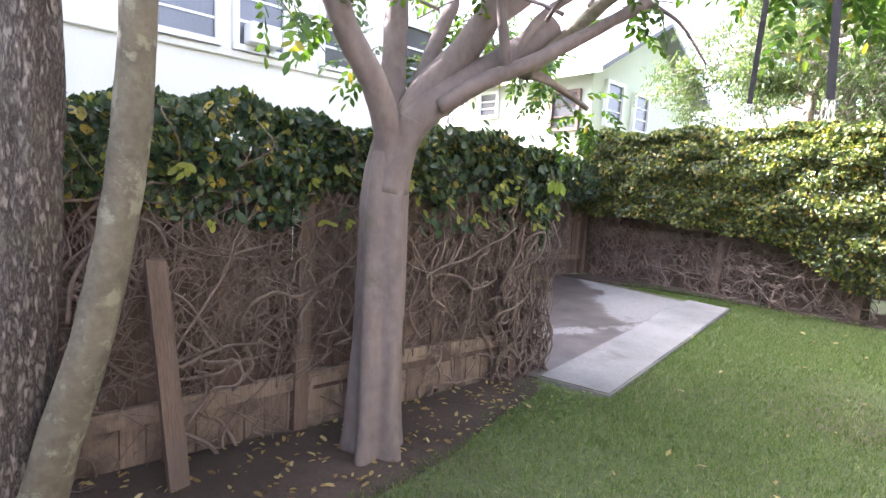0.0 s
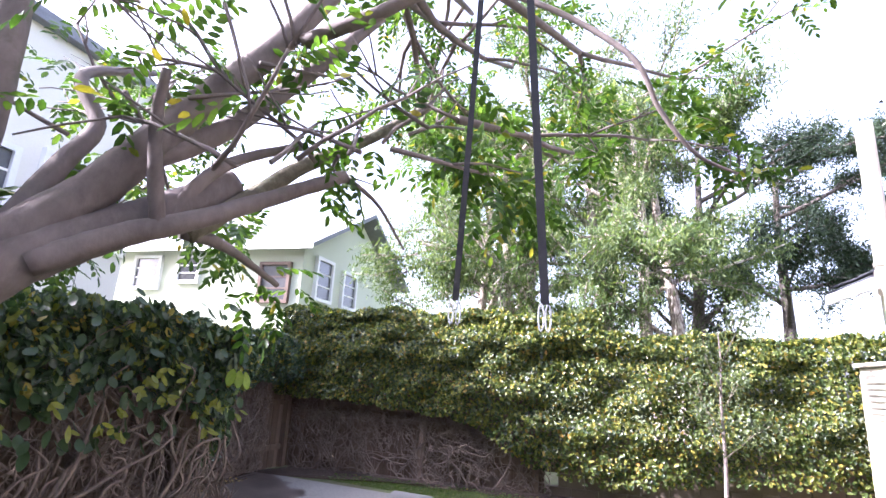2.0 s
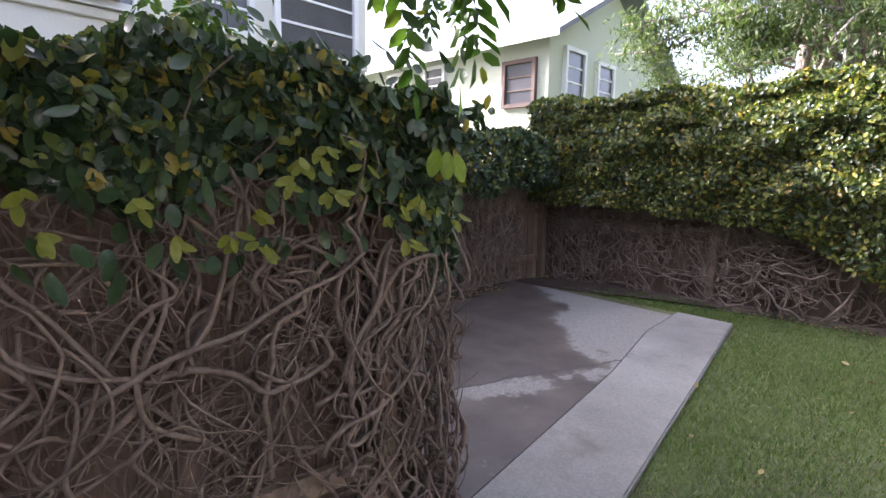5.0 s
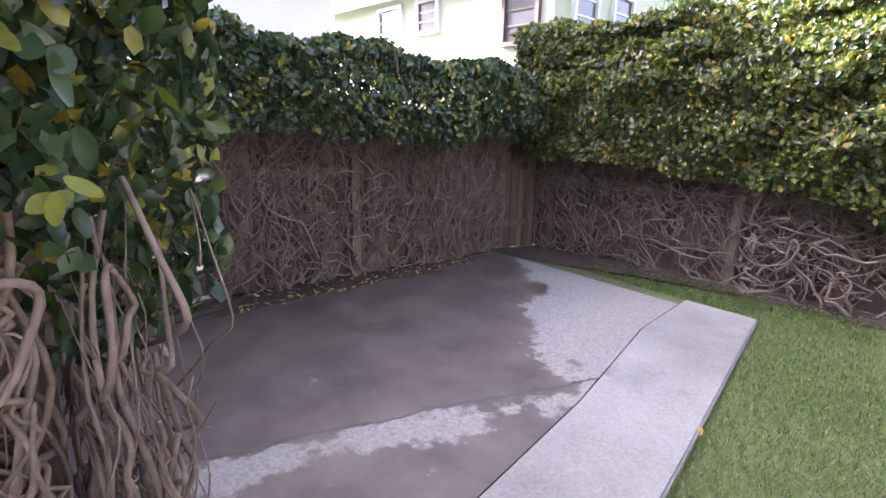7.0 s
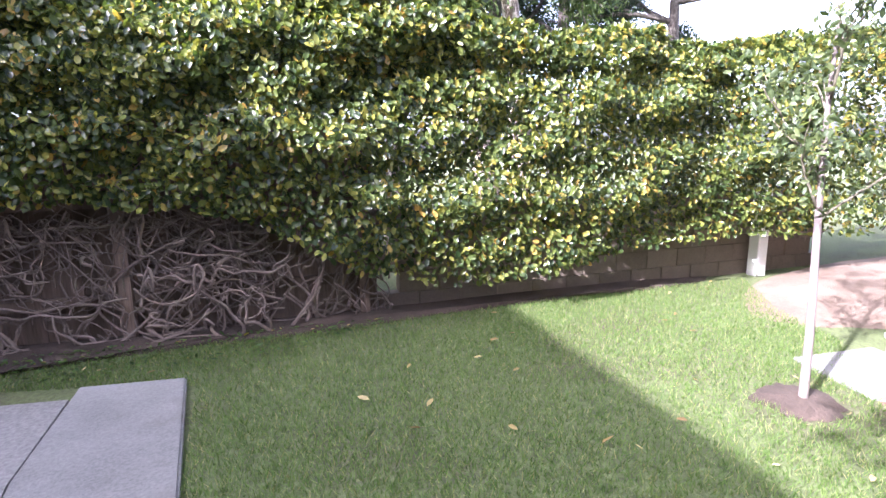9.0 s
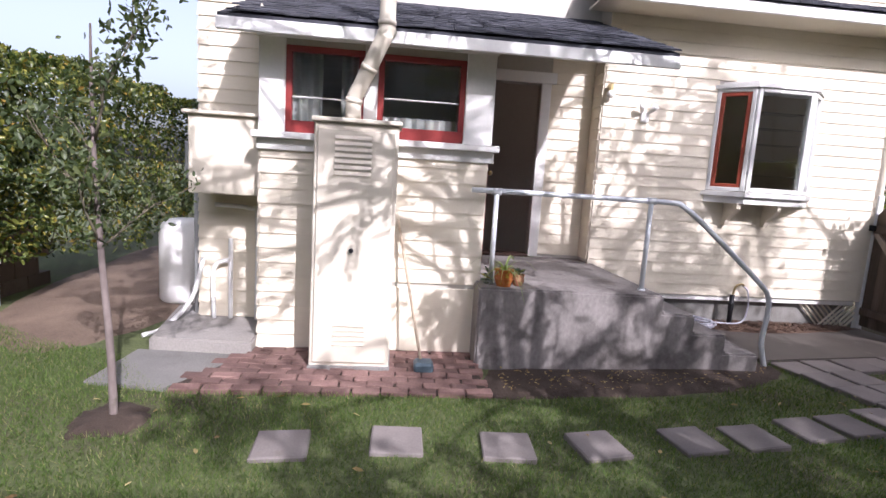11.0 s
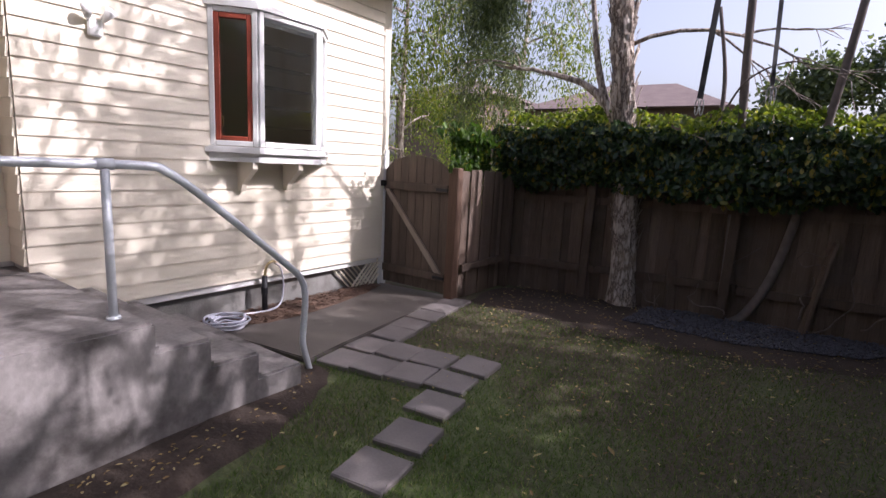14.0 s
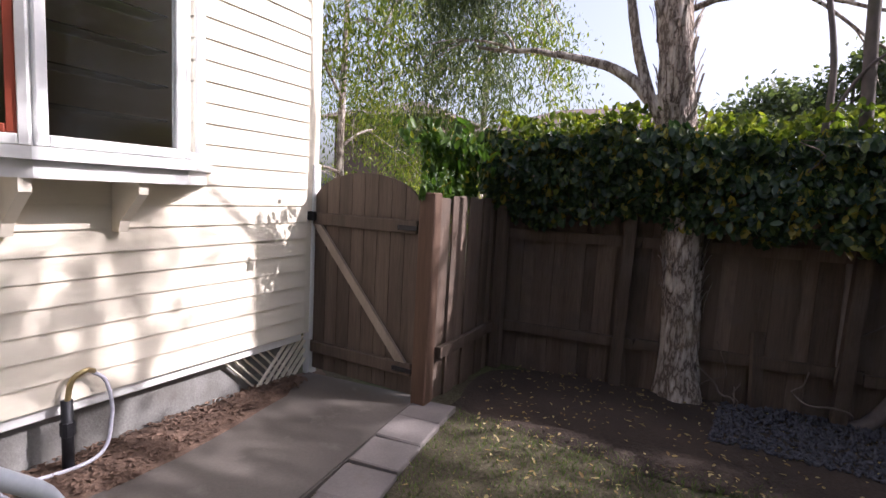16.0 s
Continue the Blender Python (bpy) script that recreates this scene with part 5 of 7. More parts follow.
limb("limb", tree, [(-5.72, 0.16, 2.01), (-5.56, 0.33, 2.15), (-5.38, 0.54, 2.28), (-5.19, 0.76, 2.45), (-5.01, 0.95, 2.60)], 0.05, 0.03, BARK, 10, 0.08)
limb("limb", tree, [(-5.02, 0.94, 2.60), (-4.96, 1.05, 2.56), (-4.91, 1.16, 2.50), (-4.83, 1.30, 2.33)], 0.014, 0.006, BARK, 7)
limb("limb", tree, [(-5.54, 0.62, 2.24), (-5.41, 0.81, 2.46), (-5.26, 0.98, 2.68), (-5.06, 1.21, 2.91), (-4.80, 1.48, 3.24)], 0.048, 0.026, BARK_MOSS, 9, 0.08)
limb("limb", tree, [(-5.56, 0.50, 2.24), (-5.49, 0.62, 2.49), (-5.40, 0.76, 2.64), (-5.23, 0.93, 2.76)], 0.034, 0.02, BARK, 9, 0.08)
limb("limb", tree, [(-5.48, 0.42, 2.2), (-5.47, 0.35, 2.40), (-5.46, 0.30, 2.59), (-5.38, 0.23, 2.75)], 0.032, 0.018, BARK, 8, 0.08)
limb("limb", tree, [(-5.56, 0.62, 2.25), (-5.54, 0.78, 2.25), (-5.58, 1.00, 2.24), (-5.56, 1.32, 2.15)], 0.036, 0.016, BARK, 8, 0.08)
limb("limb", tree, [(-5.88, 0.12, 2.05), (-5.94, 0.33, 2.45), (-5.97, 0.46, 2.70), (-6.18, 0.5, 3.0), (-6.6, 1.2, 3.5)], 0.05, 0.02, BARK, 9)
limb("limb", tree, [(-4.9, 1.3, 3.9), (-4.3, 1.3, 3.75), (-3.75, 1.27, 3.31), (-3.59, 1.35, 3.01), (-3.43, 1.43, 2.81), (-3.25, 1.5, 2.73)], 0.02, 0.007, BARK, 6)
rnd = random.Random(5)
runs, tips = [], []
for s, w, l, r in (((-5.4, -1.2, 4.4), (0.2, -0.6, 0.6), 1.6, 0.05), ((-5.45, -0.9, 3.4), (0.8, -0.3, 0.3), 1.4, 0.035), ((-5.9, -0.2, 4.6), (-0.2, 0, 1), 1.5, 0.05), ((-5.75, -0.3, 3.5), (-0.8, 0.2, 0.4), 1.4, 0.04), ((-4.9, 1.2, 4.1), (0.6, 0.4, 0.7), 1.6, 0.05), ((-5.2, 0.75, 3.2), (0.9, 0.1, 0.5), 1.5, 0.04), ((-4.55, 1.2, 2.98), (0.5, 0.8, 0.4), 1.2, 0.025), ((-6.7, 1.4, 3.5), (-0.5, 0.6, 0.2), 1.0, 0.02), ((-6.3, 0.8, 3.1), (-0.3, 0.8, -0.1), 0.9, 0.016), ((-5.0, 1.0, 3.8), (-0.2, 0.9, 0.5), 1.4, 0.035), ((-5.65, -0.5, 2.7), (-0.7, -0.6, 0.3), 1.1, 0.025), ((-4.7, 0.75, 2.62), (0.5, 0.9, 0.2), 0.7, 0.014), ((-5.4, -1.0, 3.9), (0.9, -0.8, 0.4), 1.5, 0.035), ((-4.9, 1.2, 4.1), (1, -0.3, 0.5), 1.7, 0.04), ((-4.9, 1.2, 4.1), (0.5, 1.0, 0.3), 1.8, 0.04), ((-5.4, -1.2, 4.4), (0.9, 0.2, 0.3), 1.7, 0.04), ((-5.0, 1.1, 4.1), (-0.2, 1.0, 0.15), 1.7, 0.035), ((-5.0, 1.1, 4.1), (0.25, 1.0, 0.25), 1.9, 0.035), ((-4.9, 1.3, 3.9), (0.05, 1.0, 0.5), 1.9, 0.03)):
    branches(s, w, l, r, 3, rnd, 0.85, 0.02, tips, runs)
tagged(place("branches", tube_mesh("branches", runs, BARK, 6), tree), kind="stuff")
pinnate("crown", tree, tips[::2], 2, CROWN_LEAF, 3)
lowtips = [(Vector(p) + Vector((-0.05, 0.16, 0.0)), Vector((0, 0, -1))) for p in ((-5.50, 1.12, 2.05), (-5.48, 0.95, 2.12), (-5.9, 0.35, 2.5), (-6.1, 0.6, 2.75), (-6.3, 0.9, 2.9), (-6.0, 0.5, 2.35), (-5.7, 0.9, 2.5), (-5.9, 1.2, 2.5), (-6.2, 1.4, 2.6), (-6.6, 1.2, 2.8), (-5.65, -0.75, 2.35), (-5.75, -0.9, 2.45), (-5.9, -0.65, 2.4), (-6.0, -0.4, 2.35), (-6.1, -0.1, 2.3), (-6.2, 0.1, 2.45), (-5.0, 0.8, 2.7), (-4.6, 1.15, 2.95), (-4.4, 1.35, 2.85))]
pinnate("low_leaves", tree, lowtips, 5, CROWN_LEAF, 4)
runs, tips, rl = [], [], random.Random(77)
for s, e in (((-5.70, -0.36, 2.2), (-5.5, -0.85, 3.3)), ((-5.74, -0.22, 2.3), (-5.75, -0.3, 3.4)), ((-5.42, 0.36, 2.7), (-5.2, 0.75, 3.2)), ((-5.1, 0.72, 2.55), (-4.55, 1.2, 2.98)), ((-5.95, 0.3, 2.55), (-6.7, 1.4, 3.5)), ((-5.2, 0.75, 3.2), (-4.9, 1.2, 4.1)), ((-5.25, 0.2, 2.32), (-4.7, 0.75, 2.62))):
    for k in range(6):
        p = Vector(s).lerp(Vector(e), (k + rl.random()) / 6)
        branches(p, (rl.uniform(-1, 1), rl.uniform(-0.6, 1), rl.uniform(0.1, 0.9)), 0.5, 0.011, 1, rl, 0.9, 0.0, tips, runs)
tagged(place("twigs", tube_mesh("twigs", runs, BARK, 5), tree), kind="stuff")
pinnate("twig_leaves", tree, tips[::5], 1, CROWN_LEAF, 44)
# two more trunks further along the fence
t2 = thing("furrowed_tree", "tree with a deeply furrowed brown trunk by the fence", "tree")
rough_trunk("trunk", t2, [(-6.20, -1.62, -0.1), (-6.18, -1.59, 0.5), (-6.15, -1.52, 1.4), (-6.15, -1.50, 2.4), (-6.3, -1.7, 4.2)], 0.120, 0.085, BARK_ROUGH, 0.10, 9.0, 0.22, 0.05, 0.35, seed=3.0)
limb("limb", t2, [(-6.16, -1.53, 2.3), (-6.18, -1.5, 2.7), (-6.2, -1.4, 3.4)], 0.07, 0.03, BARK_ROUGH)
limb("limb", t2, [(-6.16, -1.53, 2.25), (-6.5, -2.05, 3.0), (-6.95, -2.6, 3.8), (-7.5, -3.35, 4.5)], 0.08, 0.035, BARK_ROUGH)
runs, tips = branches((-6.5, -1.9, 4.2), (0.1, 0, 1), 1.4, 0.07, 3, random.Random(8), 0.9)
branches((-6.3, -1.4, 3.4), (0.4, 0.5, 0.4), 1.2, 0.03, 2, random.Random(9), 0.9, 0.0, tips, runs)
branches((-7.0, -2.7, 3.9), (-0.8, -0.5, 0.6), 1.3, 0.03, 2, random.Random(10), 0.9, 0.0, tips, runs)
# extra boughs out of view, added to block sun from the south lawn
for k, w in enumerate(((-0.9, -0.3, 0.4), (-0.8, 0.5, 0.3), (-0.3, -0.8, 0.5), (-0.6, 0.9, 0.3))):
    branches((-7.5, -3.3 - 0.2 * (k % 2), 4.5), w, 1.8, 0.035, 3, random.Random(110 + k), 0.9, 0.0, tips, runs)
tagged(place("branches", tube_mesh("branches", runs, BARK_ROUGH, 6), t2), kind="stuff")
pinnate("crown", t2, [q for q in tips[::2] if q[0].x < -6.7 or q[0].y > -2.2], 3, CROWN_LEAF, 12)
t3 = thing("leaning_tree", "slim leaning tree trunk with greenish lichen", "tree")
rough_trunk("trunk", t3, [(-6.02, -1.60, -0.08), (-6.01, -1.48, 0.45), (-6.0, -1.34, 0.95), (-5.98, -1.22, 1.6), (-5.98, -1.17, 2.3), (-5.98, -1.15, 3.6)], 0.08, 0.06, BARK_MOSS, 0.05, 8.0, 0.5, 0.0, 0.3, 28, 5.0)
runs, tips = branches((-5.98, -1.2, 3.6), (0.2, -0.2, 1), 1.6, 0.05, 3, random.Random(18), 0.9)
tagged(place("branches", tube_mesh("branches", runs, BARK_MOSS, 6), t3), kind="stuff")
pinnate("crown", t3, tips, 2, CROWN_LEAF, 13)

# paperbark tree at the south fence
t4 = thing("paperbark_tree", "tall paperbark tree with peeling bark before the fence", "tree")
bark_line = [(-2.70, -3.98, -0.1), (-2.68, -3.98, 0.4), (-2.64, -3.97, 1.0), (-2.58, -3.95, 1.6), (-2.50, -3.95, 2.2), (-2.40, -3.95, 3.0), (-2.28, -3.95, 4.4)]
pts = smooth_path(bark_line, 6)
rough_trunk("trunk", t4, bark_line, 0.14, 0.115, PAPERBARK, 0.13, 8.0, 0.3, 0.06, 0.30, seed=7.0)
limb("root_flare", t4, [(-2.82, -3.90, -0.08), (-2.76, -3.92, 0.22), (-2.69, -3.94, 0.42)], 0.085, 0.05, PAPERBARK, 12, 0.08)
limb("limb", t4, [(-2.50, -3.95, 2.0), (-2.30, -3.92, 2.35), (-2.0, -3.9, 2.62), (-1.5, -3.9, 2.78)], 0.065, 0.03, PAPERBARK, 10, 0.1)
limb("limb", t4, [(-2.28, -3.92, 2.37), (-2.12, -3.95, 2.9), (-1.95, -4.0, 3.8)], 0.05, 0.025, PAPERBARK, 10, 0.1)
for i in range(170):
    z = R.uniform(0.7, 3.8)
    a = R.uniform(0, 6.28)
    p = min(pts, key=lambda q: abs(q.z - z))
    bm = bmesh.new()
    w, h = R.uniform(0.02, 0.06), R.uniform(0.08, 0.30)
    rr = R.uniform(0.118, 0.140)
    vs = [bm.verts.new((rr + 0.012 + (0.045 * (k / 3) ** 2), x, h * k / 3)) for k in range(4) for x in (-w / 2, w / 2)]
    for k in range(3):
        bm.faces.new((vs[2 * k], vs[2 * k + 1], vs[2 * k + 3], vs[2 * k + 2]))
    o = part("bark_strip", bm, PAPERBARK, t4)
    o.matrix_basis = Matrix.Translation((p.x, p.y, z)) @ Matrix.Rotation(a, 4, "Z")
runs, tips = branches((-2.30, -3.95, 4.2), (0, 0.1, 1), 1.6, 0.07, 3, random.Random(28), 0.9, 0.02)
branches((-1.96, -4.0, 3.7), (0.5, -0.2, 0.6), 1.3, 0.03, 3, random.Random(29), 0.9, 0.06, tips, runs)
branches((-1.5, -3.9, 2.77), (0.8, -0.1, 0.5), 0.9, 0.03, 2, random.Random(30), 0.8, 0.1, tips, runs)
branches((-2.40, -3.95, 3.0), (-0.8, -0.3, 0.6), 1.3, 0.03, 3, random.Random(31), 0.8, 0.08, tips, runs)
tagged(place("branches", tube_mesh("branches", runs, PAPERBARK, 6), t4), kind="stuff")


def hanging(tips, n, drop, seed):
    """Points along twigs that hang down from the tips."""
    rnd = random.Random(seed)
    out = []
    for p, d in tips:
        if rnd.random() < 0.55:
            q = Vector(p)
            sway = Vector((rnd.uniform(-0.3, 0.3), rnd.uniform(-0.3, 0.3), -1))
            for k in range(n):
                q = q + sway * drop / n
                out.append((q.copy(), Vector((0, 0, -1))))
    return out


drape = [q for q in tips + hanging(tips, 8, 1.5, 2) + hanging(tips, 6, 1.0, 3) if q[0].x > -3.45 and q[0].z > 2.0 or q[0].z > 4.3]
crown("crown", t4, drape, 18, 0.10, 0.085, 0.015, WILLOW_LEAF, 5, False, 1.2)
# slim trunks
t5 = thing("slim_tree", "clump of slim bare trunks leaning over the gravel", "tree")
limb("trunk", t5, [(-3.75, -4.18, -0.05), (-3.73, -4.16, 1.0), (-3.70, -4.15, 2.0), (-3.63, -4.15, 3.4), (-3.63, -4.2, 5.0)], 0.055, 0.035, BARK, 10)
limb("trunk", t5, [(-3.78, -4.10, -0.03), (-3.98, -4.12, 0.12), (-4.18, -4.14, 0.6), (-4.33, -4.15, 1.4), (-4.45, -4.15, 2.3), (-4.58, -4.1, 3.6), (-4.63, -4.1, 5.0)], 0.055, 0.03, BARK, 10)
limb("trunk", t5, [(-3.39, -4.22, -0.05), (-3.39, -4.22, 0.5), (-3.43, -4.2, 0.95), (-3.45, -4.2, 1.8), (-3.47, -4.2, 2.6), (-3.33, -4.2, 3.4)], 0.04, 0.018, BARK, 9)
limb("twig", t5, [(-3.46, -4.2, 2.2), (-3.68, -4.1, 2.6), (-4.03, -4.0, 2.75), (-4.33, -4.0, 2.68)], 0.014, 0.005, BARK, 6)
runs, tips = branches((-3.63, -4.2, 4.8), (0.3, 0.3, 1), 1.5, 0.035, 3, random.Random(41), 0.9)
branches((-4.63, -4.1, 4.8), (-0.4, 0.4, 0.8), 1.5, 0.03, 3, random.Random(42), 0.9, 0.0, tips, runs)
tagged(place("branches", tube_mesh("branches", runs, BARK, 6), t5), kind="stuff")
pinnate("crown", t5, [q for q in tips[::2] if q[0].z > 4.6], 1, CROWN_LEAF, 14)
# sapling on the lawn
t6 = thing("sapling", "young bare-stemmed sapling with sparse leaves on the lawn", "tree")
limb("trunk", t6, [(-2.69, 5.07, -0.03), (-2.68, 5.09, 0.5), (-2.65, 5.14, 1.05), (-2.65, 5.16, 1.6), (-2.62, 5.18, 2.0), (-2.63, 5.17, 2.35)], 0.026, 0.006, BARK, 8)
runs, tips = [], []
for z, w in ((1.05, (0.6, -0.6, 0.7)), (1.25, (-0.5, 0.4, 0.8)), (1.5, (0.5, 0.4, 0.9)), (1.7, (-0.4, -0.5, 0.9)), (1.95, (0.3, -0.4, 1)), (1.1, (-0.6, 0.1, 0.8))):
    branches((-2.65, 5.15, z), w, 0.42, 0.009, 1, random.Random(int(z * 100)), 0.5, -0.05, tips, runs)
tagged(place("branches", tube_mesh("branches", runs, BARK_MOSS, 5), t6), kind="stuff")
crown("crown", t6, tips, 12, 0.07, 0.05, 0.026, WILLOW_LEAF, 6)

# trees beyond the fences
def far_tree(name, label, base, height, trunk_r, seed, leaf, per, reach, length, width, lean=(0, 0), depth=4, first=0.35, droop=0.02, spreadout=0.85, hang=0.4, bark=BARK, stems=1, limbs=7):
    t = thing(name, label, "tree")
    rnd = random.Random(seed)
    runs, tips = [], []
    for s in range(stems):
        off = Vector((rnd.uniform(-0.5, 0.5), rnd.uniform(-0.3, 0.3), 0)) * (s > 0)
        top = Vector((lean[0] + rnd.uniform(-1, 1) * (s > 0), lean[1] + rnd.uniform(-0.6, 0.6) * (s > 0), height))
        line = smooth_path([Vector(base) + off, Vector(base) + off + top * 0.35 + Vector((rnd.uniform(-0.2, 0.2), 0, 0)), Vector(base) + off + top * 0.7, Vector(base) + off + top], 6)
        place("trunk", tube_mesh("trunk", [(line, spread(trunk_r, trunk_r * 0.25, len(line)))], bark, 10, 0.06), t)
        for k in range(limbs):
            f = first + (1 - first) * (k + rnd.random()) / limbs
            p = line[int(f * (len(line) - 1))]
            a = rnd.uniform(0, 6.28)
            branches(p, (math.cos(a), math.sin(a), rnd.uniform(0.1, 0.8)), height * rnd.uniform(0.16, 0.26), trunk_r * 0.35, depth - 2, rnd, spreadout, droop, tips, runs)
    tagged(place("branches", tube_mesh("branches", runs, bark, 5), t), kind="stuff")
    crown("crown", t, tips, per, reach, length, width, leaf, seed, False, hang)
    return t


for i, (x, y, h) in enumerate(((-6.9, 11.8, 8.0), (-5.5, 10.4, 8.5), (-3.8, 11.2, 9.0), (-2.6, 9.8, 7.5), (-5.6, 13.4, 9.5))):
    far_tree("feathery_tree", "tall feathery grey-green tree behind the hedge", (x, y, -0.1), h, 0.17, 60 + i, FEATHER_LEAF, 54, 0.15, 0.13, 0.028, (R.uniform(-0.6, 0.6), 0), 4, 0.22, 0.03, 0.9, 0.7, PAPERBARK, 2, 8)
for i, (x, y, h) in enumerate(((-1.6, 12.5, 8.0), (0.6, 14.0, 8.5), (3.2, 13.5, 7.5))):
    far_tree("pine_tree", "dark blue-green tree beyond the hedge", (x, y, -0.1), h, 0.2, 80 + i, PINE_LEAF, 70, 0.17, 0.13, 0.034, (0.3, 0), 4, 0.3, 0.0, 0.7, 0.2, BARK_ROUGH, 1, 10)
for i, (x, y, h) in enumerate(((2.6, -6.0, 6.5), (4.6, -7.0, 7.0), (1.2, -8.5, 7.5))):
    far_tree("drooping_tree", "slender tree with drooping sunlit leaves beyond the gate", (x, y, -0.1), h, 0.08, 90 + i, SUNLIT_LEAF, 34, 0.25, 0.10, 0.026, (0, 0), 4, 0.15, 0.12, 0.6, 1.2, PAPERBARK, 1, 12)
for i, (x, y, h) in enumerate(((-10.0, -24.0, 7.0), (-7.0, -27.0, 7.5), (-13.0, -22.0, 6.0), (-3.5, -26.0, 6.0))):
    far_tree("round_tree", "distant round grey-green tree", (x, y, -0.1), h, 0.2, 100 + i, WILLOW_LEAF, 22, 0.4, 0.28, 0.16, (0, 0), 4, 0.3, 0.0, 0.9, 0.2, BARK, 1, 9)
# Unseen tree, added only to cast shade on the south lawn
far_tree("shade_tree", "leafy green tree added out of view beyond the vine fence to shade the lawn", (-9.6, -4.6, -0.1), 6.6, 0.16, 131, CROWN_LEAF, 10, 0.24, 0.14, 0.06, (0.2, 0.3), 4, 0.4, 0.0, 0.9, 0.3, BARK, 2, 10)

# ---- neighbouring houses ----
def window_unit(parent, centre, along, wide, high, depth=0.12, name="window", frame_mat=WHITE, pane_mat=None, bars=2):
    """A framed window set proud of a wall; along: the wall's direction in plan, outward to its right."""
    c, a = Vector(centre), Vector((*along, 0)).normalized()
    m = Matrix.Translation(c) @ Matrix.Rotation(math.atan2(a.y, a.x), 4, "Z")
    bm = bmesh.new()
    t = 0.10
    for p, q in (((-wide / 2 - t, -depth, -t), (wide / 2 + t, 0, 0)), ((-wide / 2 - t, -depth, high), (wide / 2 + t, 0, high + t)), ((-wide / 2 - t, -depth, 0), (-wide / 2, 0, high)), ((wide / 2, -depth, 0), (wide / 2 + t, 0, high))):
        cuboid(bm, p, q)
    w = part(name, bm, frame_mat, parent)
    w.matrix_basis = m
    g = block("pane", (-wide / 2, -depth * 0.4, 0), (wide / 2, -depth * 0.3, high), pane_mat or DARK_PANE, w, bevel=0)
    for k in range(1, bars + 1):
        block("bar", (-wide / 2, -depth * 0.6, high * k / (bars + 1) - 0.02), (wide / 2, -depth * 0.4, high * k / (bars + 1) + 0.02), frame_mat, w, bevel=0)
    return w


DARK_PANE = surface("dark_reflecting_glass", (0.05, 0.05, 0.055), (0.09, 0.09, 0.10), 0.2, 1, 20, bump=0.0, dist=0.001, spec=0.8)
nw = thing("green_house", "pale green plaster house with a grey shingle roof", "house", at=(-0.5, -0.1, 0.0))
bm = bmesh.new()
wall_pieces(bm, "x", -11.65, 0.2, 11.65, 18.5, 0, 5.1, [])
wall_pieces(bm, "y", 11.65, 0.2, -20.0, -11.65, 0, 5.1, [])
part("wall", bm, NEIGHBOUR, nw)
bm = bmesh.new()
f = bm.faces.new([bm.verts.new(q) for q in ((-11.46, 11.66, 5.1), (-11.46, 18.5, 5.1), (-11.46, 15.1, 6.9))])
g = bmesh.ops.extrude_face_region(bm, geom=[f])["geom"]
bmesh.ops.translate(bm, verts=[q for q in g if isinstance(q, bmesh.types.BMVert)], vec=(-0.15, 0, 0))
part("gable", bm, NEIGHBOUR, nw)
bm = bmesh.new()
for s in (-1, 1):
    y0, y1 = (11.2, 15.1) if s < 0 else (19.0, 15.1)
    vs = [(-20.4, y0, 4.98), (-10.9, y0, 4.98), (-10.9, y1, 7.05), (-20.4, y1, 7.05)]
    lo, hi = [bm.verts.new(q) for q in vs], [bm.verts.new((x, y, z + 0.14)) for x, y, z in vs]
    bm.faces.new(lo)
    bm.faces.new(hi[::-1])
    for i in range(4):
        bm.faces.new((lo[i], lo[(i + 1) % 4], hi[(i + 1) % 4], hi[i]))
part("roof", bm, GREY_ROOF, nw)
block("fascia", (-20.4, 11.16, 4.94), (-10.9, 11.20, 5.10), WHITE, nw)
window_unit(nw, (-11.45, 12.8, 3.75), (0, 1), 0.85, 1.15)
window_unit(nw, (-11.45, 14.5, 3.75), (0, 1), 0.85, 1.05)
window_unit(nw, (-12.3, 11.65, 3.55), (1, 0), 0.85, 1.0, frame_mat=BROWN_HOUSE)
window_unit(nw, (-17.0, 11.65, 3.9), (1, 0), 0.9, 0.9)
window_unit(nw, (-15.4, 11.65, 4.1), (1, 0), 0.7, 0.7)
wb = thing("cream_building", "tall pale cream plaster building next door", "building")
bm = bmesh.new()
wall_pieces(bm, "x", -13.2, 0.2, -12.0, 6.7, 0, 7.2, [])
wall_pieces(bm, "y", 6.5, 0.2, -22.0, -13.2, 0, 7.2, [])
part("wall", bm, NEIGHBOUR_CREAM, wb)
block("roof", (-22.2, -12.2, 7.2), (-12.8, 6.9, 7.42), GREY_ROOF, wb)
block("band", (-13.0, -12.0, 3.62), (-12.94, 6.72, 3.74), NEIGHBOUR_CREAM, wb, bevel=0.015)
for y, w, z, h in ((5.6, 1.5, 3.75, 1.3), (2.25, 0.8, 3.86, 1.2), (1.0, 0.9, 3.86, 1.0), (-2.0, 1.2, 4.1, 1.2), (-6.0, 1.2, 4.1, 1.2), (3.9, 0.8, 3.86, 1.0)):
    window_unit(wb, (-13.0, y, z), (0, 1), w, h)
ac = block("air_conditioner", (-12.98, 1.95, 3.87), (-12.62, 2.5, 4.22), WHITE, wb, "white window air conditioner", 0.02)
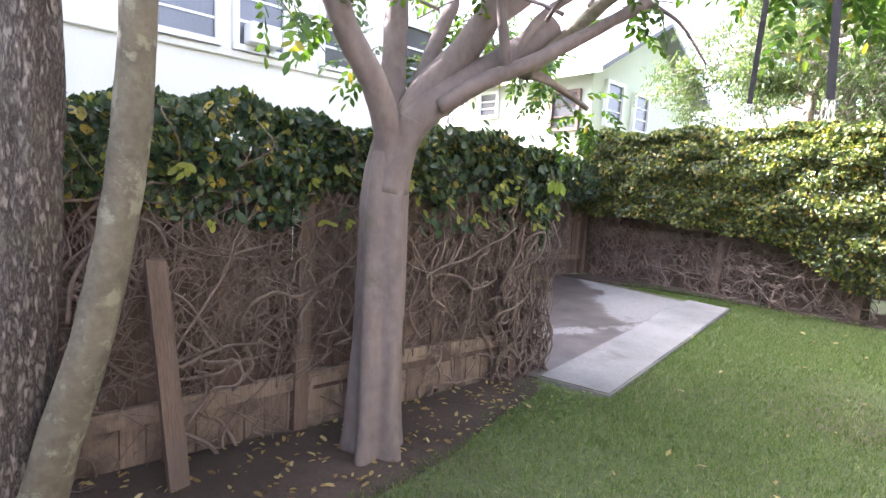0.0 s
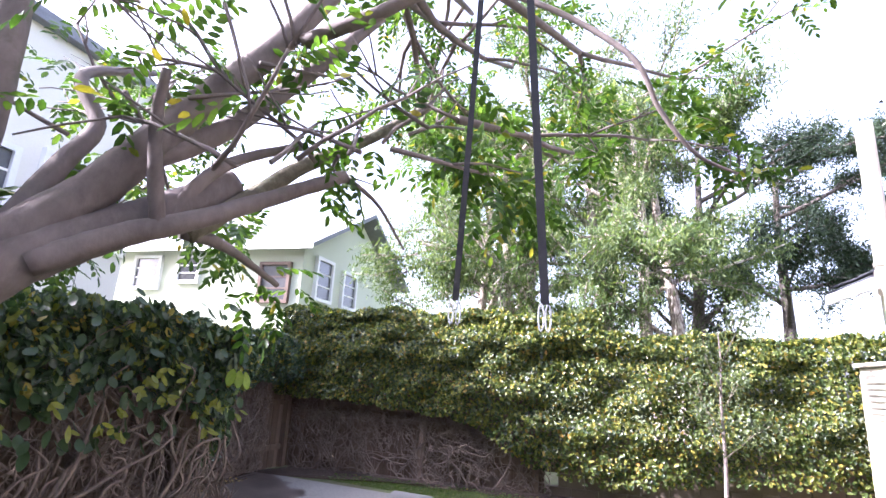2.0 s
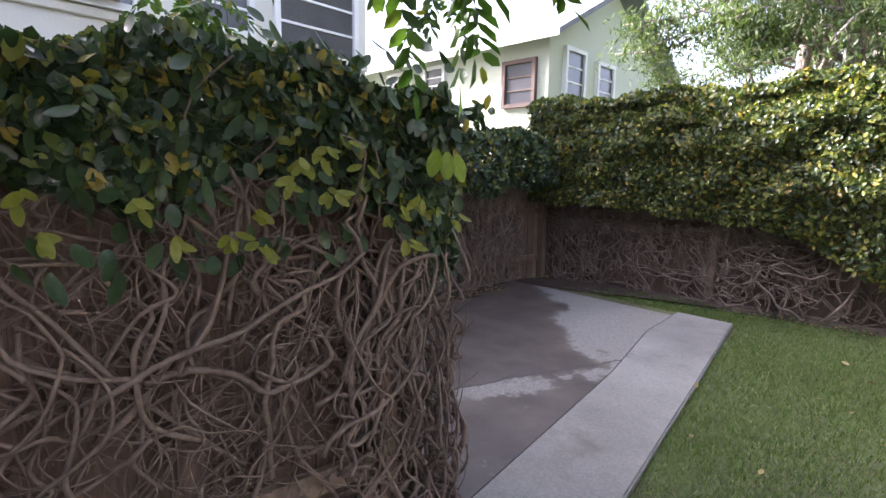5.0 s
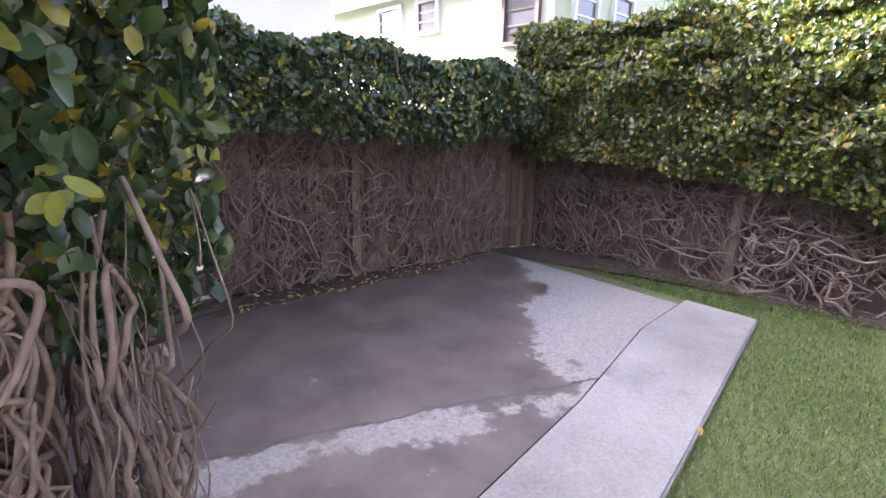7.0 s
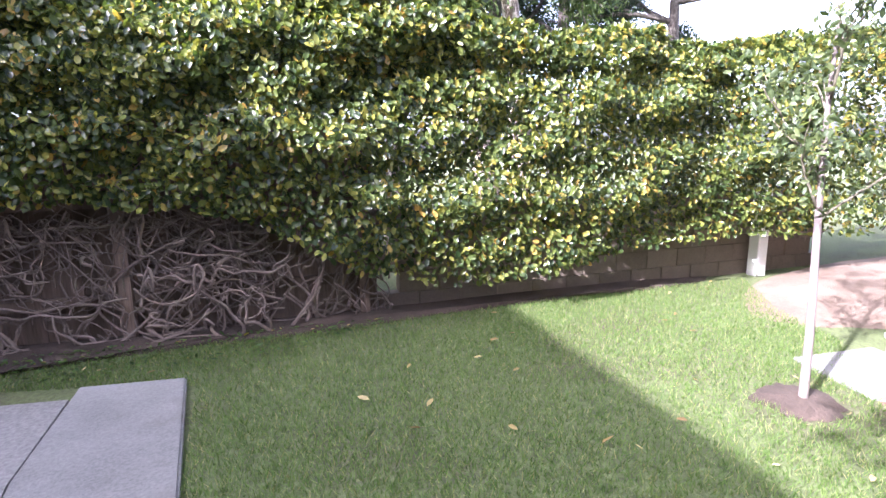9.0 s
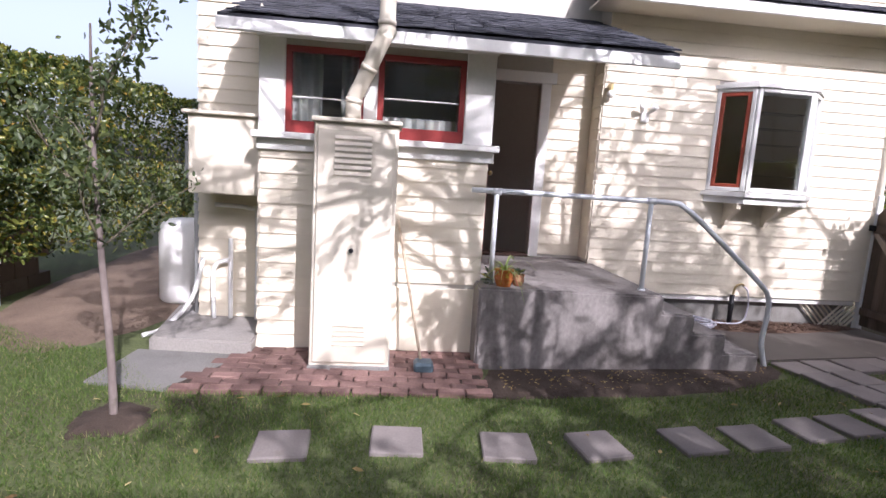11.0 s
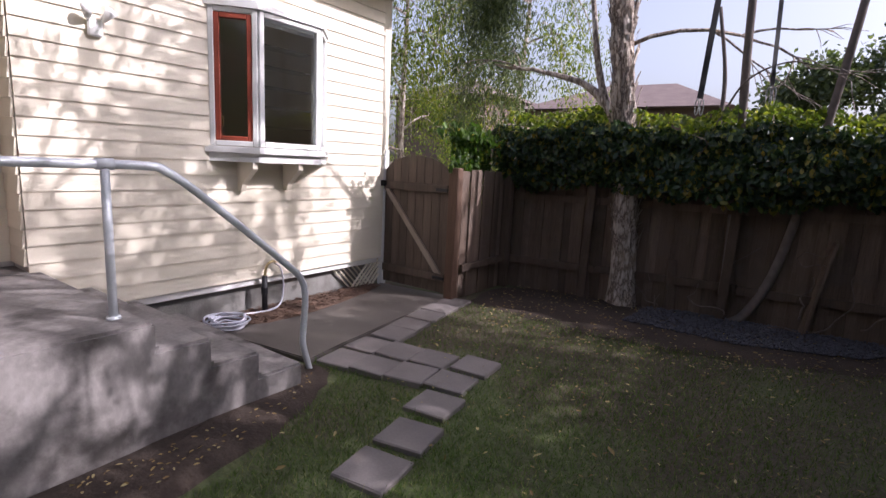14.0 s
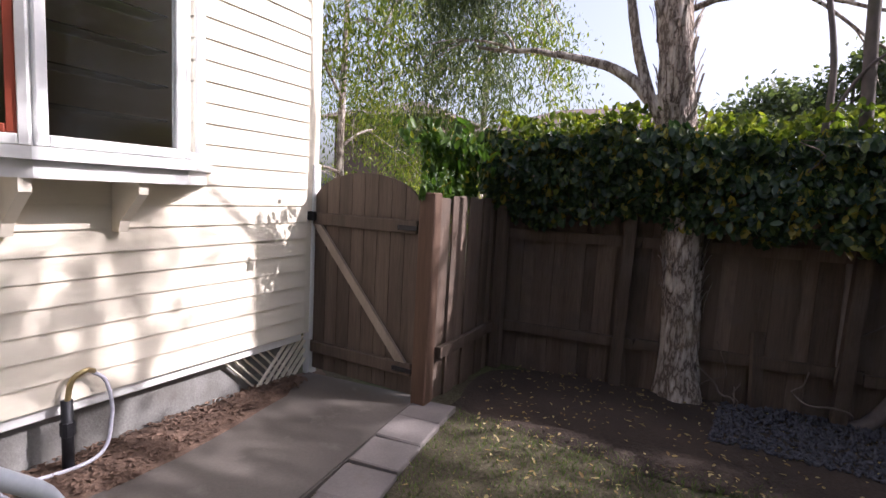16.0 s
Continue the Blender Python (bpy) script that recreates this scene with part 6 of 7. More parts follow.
for i, (x0, x1, y0, y1, ez, pz) in enumerate(((6.6, 12.5, -22.0, -16.0, 4.45, 5.5), (-2.0, 6.0, -24.0, -17.0, 3.9, 5.2))):
    h = thing("brown_house", "brown timber house with a brown hipped roof", "house")
    block("wall", (x0 + 0.5, y0 + 0.5, 0), (x1 - 0.5, y1 - 0.5, ez), BROWN_HOUSE, h)
    bm = bmesh.new()
    q = [bm.verts.new(v) for v in ((x0, y0, ez), (x1, y0, ez), (x1, y1, ez), (x0, y1, ez), (x0 + 2.6, (y0 + y1) / 2, pz), (x1 - 2.6, (y0 + y1) / 2, pz))]
    for f in ((0, 1, 5, 4), (1, 2, 5), (2, 3, 4, 5), (3, 0, 4), (3, 2, 1, 0)):
        bm.faces.new([q[k] for k in f])
    part("roof", bm, BROWN_ROOF, h)
    window_unit(h, ((x0 + x1) / 2 - 1, y1 - 0.5, 2.6), (-1, 0), 1.4, 1.1, frame_mat=BROWN_HOUSE)

# ---- things by the house ----
cab = thing("utility_cabinet", "tall cream-painted sheet metal utility cabinet with louvres", "cabinet")
CX, CY0, CY1, CZ = -1.86, 3.39, 4.03, 1.97
block("body", (CX + 0.02, CY0, 0.03), (-1.385, CY1, CZ), CREAM, cab, bevel=0.008)
block("base", (CX - 0.0, CY0 - 0.01, 0.0), (-1.385, CY1 + 0.01, 0.05), PALE_CONCRETE, cab)
cdoor = block("door", (CX + 0.002, CY0 + 0.03, 0.08), (CX + 0.018, CY1 - 0.03, CZ - 0.05), CREAM, cab, bevel=0.004)
block("lid", (CX - 0.02, CY0 - 0.02, CZ + 0.002), (-1.385, CY1 + 0.02, CZ + 0.035), CREAM, cab, bevel=0.006)
for k in range(7):
    z = 1.58 + 0.045 * k
    bm = bmesh.new()
    vs = [(-0.016, 0.0), (0.0, 0.0), (0.0, 0.028), (-0.004, 0.028)]
    f = bm.faces.new([bm.verts.new((CX + 0.002 + x, CY0 + 0.20, z + dz)) for x, dz in vs])
    g = bmesh.ops.extrude_face_region(bm, geom=[f])["geom"]
    bmesh.ops.translate(bm, verts=[q for q in g if isinstance(q, bmesh.types.BMVert)], vec=(0, 0.28, 0))
    part("louvre", bm, CREAM, cdoor)
for k in range(5):
    block("louvre", (CX - 0.008, CY0 + 0.20, 0.22 + 0.04 * k), (CX + 0.002, CY0 + 0.46, 0.238 + 0.04 * k), CREAM, cdoor)
bm = bmesh.new()
bmesh.ops.create_cone(bm, cap_ends=True, segments=12, radius1=0.02, radius2=0.014, depth=0.03, matrix=Matrix.Translation((CX - 0.012, CY0 + 0.33, 1.0)) @ Matrix.Rotation(radians(90), 4, "Y"))
part("latch", bm, IRON, cdoor)
flue = thing("flue_pipe", "cream-painted round metal flue pipe with an elbow", "pipe")
line = smooth_path([(-1.62, 3.76, 2.02), (-1.62, 3.76, 2.18), (-1.66, 3.70, 2.30), (-1.74, 3.58, 2.55), (-1.78, 3.53, 2.66), (-1.79, 3.52, 2.80), (-1.79, 3.52, 3.9)], 5)
place("pipe", tube_mesh("pipe", [(line, 0.062)], CREAM, 16), flue)
for q in (4, 12, 21, 24):
    d = (line[q + 1] - line[q]).normalized()
    place("collar", tube_mesh("collar", [([line[q], line[q] + d * 0.035], 0.069)], CREAM, 16), flue)
broom = thing("broom", "worn broom with a blue-grey head leaning on the wall", "broom")
place("handle", tube_mesh("handle", [([Vector((-1.78, 3.12, 0.08)), Vector((-1.41, 3.36, 1.22))], 0.012)], HANDLE_WOOD, 8), broom)
block("head", (-1.90, 3.02, 0.012), (-1.74, 3.18, 0.10), BLUE, broom, bevel=0.02)
rail = thing("pipe_handrail", "galvanised pipe handrail along the porch edge", "handrail")
RX = -1.46
top = [(RX, 2.74, 1.52), (RX, 2.2, 1.52), (RX, 1.3, 1.515), (RX, 0.92, 1.51), (RX, 0.80, 1.48), (RX, 0.55, 1.30), (RX, -0.02, 0.83), (RX, -0.14, 0.70), (RX, -0.17, 0.55), (RX, -0.15, 0.28), (RX, -0.16, 0.18), (RX, -0.22, -0.02)]
place("pipe", tube_mesh("pipe", [(smooth_path(top, 5), 0.024)], GALVANISED, 12), rail)
for y, z in ((2.52, 0.70), (1.11, 0.69)):
    place("post", tube_mesh("post", [([Vector((RX, y, z)), Vector((RX, y, 1.52))], 0.022)], GALVANISED, 12), rail)
    place("fitting", tube_mesh("fitting", [([Vector((RX, y - 0.04, 1.515)), Vector((RX, y + 0.04, 1.515))], 0.031)], GALVANISED, 12), rail)
    place("foot", tube_mesh("foot", [([Vector((RX, y, z)), Vector((RX, y, z + 0.02))], 0.035)], GALVANISED, 12), rail)


def pot(name, label, x, y, z, r, h, material):
    p = thing(name, label, "plant pot")
    prof = [(0.0, 0.0), (0.72 * r, 0.0), (0.98 * r, 0.45 * h), (0.92 * r, 0.86 * h), (1.04 * r, 0.88 * h), (1.04 * r, h), (0.90 * r, h), (0.86 * r, 0.85 * h), (0.0, 0.82 * h)]
    n, V, F = 18, [], []
    for rr, zz in prof:
        V += [(x + rr * math.cos(2 * math.pi * k / n), y + rr * math.sin(2 * math.pi * k / n), z + zz) for k in range(n)]
    for i in range(len(prof) - 1):
        F += [(i * n + k, i * n + (k + 1) % n, (i + 1) * n + (k + 1) % n, (i + 1) * n + k) for k in range(n)]
    place("pot", mesh_of("pot", V, F, material), p)
    return p


p1 = pot("potted_plant", "spider plant in a glazed orange pot on the porch", -1.55, 2.42, 0.702, 0.085, 0.15, TERRACOTTA)
p2 = pot("small_pot", "small clay pot with a succulent on the porch", -1.50, 2.28, 0.702, 0.055, 0.10, CLAY)
V, T = [], []
rb = random.Random(4)
for i in range(34):
    a, l = rb.uniform(0, 6.28), rb.uniform(0.16, 0.36)
    up = rb.uniform(0.5, 1.6)
    o, prev = Vector((-1.55, 2.42, 0.83)), None
    w = Vector((-math.sin(a), math.cos(a), 0)) * 0.009
    for k in range(6):
        t = k / 5
        q = o + Vector((math.cos(a), math.sin(a), 0)) * l * t + Vector((0, 0, l * (up * t - 1.25 * t * t)))
        ww = w * (1 - 0.9 * t)
        V += [q - ww, q + ww]
        if k:
            b0 = len(V) - 4
            T += [(b0, b0 + 1, b0 + 3), (b0, b0 + 3, b0 + 2)]
tagged(place("leaves", fast_mesh("leaves", V, T, SPIDER), p1), kind="stuff")
v, t = leaf_arrays([(-1.50 + 0.03 * math.cos(k), 2.28 + 0.03 * math.sin(k), 0.83) for k in range(9)], [(math.cos(k), math.sin(k), 0.8) for k in range(9)], [(0, 0, 1)] * 9, 0.08, 0.035)
place("leaves", fast_mesh("leaves", v, t, DARK_LEAF), p2)
gum = thing("plant_cutting", "dark-leaved cutting beside the pots", "plant")
v, t = leaf_arrays([(-1.56 + 0.03 * k, 2.58 - 0.01 * k, 0.735 + 0.02 * k) for k in range(5)], [(-1, 0.6, 0.5), (-0.5, 1, 0.2), (0.2, 1, 0.6), (-1, 0, 0.3), (0, 0.5, 1)], [(0, 0, 1)] * 5, 0.13, 0.07)
place("leaves", fast_mesh("leaves", v, t, DARK_LEAF), gum)
hose = thing("garden_hose", "pale garden hose coiled on the ground by the tap", "hose")
pts = []
for k in range(150):
    a = k * 0.30
    r = 0.13 + 0.035 * math.sin(k * 0.21) + 0.0003 * k
    pts.append(Vector((-0.22 + r * math.cos(a), -0.30 + r * math.sin(a), 0.035 + 0.075 * k / 150 + 0.006 * math.sin(k))))
pts += smooth_path([pts[-1], (-0.05, -0.5, 0.05), (-0.12, -0.9, 0.06), (-0.10, -1.0, 0.25), (-0.09, -0.98, 0.45), (-0.06, -0.92, 0.52)], 8)[1:]
place("hose", tube_mesh("hose", [(pts, 0.010)], HOSE, 8), hose)
tap = thing("garden_tap", "brass garden tap on a dark pipe at the house wall", "tap")
place("pipe", tube_mesh("pipe", [([Vector((-0.07, -0.80, 0.0)), Vector((-0.07, -0.80, 0.40))], 0.028)], IRON, 10), tap)
place("spout", tube_mesh("spout", [(smooth_path([(-0.07, -0.80, 0.38), (-0.08, -0.82, 0.50), (-0.09, -0.88, 0.54), (-0.07, -0.93, 0.52)], 5), 0.014)], BRASS, 8), tap)
block("valve", (-0.10, -0.83, 0.20), (-0.04, -0.77, 0.30), IRON, tap, bevel=0.015)
lamp = thing("security_light", "small white security light on the clapboards", "wall lamp")
block("backplate", (-0.05, 0.52, 2.38), (-0.022, 0.62, 2.50), WHITE, lamp, bevel=0.01)
for dy in (-0.05, 0.05):
    place("head", tube_mesh("head", [([Vector((-0.05, 0.57 + dy, 2.50)), Vector((-0.13, 0.57 + dy * 1.6, 2.56))], [0.02, 0.04])], WHITE, 12), lamp)
bulb = thing("porch_light", "bare round porch bulb at the corner of the recess", "lamp")
bm = bmesh.new()
bmesh.ops.create_uvsphere(bm, u_segments=14, v_segments=10, radius=0.045, matrix=Matrix.Translation((-0.08, 1.02, 2.66)))
part("globe", bm, WHITE, bulb, smooth=True)
block("holder", (-0.10, 1.00, 2.70), (-0.02, 1.04, 2.78), BRASS, bulb)
mb = thing("wall_cabinet", "cream painted box cupboard on the house wall", "cabinet")
block("body", (-1.18, 4.565, 1.34), (-0.775, 5.20, 2.02), CREAM, mb, bevel=0.008)
block("lid", (-1.22, 4.56, 2.02), (-0.775, 5.24, 2.05), CREAM, mb)
meter = thing("electric_meter", "grey electric meter box on the side of the house", "meter")
block("body", (-0.74, 5.275, 1.45), (-0.54, 5.40, 1.80), GREY_BOX, meter, bevel=0.01)
place("conduit", tube_mesh("conduit", [([Vector((-0.64, 5.33, 0.0)), Vector((-0.64, 5.33, 1.45))], 0.022)], GREY_BOX, 8), meter)
pipes = thing("wall_pipes", "white-painted water and gas pipes at the house foot", "pipe")
for q in (((-0.82, 4.70, 0.1), (-0.82, 4.70, 1.1), (-0.80, 4.78, 1.2), (-0.79, 5.1, 1.22)), ((-0.81, 4.95, 0.1), (-0.81, 4.95, 0.9)), ((-0.83, 5.10, 0.1), (-0.83, 5.10, 0.6), (-0.82, 4.95, 0.7)), ((-1.15, 5.62, 0.02), (-1.0, 5.50, 0.05), (-0.86, 5.30, 0.3), (-0.82, 5.2, 0.7))):
    place("pipe", tube_mesh("pipe", [(smooth_path(q, 5), 0.022)], WHITE, 10), pipes)
drum = thing("white_drum", "rounded white plastic drum beside the house", "drum")
prof = [(0.0, 0.0), (0.27, 0.0), (0.30, 0.05), (0.30, 0.80), (0.27, 0.90), (0.20, 0.95), (0.0, 0.96)]
V, F, n = [], [], 24
for rr, zz in prof:
    V += [(0.25 + rr * math.cos(2 * math.pi * k / n), 5.78 + rr * 0.9 * math.sin(2 * math.pi * k / n), zz) for k in range(n)]
for i in range(len(prof) - 1):
    F += [(i * n + k, i * n + (k + 1) % n, (i + 1) * n + (k + 1) % n, (i + 1) * n + k) for k in range(n)]
me = mesh_of("body", V, F, WHITE)
for q in me.polygons:
    q.use_smooth = True
place("body", me, drum)

# ---- straps hung from the tree ----
for i, (x, y, z) in enumerate(((-4.24, 0.18, 1.91), (-4.01, 0.09, 1.89))):
    st = thing("hanging_strap", "black webbing strap ending in pale rope loops hanging from the tree", "strap", "straps from the tree")
    bm = bmesh.new()
    w = 0.0055 + 0.003 * i
    lean = 0.012 - 0.03 * i
    rows = [(bm.verts.new((x - w + lean * k, y - 0.006, z + k * 0.33)), bm.verts.new((x + w + lean * k, y + 0.006, z + k * 0.33))) for k in range(8)]
    back = [(bm.verts.new(a.co + Vector((0.001, 0.004, 0))), bm.verts.new(b.co + Vector((0.001, 0.004, 0)))) for a, b in rows]
    for (a, b), (c, d) in zip(rows, rows[1:]):
        bm.faces.new((a, b, d, c))
    for (a, b), (c, d) in zip(back, back[1:]):
        bm.faces.new((c, d, b, a))
    part("webbing", bm, BLACK, st)
    for s in (-1, 1):
        loop = [Vector((x + s * 0.007 + 0.006 * math.cos(k * 0.5236), y + s * 0.008, z - 0.03 + 0.030 * math.sin(k * 0.5236))) for k in range(13)]
        place("rope_loop", tube_mesh("rope_loop", [(loop, 0.0022)], GREY_BOX, 6), st, "pale rope loop")

# ---- curtains behind the lean-to windows ----
def curtain(y0, y1, z0, z1, seed):
    rc = random.Random(seed)
    n = int((y1 - y0) / 0.012)
    V = []
    for k in range(n + 1):
        x = -1.25 + 0.018 * math.sin(k * 0.75 + rc.uniform(-0.2, 0.2))
        y = y0 + (y1 - y0) * k / n
        V += [(x, y, z0), (x + 0.004, y, z1), (x + 0.003, y, z0), (x + 0.007, y, z1)]
    F = []
    for k in range(n):
        a = 4 * k
        F += [(a, a + 4, a + 5, a + 1), (a + 3, a + 7, a + 6, a + 2)]
    c = place("curtain", mesh_of("curtain", V, F, CURTAIN))
    return tagged(c, "pale grey curtain hanging behind the red window", "curtain")


CURTAIN = leafy("pale_curtain_cloth", [(0.0, (0.42, 0.42, 0.42)), (1.0, (0.46, 0.46, 0.45))], 0.9, 0.3, 0.1)
curtain(4.06, 4.34, 1.88, 2.62, 1)
curtain(3.74, 3.90, 1.88, 2.62, 2)
curtain(2.86, 3.56, 1.88, 2.10, 3)

# ---- stepping stones, pavers, bricks ----
stone_meshes = []
for k in range(3):
    bm = bmesh.new()
    cuboid(bm, (-0.156, -0.156, -0.03), (0.156, 0.156, 0.022), 0.007)
    for v in bm.verts:
        v.co.x += R.uniform(-0.004, 0.004)
        v.co.y += R.uniform(-0.004, 0.004)
    me = bpy.data.meshes.new("slab")
    bm.to_mesh(me)
    bm.free()
    me.materials.append(PAVER)
    stone_meshes.append(me)
STONES = ((-3.01, 3.99, 4), (-2.95, 3.32, -2), (-3.0, 2.65, -5), (-2.98, 2.07, 10), (-2.91, 1.40, 9), (-2.86, 0.94, 7), (-2.74, 0.435, 9), (-2.67, 0.05, 10), (-2.55, -0.36, 6))
for i, (x, y, a) in enumerate(STONES):
    s = place("stepping_stone", stone_meshes[i % 3], m=pose(x, y, 0.004, R.uniform(-1, 1), R.uniform(-1, 1), a))
    tagged(s, "square mauve-grey stepping stone sunk in the lawn", "stepping stone", "stepping stones across the lawn")
PAVERS = ((-1.53, -0.51, 8), (-1.82, -0.57, 9), (-2.12, -0.64, 11), (-2.43, -0.73, 9), (-1.47, -0.86, 6), (-1.77, -0.92, 8), (-2.07, -1.0, 8), (-2.41, -1.10, 5), (-1.43, -1.22, 8), (-1.36, -1.55, 10), (-1.30, -1.88, 9), (-1.25, -2.20, 8), (-1.20, -2.53, 7))
for i, (x, y, a) in enumerate(PAVERS):
    s = place("paver", stone_meshes[(i + 1) % 3], m=pose(x, y, 0.002 + 0.004 * (i % 3), R.uniform(-1.2, 1.2), R.uniform(-1.2, 1.2), a))
    tagged(s, "square grey concrete paver beside the gate walk", "paver", "pavers by the gate walk")
brick_me = []
for k in range(3):
    bm = bmesh.new()
    cuboid(bm, (-0.1, -0.048, -0.03), (0.1, 0.048, 0.026), 0.006)
    for v in bm.verts:
        v.co += Vector((R.uniform(-0.003, 0.003), R.uniform(-0.003, 0.003), R.uniform(-0.002, 0.002)))
    me = bpy.data.meshes.new("brick")
    bm.to_mesh(me)
    bm.free()
    me.materials.append(BRICK)
    brick_me.append(me)
bed = bpy.data.objects["brick_bed"]
row = 0
for r in range(9):
    x = -2.24 + r * 0.103
    y = 2.70 + (0.105 if r % 2 else 0)
    while y < 4.62 + (-1.36 - x) * 0.35:
        place("brick", brick_me[R.randrange(3)], bed, m=pose(x + R.uniform(-0.006, 0.006), y + R.uniform(-0.006, 0.006), R.uniform(-0.004, 0.006), R.uniform(-2, 2), R.uniform(-2, 2), 90 + R.uniform(-4, 4)))
        y += 0.212

# ---- grass, fallen leaves, chips and gravel ----
rg = np.random.default_rng(21)


def inside(poly, x, y):
    poly = np.array(poly)
    ok = np.zeros(len(x), bool)
    j = len(poly) - 1
    for i in range(len(poly)):
        (xi, yi), (xj, yj) = poly[i], poly[j]
        hit = ((yi > y) != (yj > y)) & (x < (xj - xi) * (y - yi) / (yj - yi + 1e-12) + xi)
        ok ^= hit
        j = i
    return ok


LAWN = [(-5.55, -3.4), (-5.75, 0.5), (-6.0, 1.75), (-5.6, 1.9), (-5.93, 4.3), (-6.1, 6.45), (-6.85, 6.7), (-8.0, 6.9), (-7.9, 7.35), (-5.0, 7.3), (-2.4, 7.45), (-0.6, 7.4), (-1.3, 6.4), (-1.5, 5.7), (-2.2, 5.05), (-2.32, 2.6), (-2.2, 0.9), (-1.75, -0.25), (-1.35, -0.3), (-1.3, -2.7), (-2.4, -2.75), (-3.6, -3.0), (-4.6, -3.3)]
n = 620000
gx, gy = rg.uniform(-8.1, -0.5, n), rg.uniform(-3.5, 7.5, n)
thin = 0.5 + 0.5 * np.sin(gx * 1.7 + np.sin(gy * 1.3) * 1.5) * np.sin(gy * 1.9 + 1)
keep = inside(LAWN, gx, gy) & (rg.uniform(0, 1, n) < 0.55 + 0.45 * thin) & (rg.uniform(0, 1, n) > np.clip(0.3 - 0.2 * gy, 0, 0.62))
for x, y, w in [(q[0], q[1], 0.165) for q in STONES + PAVERS] + [(-2.69, 5.07, 0.2)]:
    keep &= (np.abs(gx - x) > w) | (np.abs(gy - y) > w)
gx, gy = gx[keep], gy[keep]
m = len(gx)
h = rg.uniform(0.018, 0.045, m)
a = rg.uniform(0, 6.283, m)
lx, ly = rg.normal(0, 0.018, m), rg.normal(0, 0.018, m)
w = 0.0026
base = np.stack([gx, gy, np.full(m, -0.006)], 1)
ds = np.stack([np.cos(a) * w, np.sin(a) * w, 0 * a], 1)
V = np.stack([base - ds, base + ds, base + np.stack([lx, ly, h], 1)], 1).reshape(-1, 3)
T = np.arange(3 * m).reshape(-1, 3)
tagged(new("grass", fast_mesh("grass", V, T, GRASS)), "short mown green grass blades over the lawn", "grass", kind="stuff")


def scatter(name, label, cat, count, poly, size, material, z, flat=True, aspect=0.45):
    p = np.array(poly)
    x, y = rg.uniform(p[:, 0].min(), p[:, 0].max(), count), rg.uniform(p[:, 1].min(), p[:, 1].max(), count)
    k = inside(poly, x, y)
    x, y = x[k], y[k]
    c = np.stack([x, y, z + rg.uniform(0, 0.015, len(x))], 1)
    d = rg.normal(0, 1, c.shape)
    d[:, 2] *= 0.15
    nn = rg.normal(0, 0.3, c.shape)
    nn[:, 2] += 1
    s = size * rg.uniform(0.6, 1.3, len(x))
    v, t = leaf_arrays(c, d, nn, s, s * aspect, 0.2)
    return tagged(new(name, fast_mesh(name, v, t, material)), label, cat, kind="stuff")


scatter("fallen_leaves", "dry yellow-brown leaves fallen on lawn and soil", "leaves", 190, LAWN, 0.06, DRY_LEAF, 0.02)
scatter("weeds", "low green weeds along the hedge foot", "weeds", 700, [(-8.3, 6.85), (-8.0, 7.35), (-5.6, 7.35), (-4.6, 7.3), (-5.4, 6.85), (-6.9, 6.72)], 0.045, CROWN_LEAF, 0.035)
scatter("fence_weeds", "low green weeds at the end of the vine fence", "weeds", 420, [(-6.2, 1.85), (-5.65, 1.9), (-5.5, 1.2), (-5.75, 0.6), (-6.0, 1.0)], 0.035, GRASS, 0.02)
scatter("leaf_litter", "brown leaf litter on the soil under the trees", "leaves", 900, [(-6.8, -3.5), (-6.3, 1.6), (-5.8, 1.3), (-5.6, -1.4), (-5.8, -3.5)], 0.05, DRY_LEAF, 0.03)
scatter("patio_leaves", "dry leaves gathered along the patio fence", "leaves", 160, [(-9.45, 3.2), (-9.3, 6.2), (-9.0, 6.2), (-9.05, 3.2)], 0.055, DRY_LEAF, 0.02)
scatter("soil_litter", "small dry litter on the bare soil", "leaves", 1500, [(-1.3, -2.8), (-1.35, -3.8), (-3.2, -4.2), (-6.0, -4.6), (-5.6, -3.2), (-3.6, -2.2), (-2.0, -2.0)], 0.035, DRY_LEAF, 0.028)
scatter("bed_litter", "bark bits and dry leaves on the porch bed", "leaves", 420, [(-1.78, 2.5), (-2.2, 2.5), (-2.15, 1.4), (-1.95, 0.4), (-1.6, -0.2), (-1.78, 0.6)], 0.03, DRY_LEAF, 0.035)
scatter("wood_chips", "brown wood chips in the bed by the wall", "mulch", 2600, [(-0.22, 0.0), (-0.42, -0.9), (-0.16, -2.45), (0.08, -2.45), (0.08, 0.0)], 0.04, MULCH, 0.03)
gp_ = np.array([(-2.95, -3.2), (-3.0, -4.0), (-4.6, -4.4), (-5.6, -4.5), (-5.0, -3.6), (-4.0, -3.2)])
gx, gy = rg.uniform(-5.7, -2.9, 9000), rg.uniform(-4.6, -3.1, 9000)
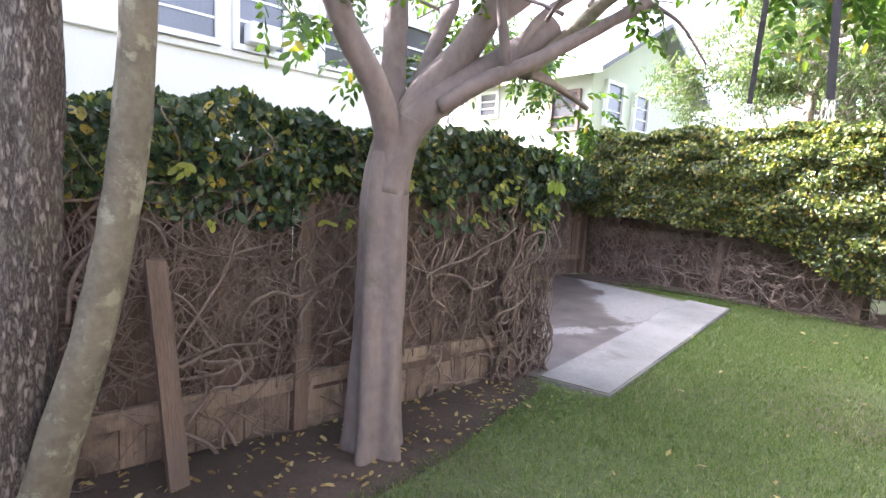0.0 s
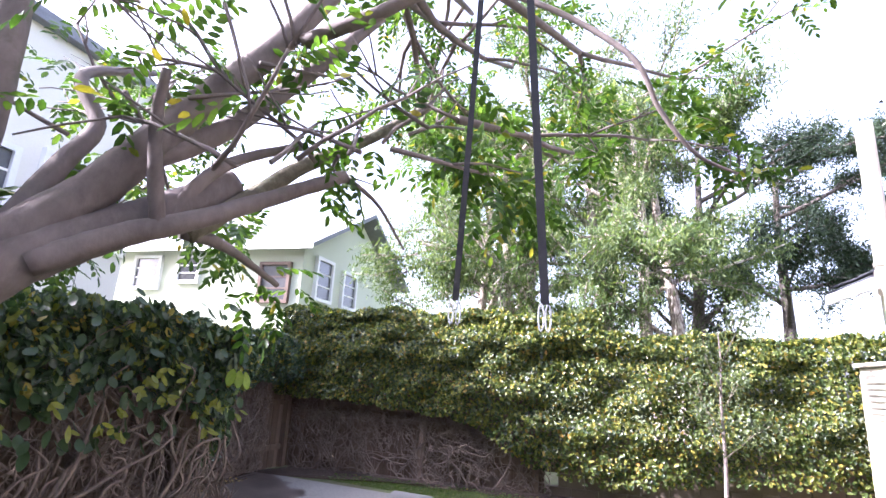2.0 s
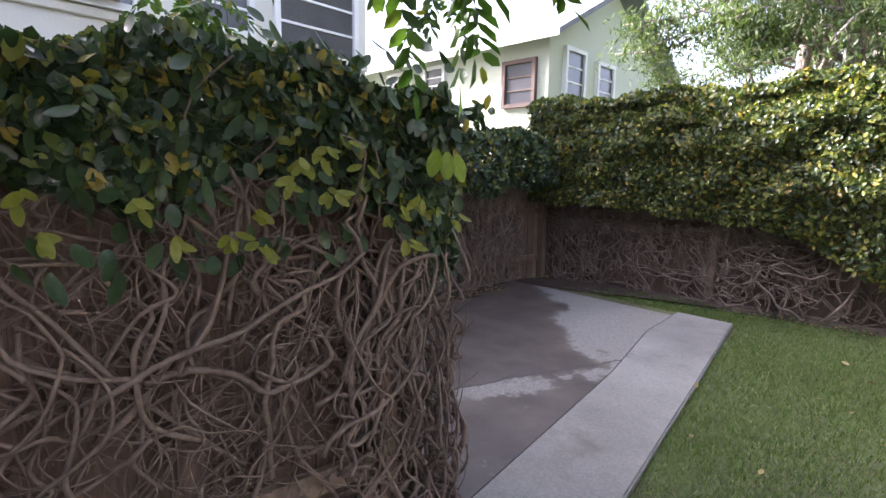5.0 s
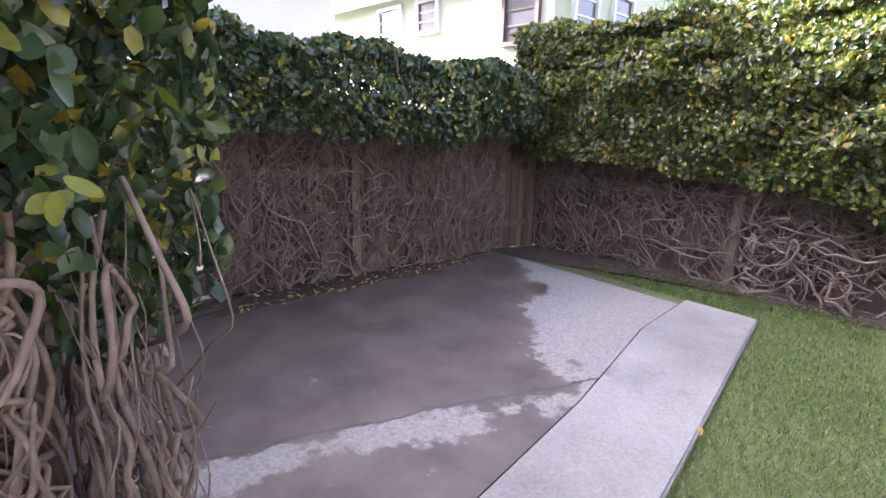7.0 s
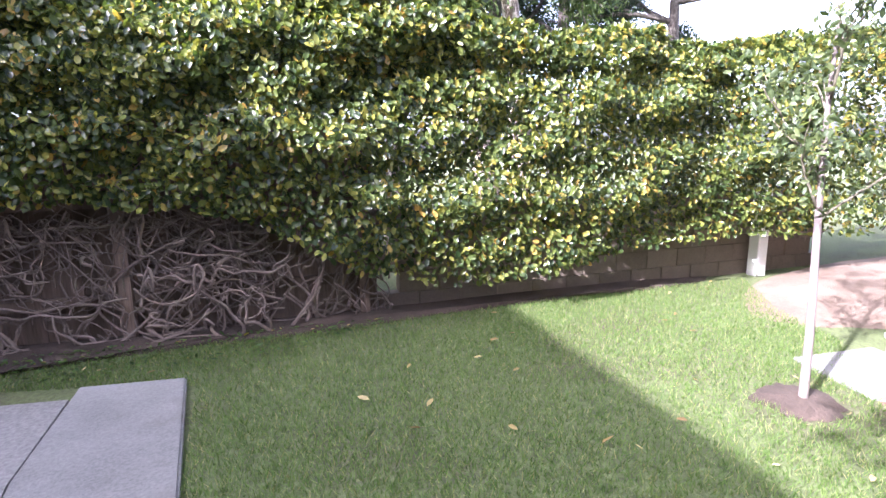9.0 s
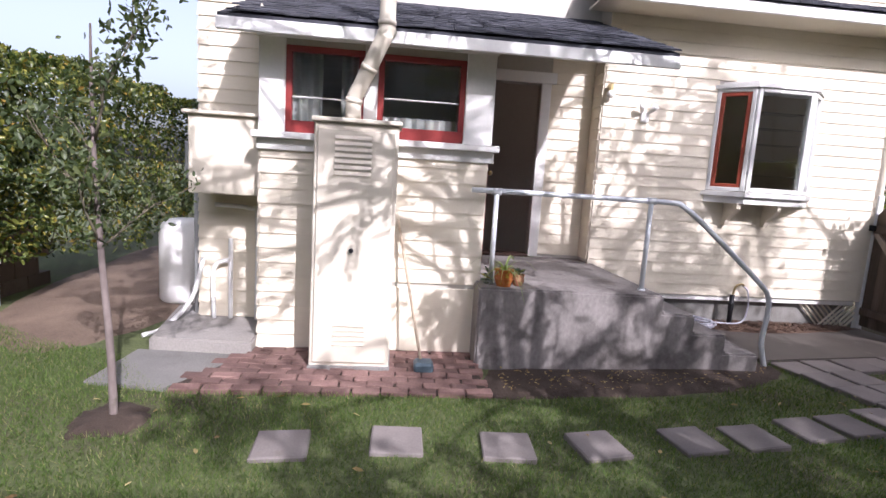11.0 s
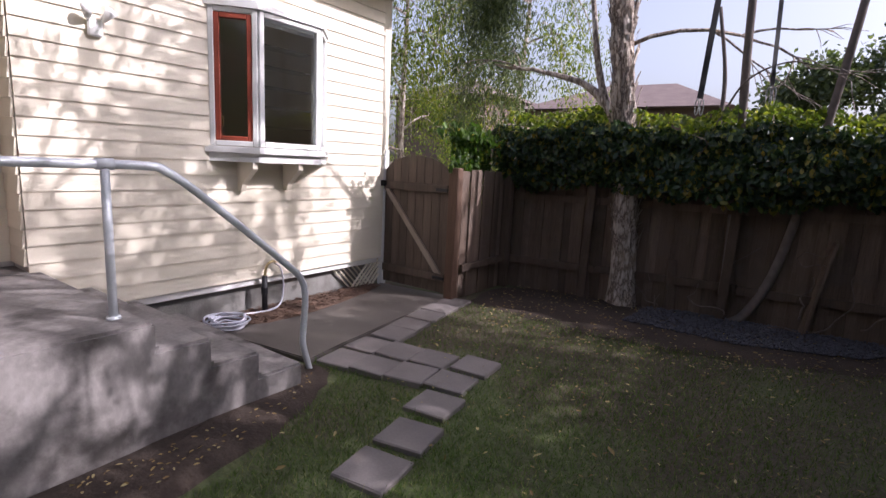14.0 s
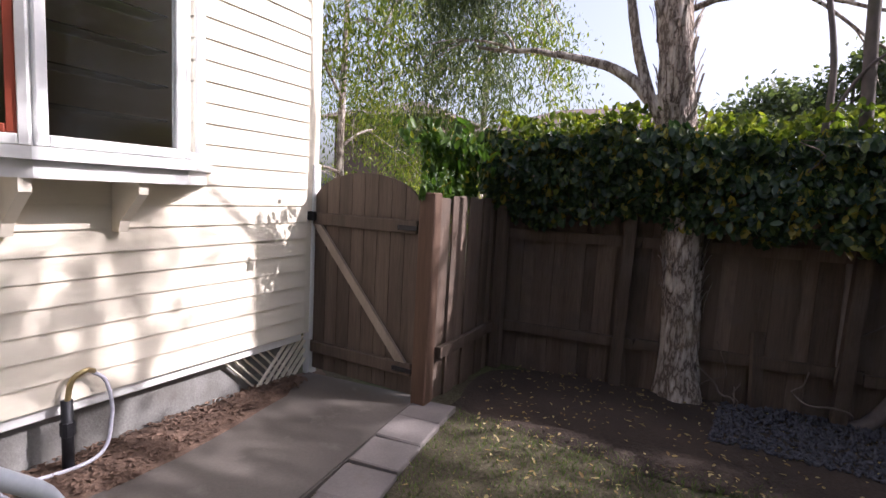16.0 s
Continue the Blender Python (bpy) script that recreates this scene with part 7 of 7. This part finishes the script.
k = inside(gp_, gx, gy)
gx, gy = gx[k], gy[k]
o = np.array([(1, 0, 0), (-1, 0, 0), (0, 1, 0), (0, -1, 0), (0, 0, 1), (0, 0, -1)], float)
s = rg.uniform(0.008, 0.018, len(gx))
V = (np.stack([gx, gy, 0.042 + 0 * gx], 1)[:, None] + o[None] * s[:, None, None] * rg.uniform(0.7, 1.3, (len(gx), 6, 1))).reshape(-1, 3)
oct_t = np.array([(0, 2, 4), (2, 1, 4), (1, 3, 4), (3, 0, 4), (2, 0, 5), (1, 2, 5), (3, 1, 5), (0, 3, 5)])
T = (np.arange(len(gx))[:, None, None] * 6 + oct_t[None]).reshape(-1, 3)
tagged(new("gravel", fast_mesh("gravel", V, T, GRAVEL)), "loose blue-grey gravel under the slim trunks", "gravel", kind="stuff")

# lamps inside, seen through the bay window
room_lamp = thing("ceiling_lamp", "ceiling lamp with two warm spotlights inside the house", "lamp")
block("stem", (0.92, -0.12, 3.3), (0.94, -0.10, 4.196), WHITE, room_lamp, bevel=0)
block("arm", (0.91, -0.35, 3.28), (0.95, 0.15, 3.31), WHITE, room_lamp)
glow, gn, gl, gp = nodes_of("warm_bulb")
gp.inputs["Emission Color"].default_value, gp.inputs["Emission Strength"].default_value = (1.0, 0.78, 0.5, 1), 22.0
for y in (-0.32, 0.12):
    bm = bmesh.new()
    bmesh.ops.create_uvsphere(bm, u_segments=12, v_segments=8, radius=0.045, matrix=Matrix.Translation((0.93, y, 3.23)) @ Matrix.Diagonal((1, 1, 1.2, 1)))
    part("bulb", bm, glow, room_lamp, "glowing warm bulb", True)
soil_patch("soil_ring", [(-2.88, 4.9), (-2.56, 4.92), (-2.48, 5.15), (-2.66, 5.30), (-2.92, 5.2)], "ring of bare soil round the sapling")
scatter("lawn_litter", "small dry leaves and bark bits on the worn lawn", "leaves", 650, [(-1.6, -0.8), (-1.5, -2.7), (-3.6, -3.0), (-5.4, -3.3), (-5.5, 0.4), (-3.4, 0.6)], 0.03, DRY_LEAF, 0.012)
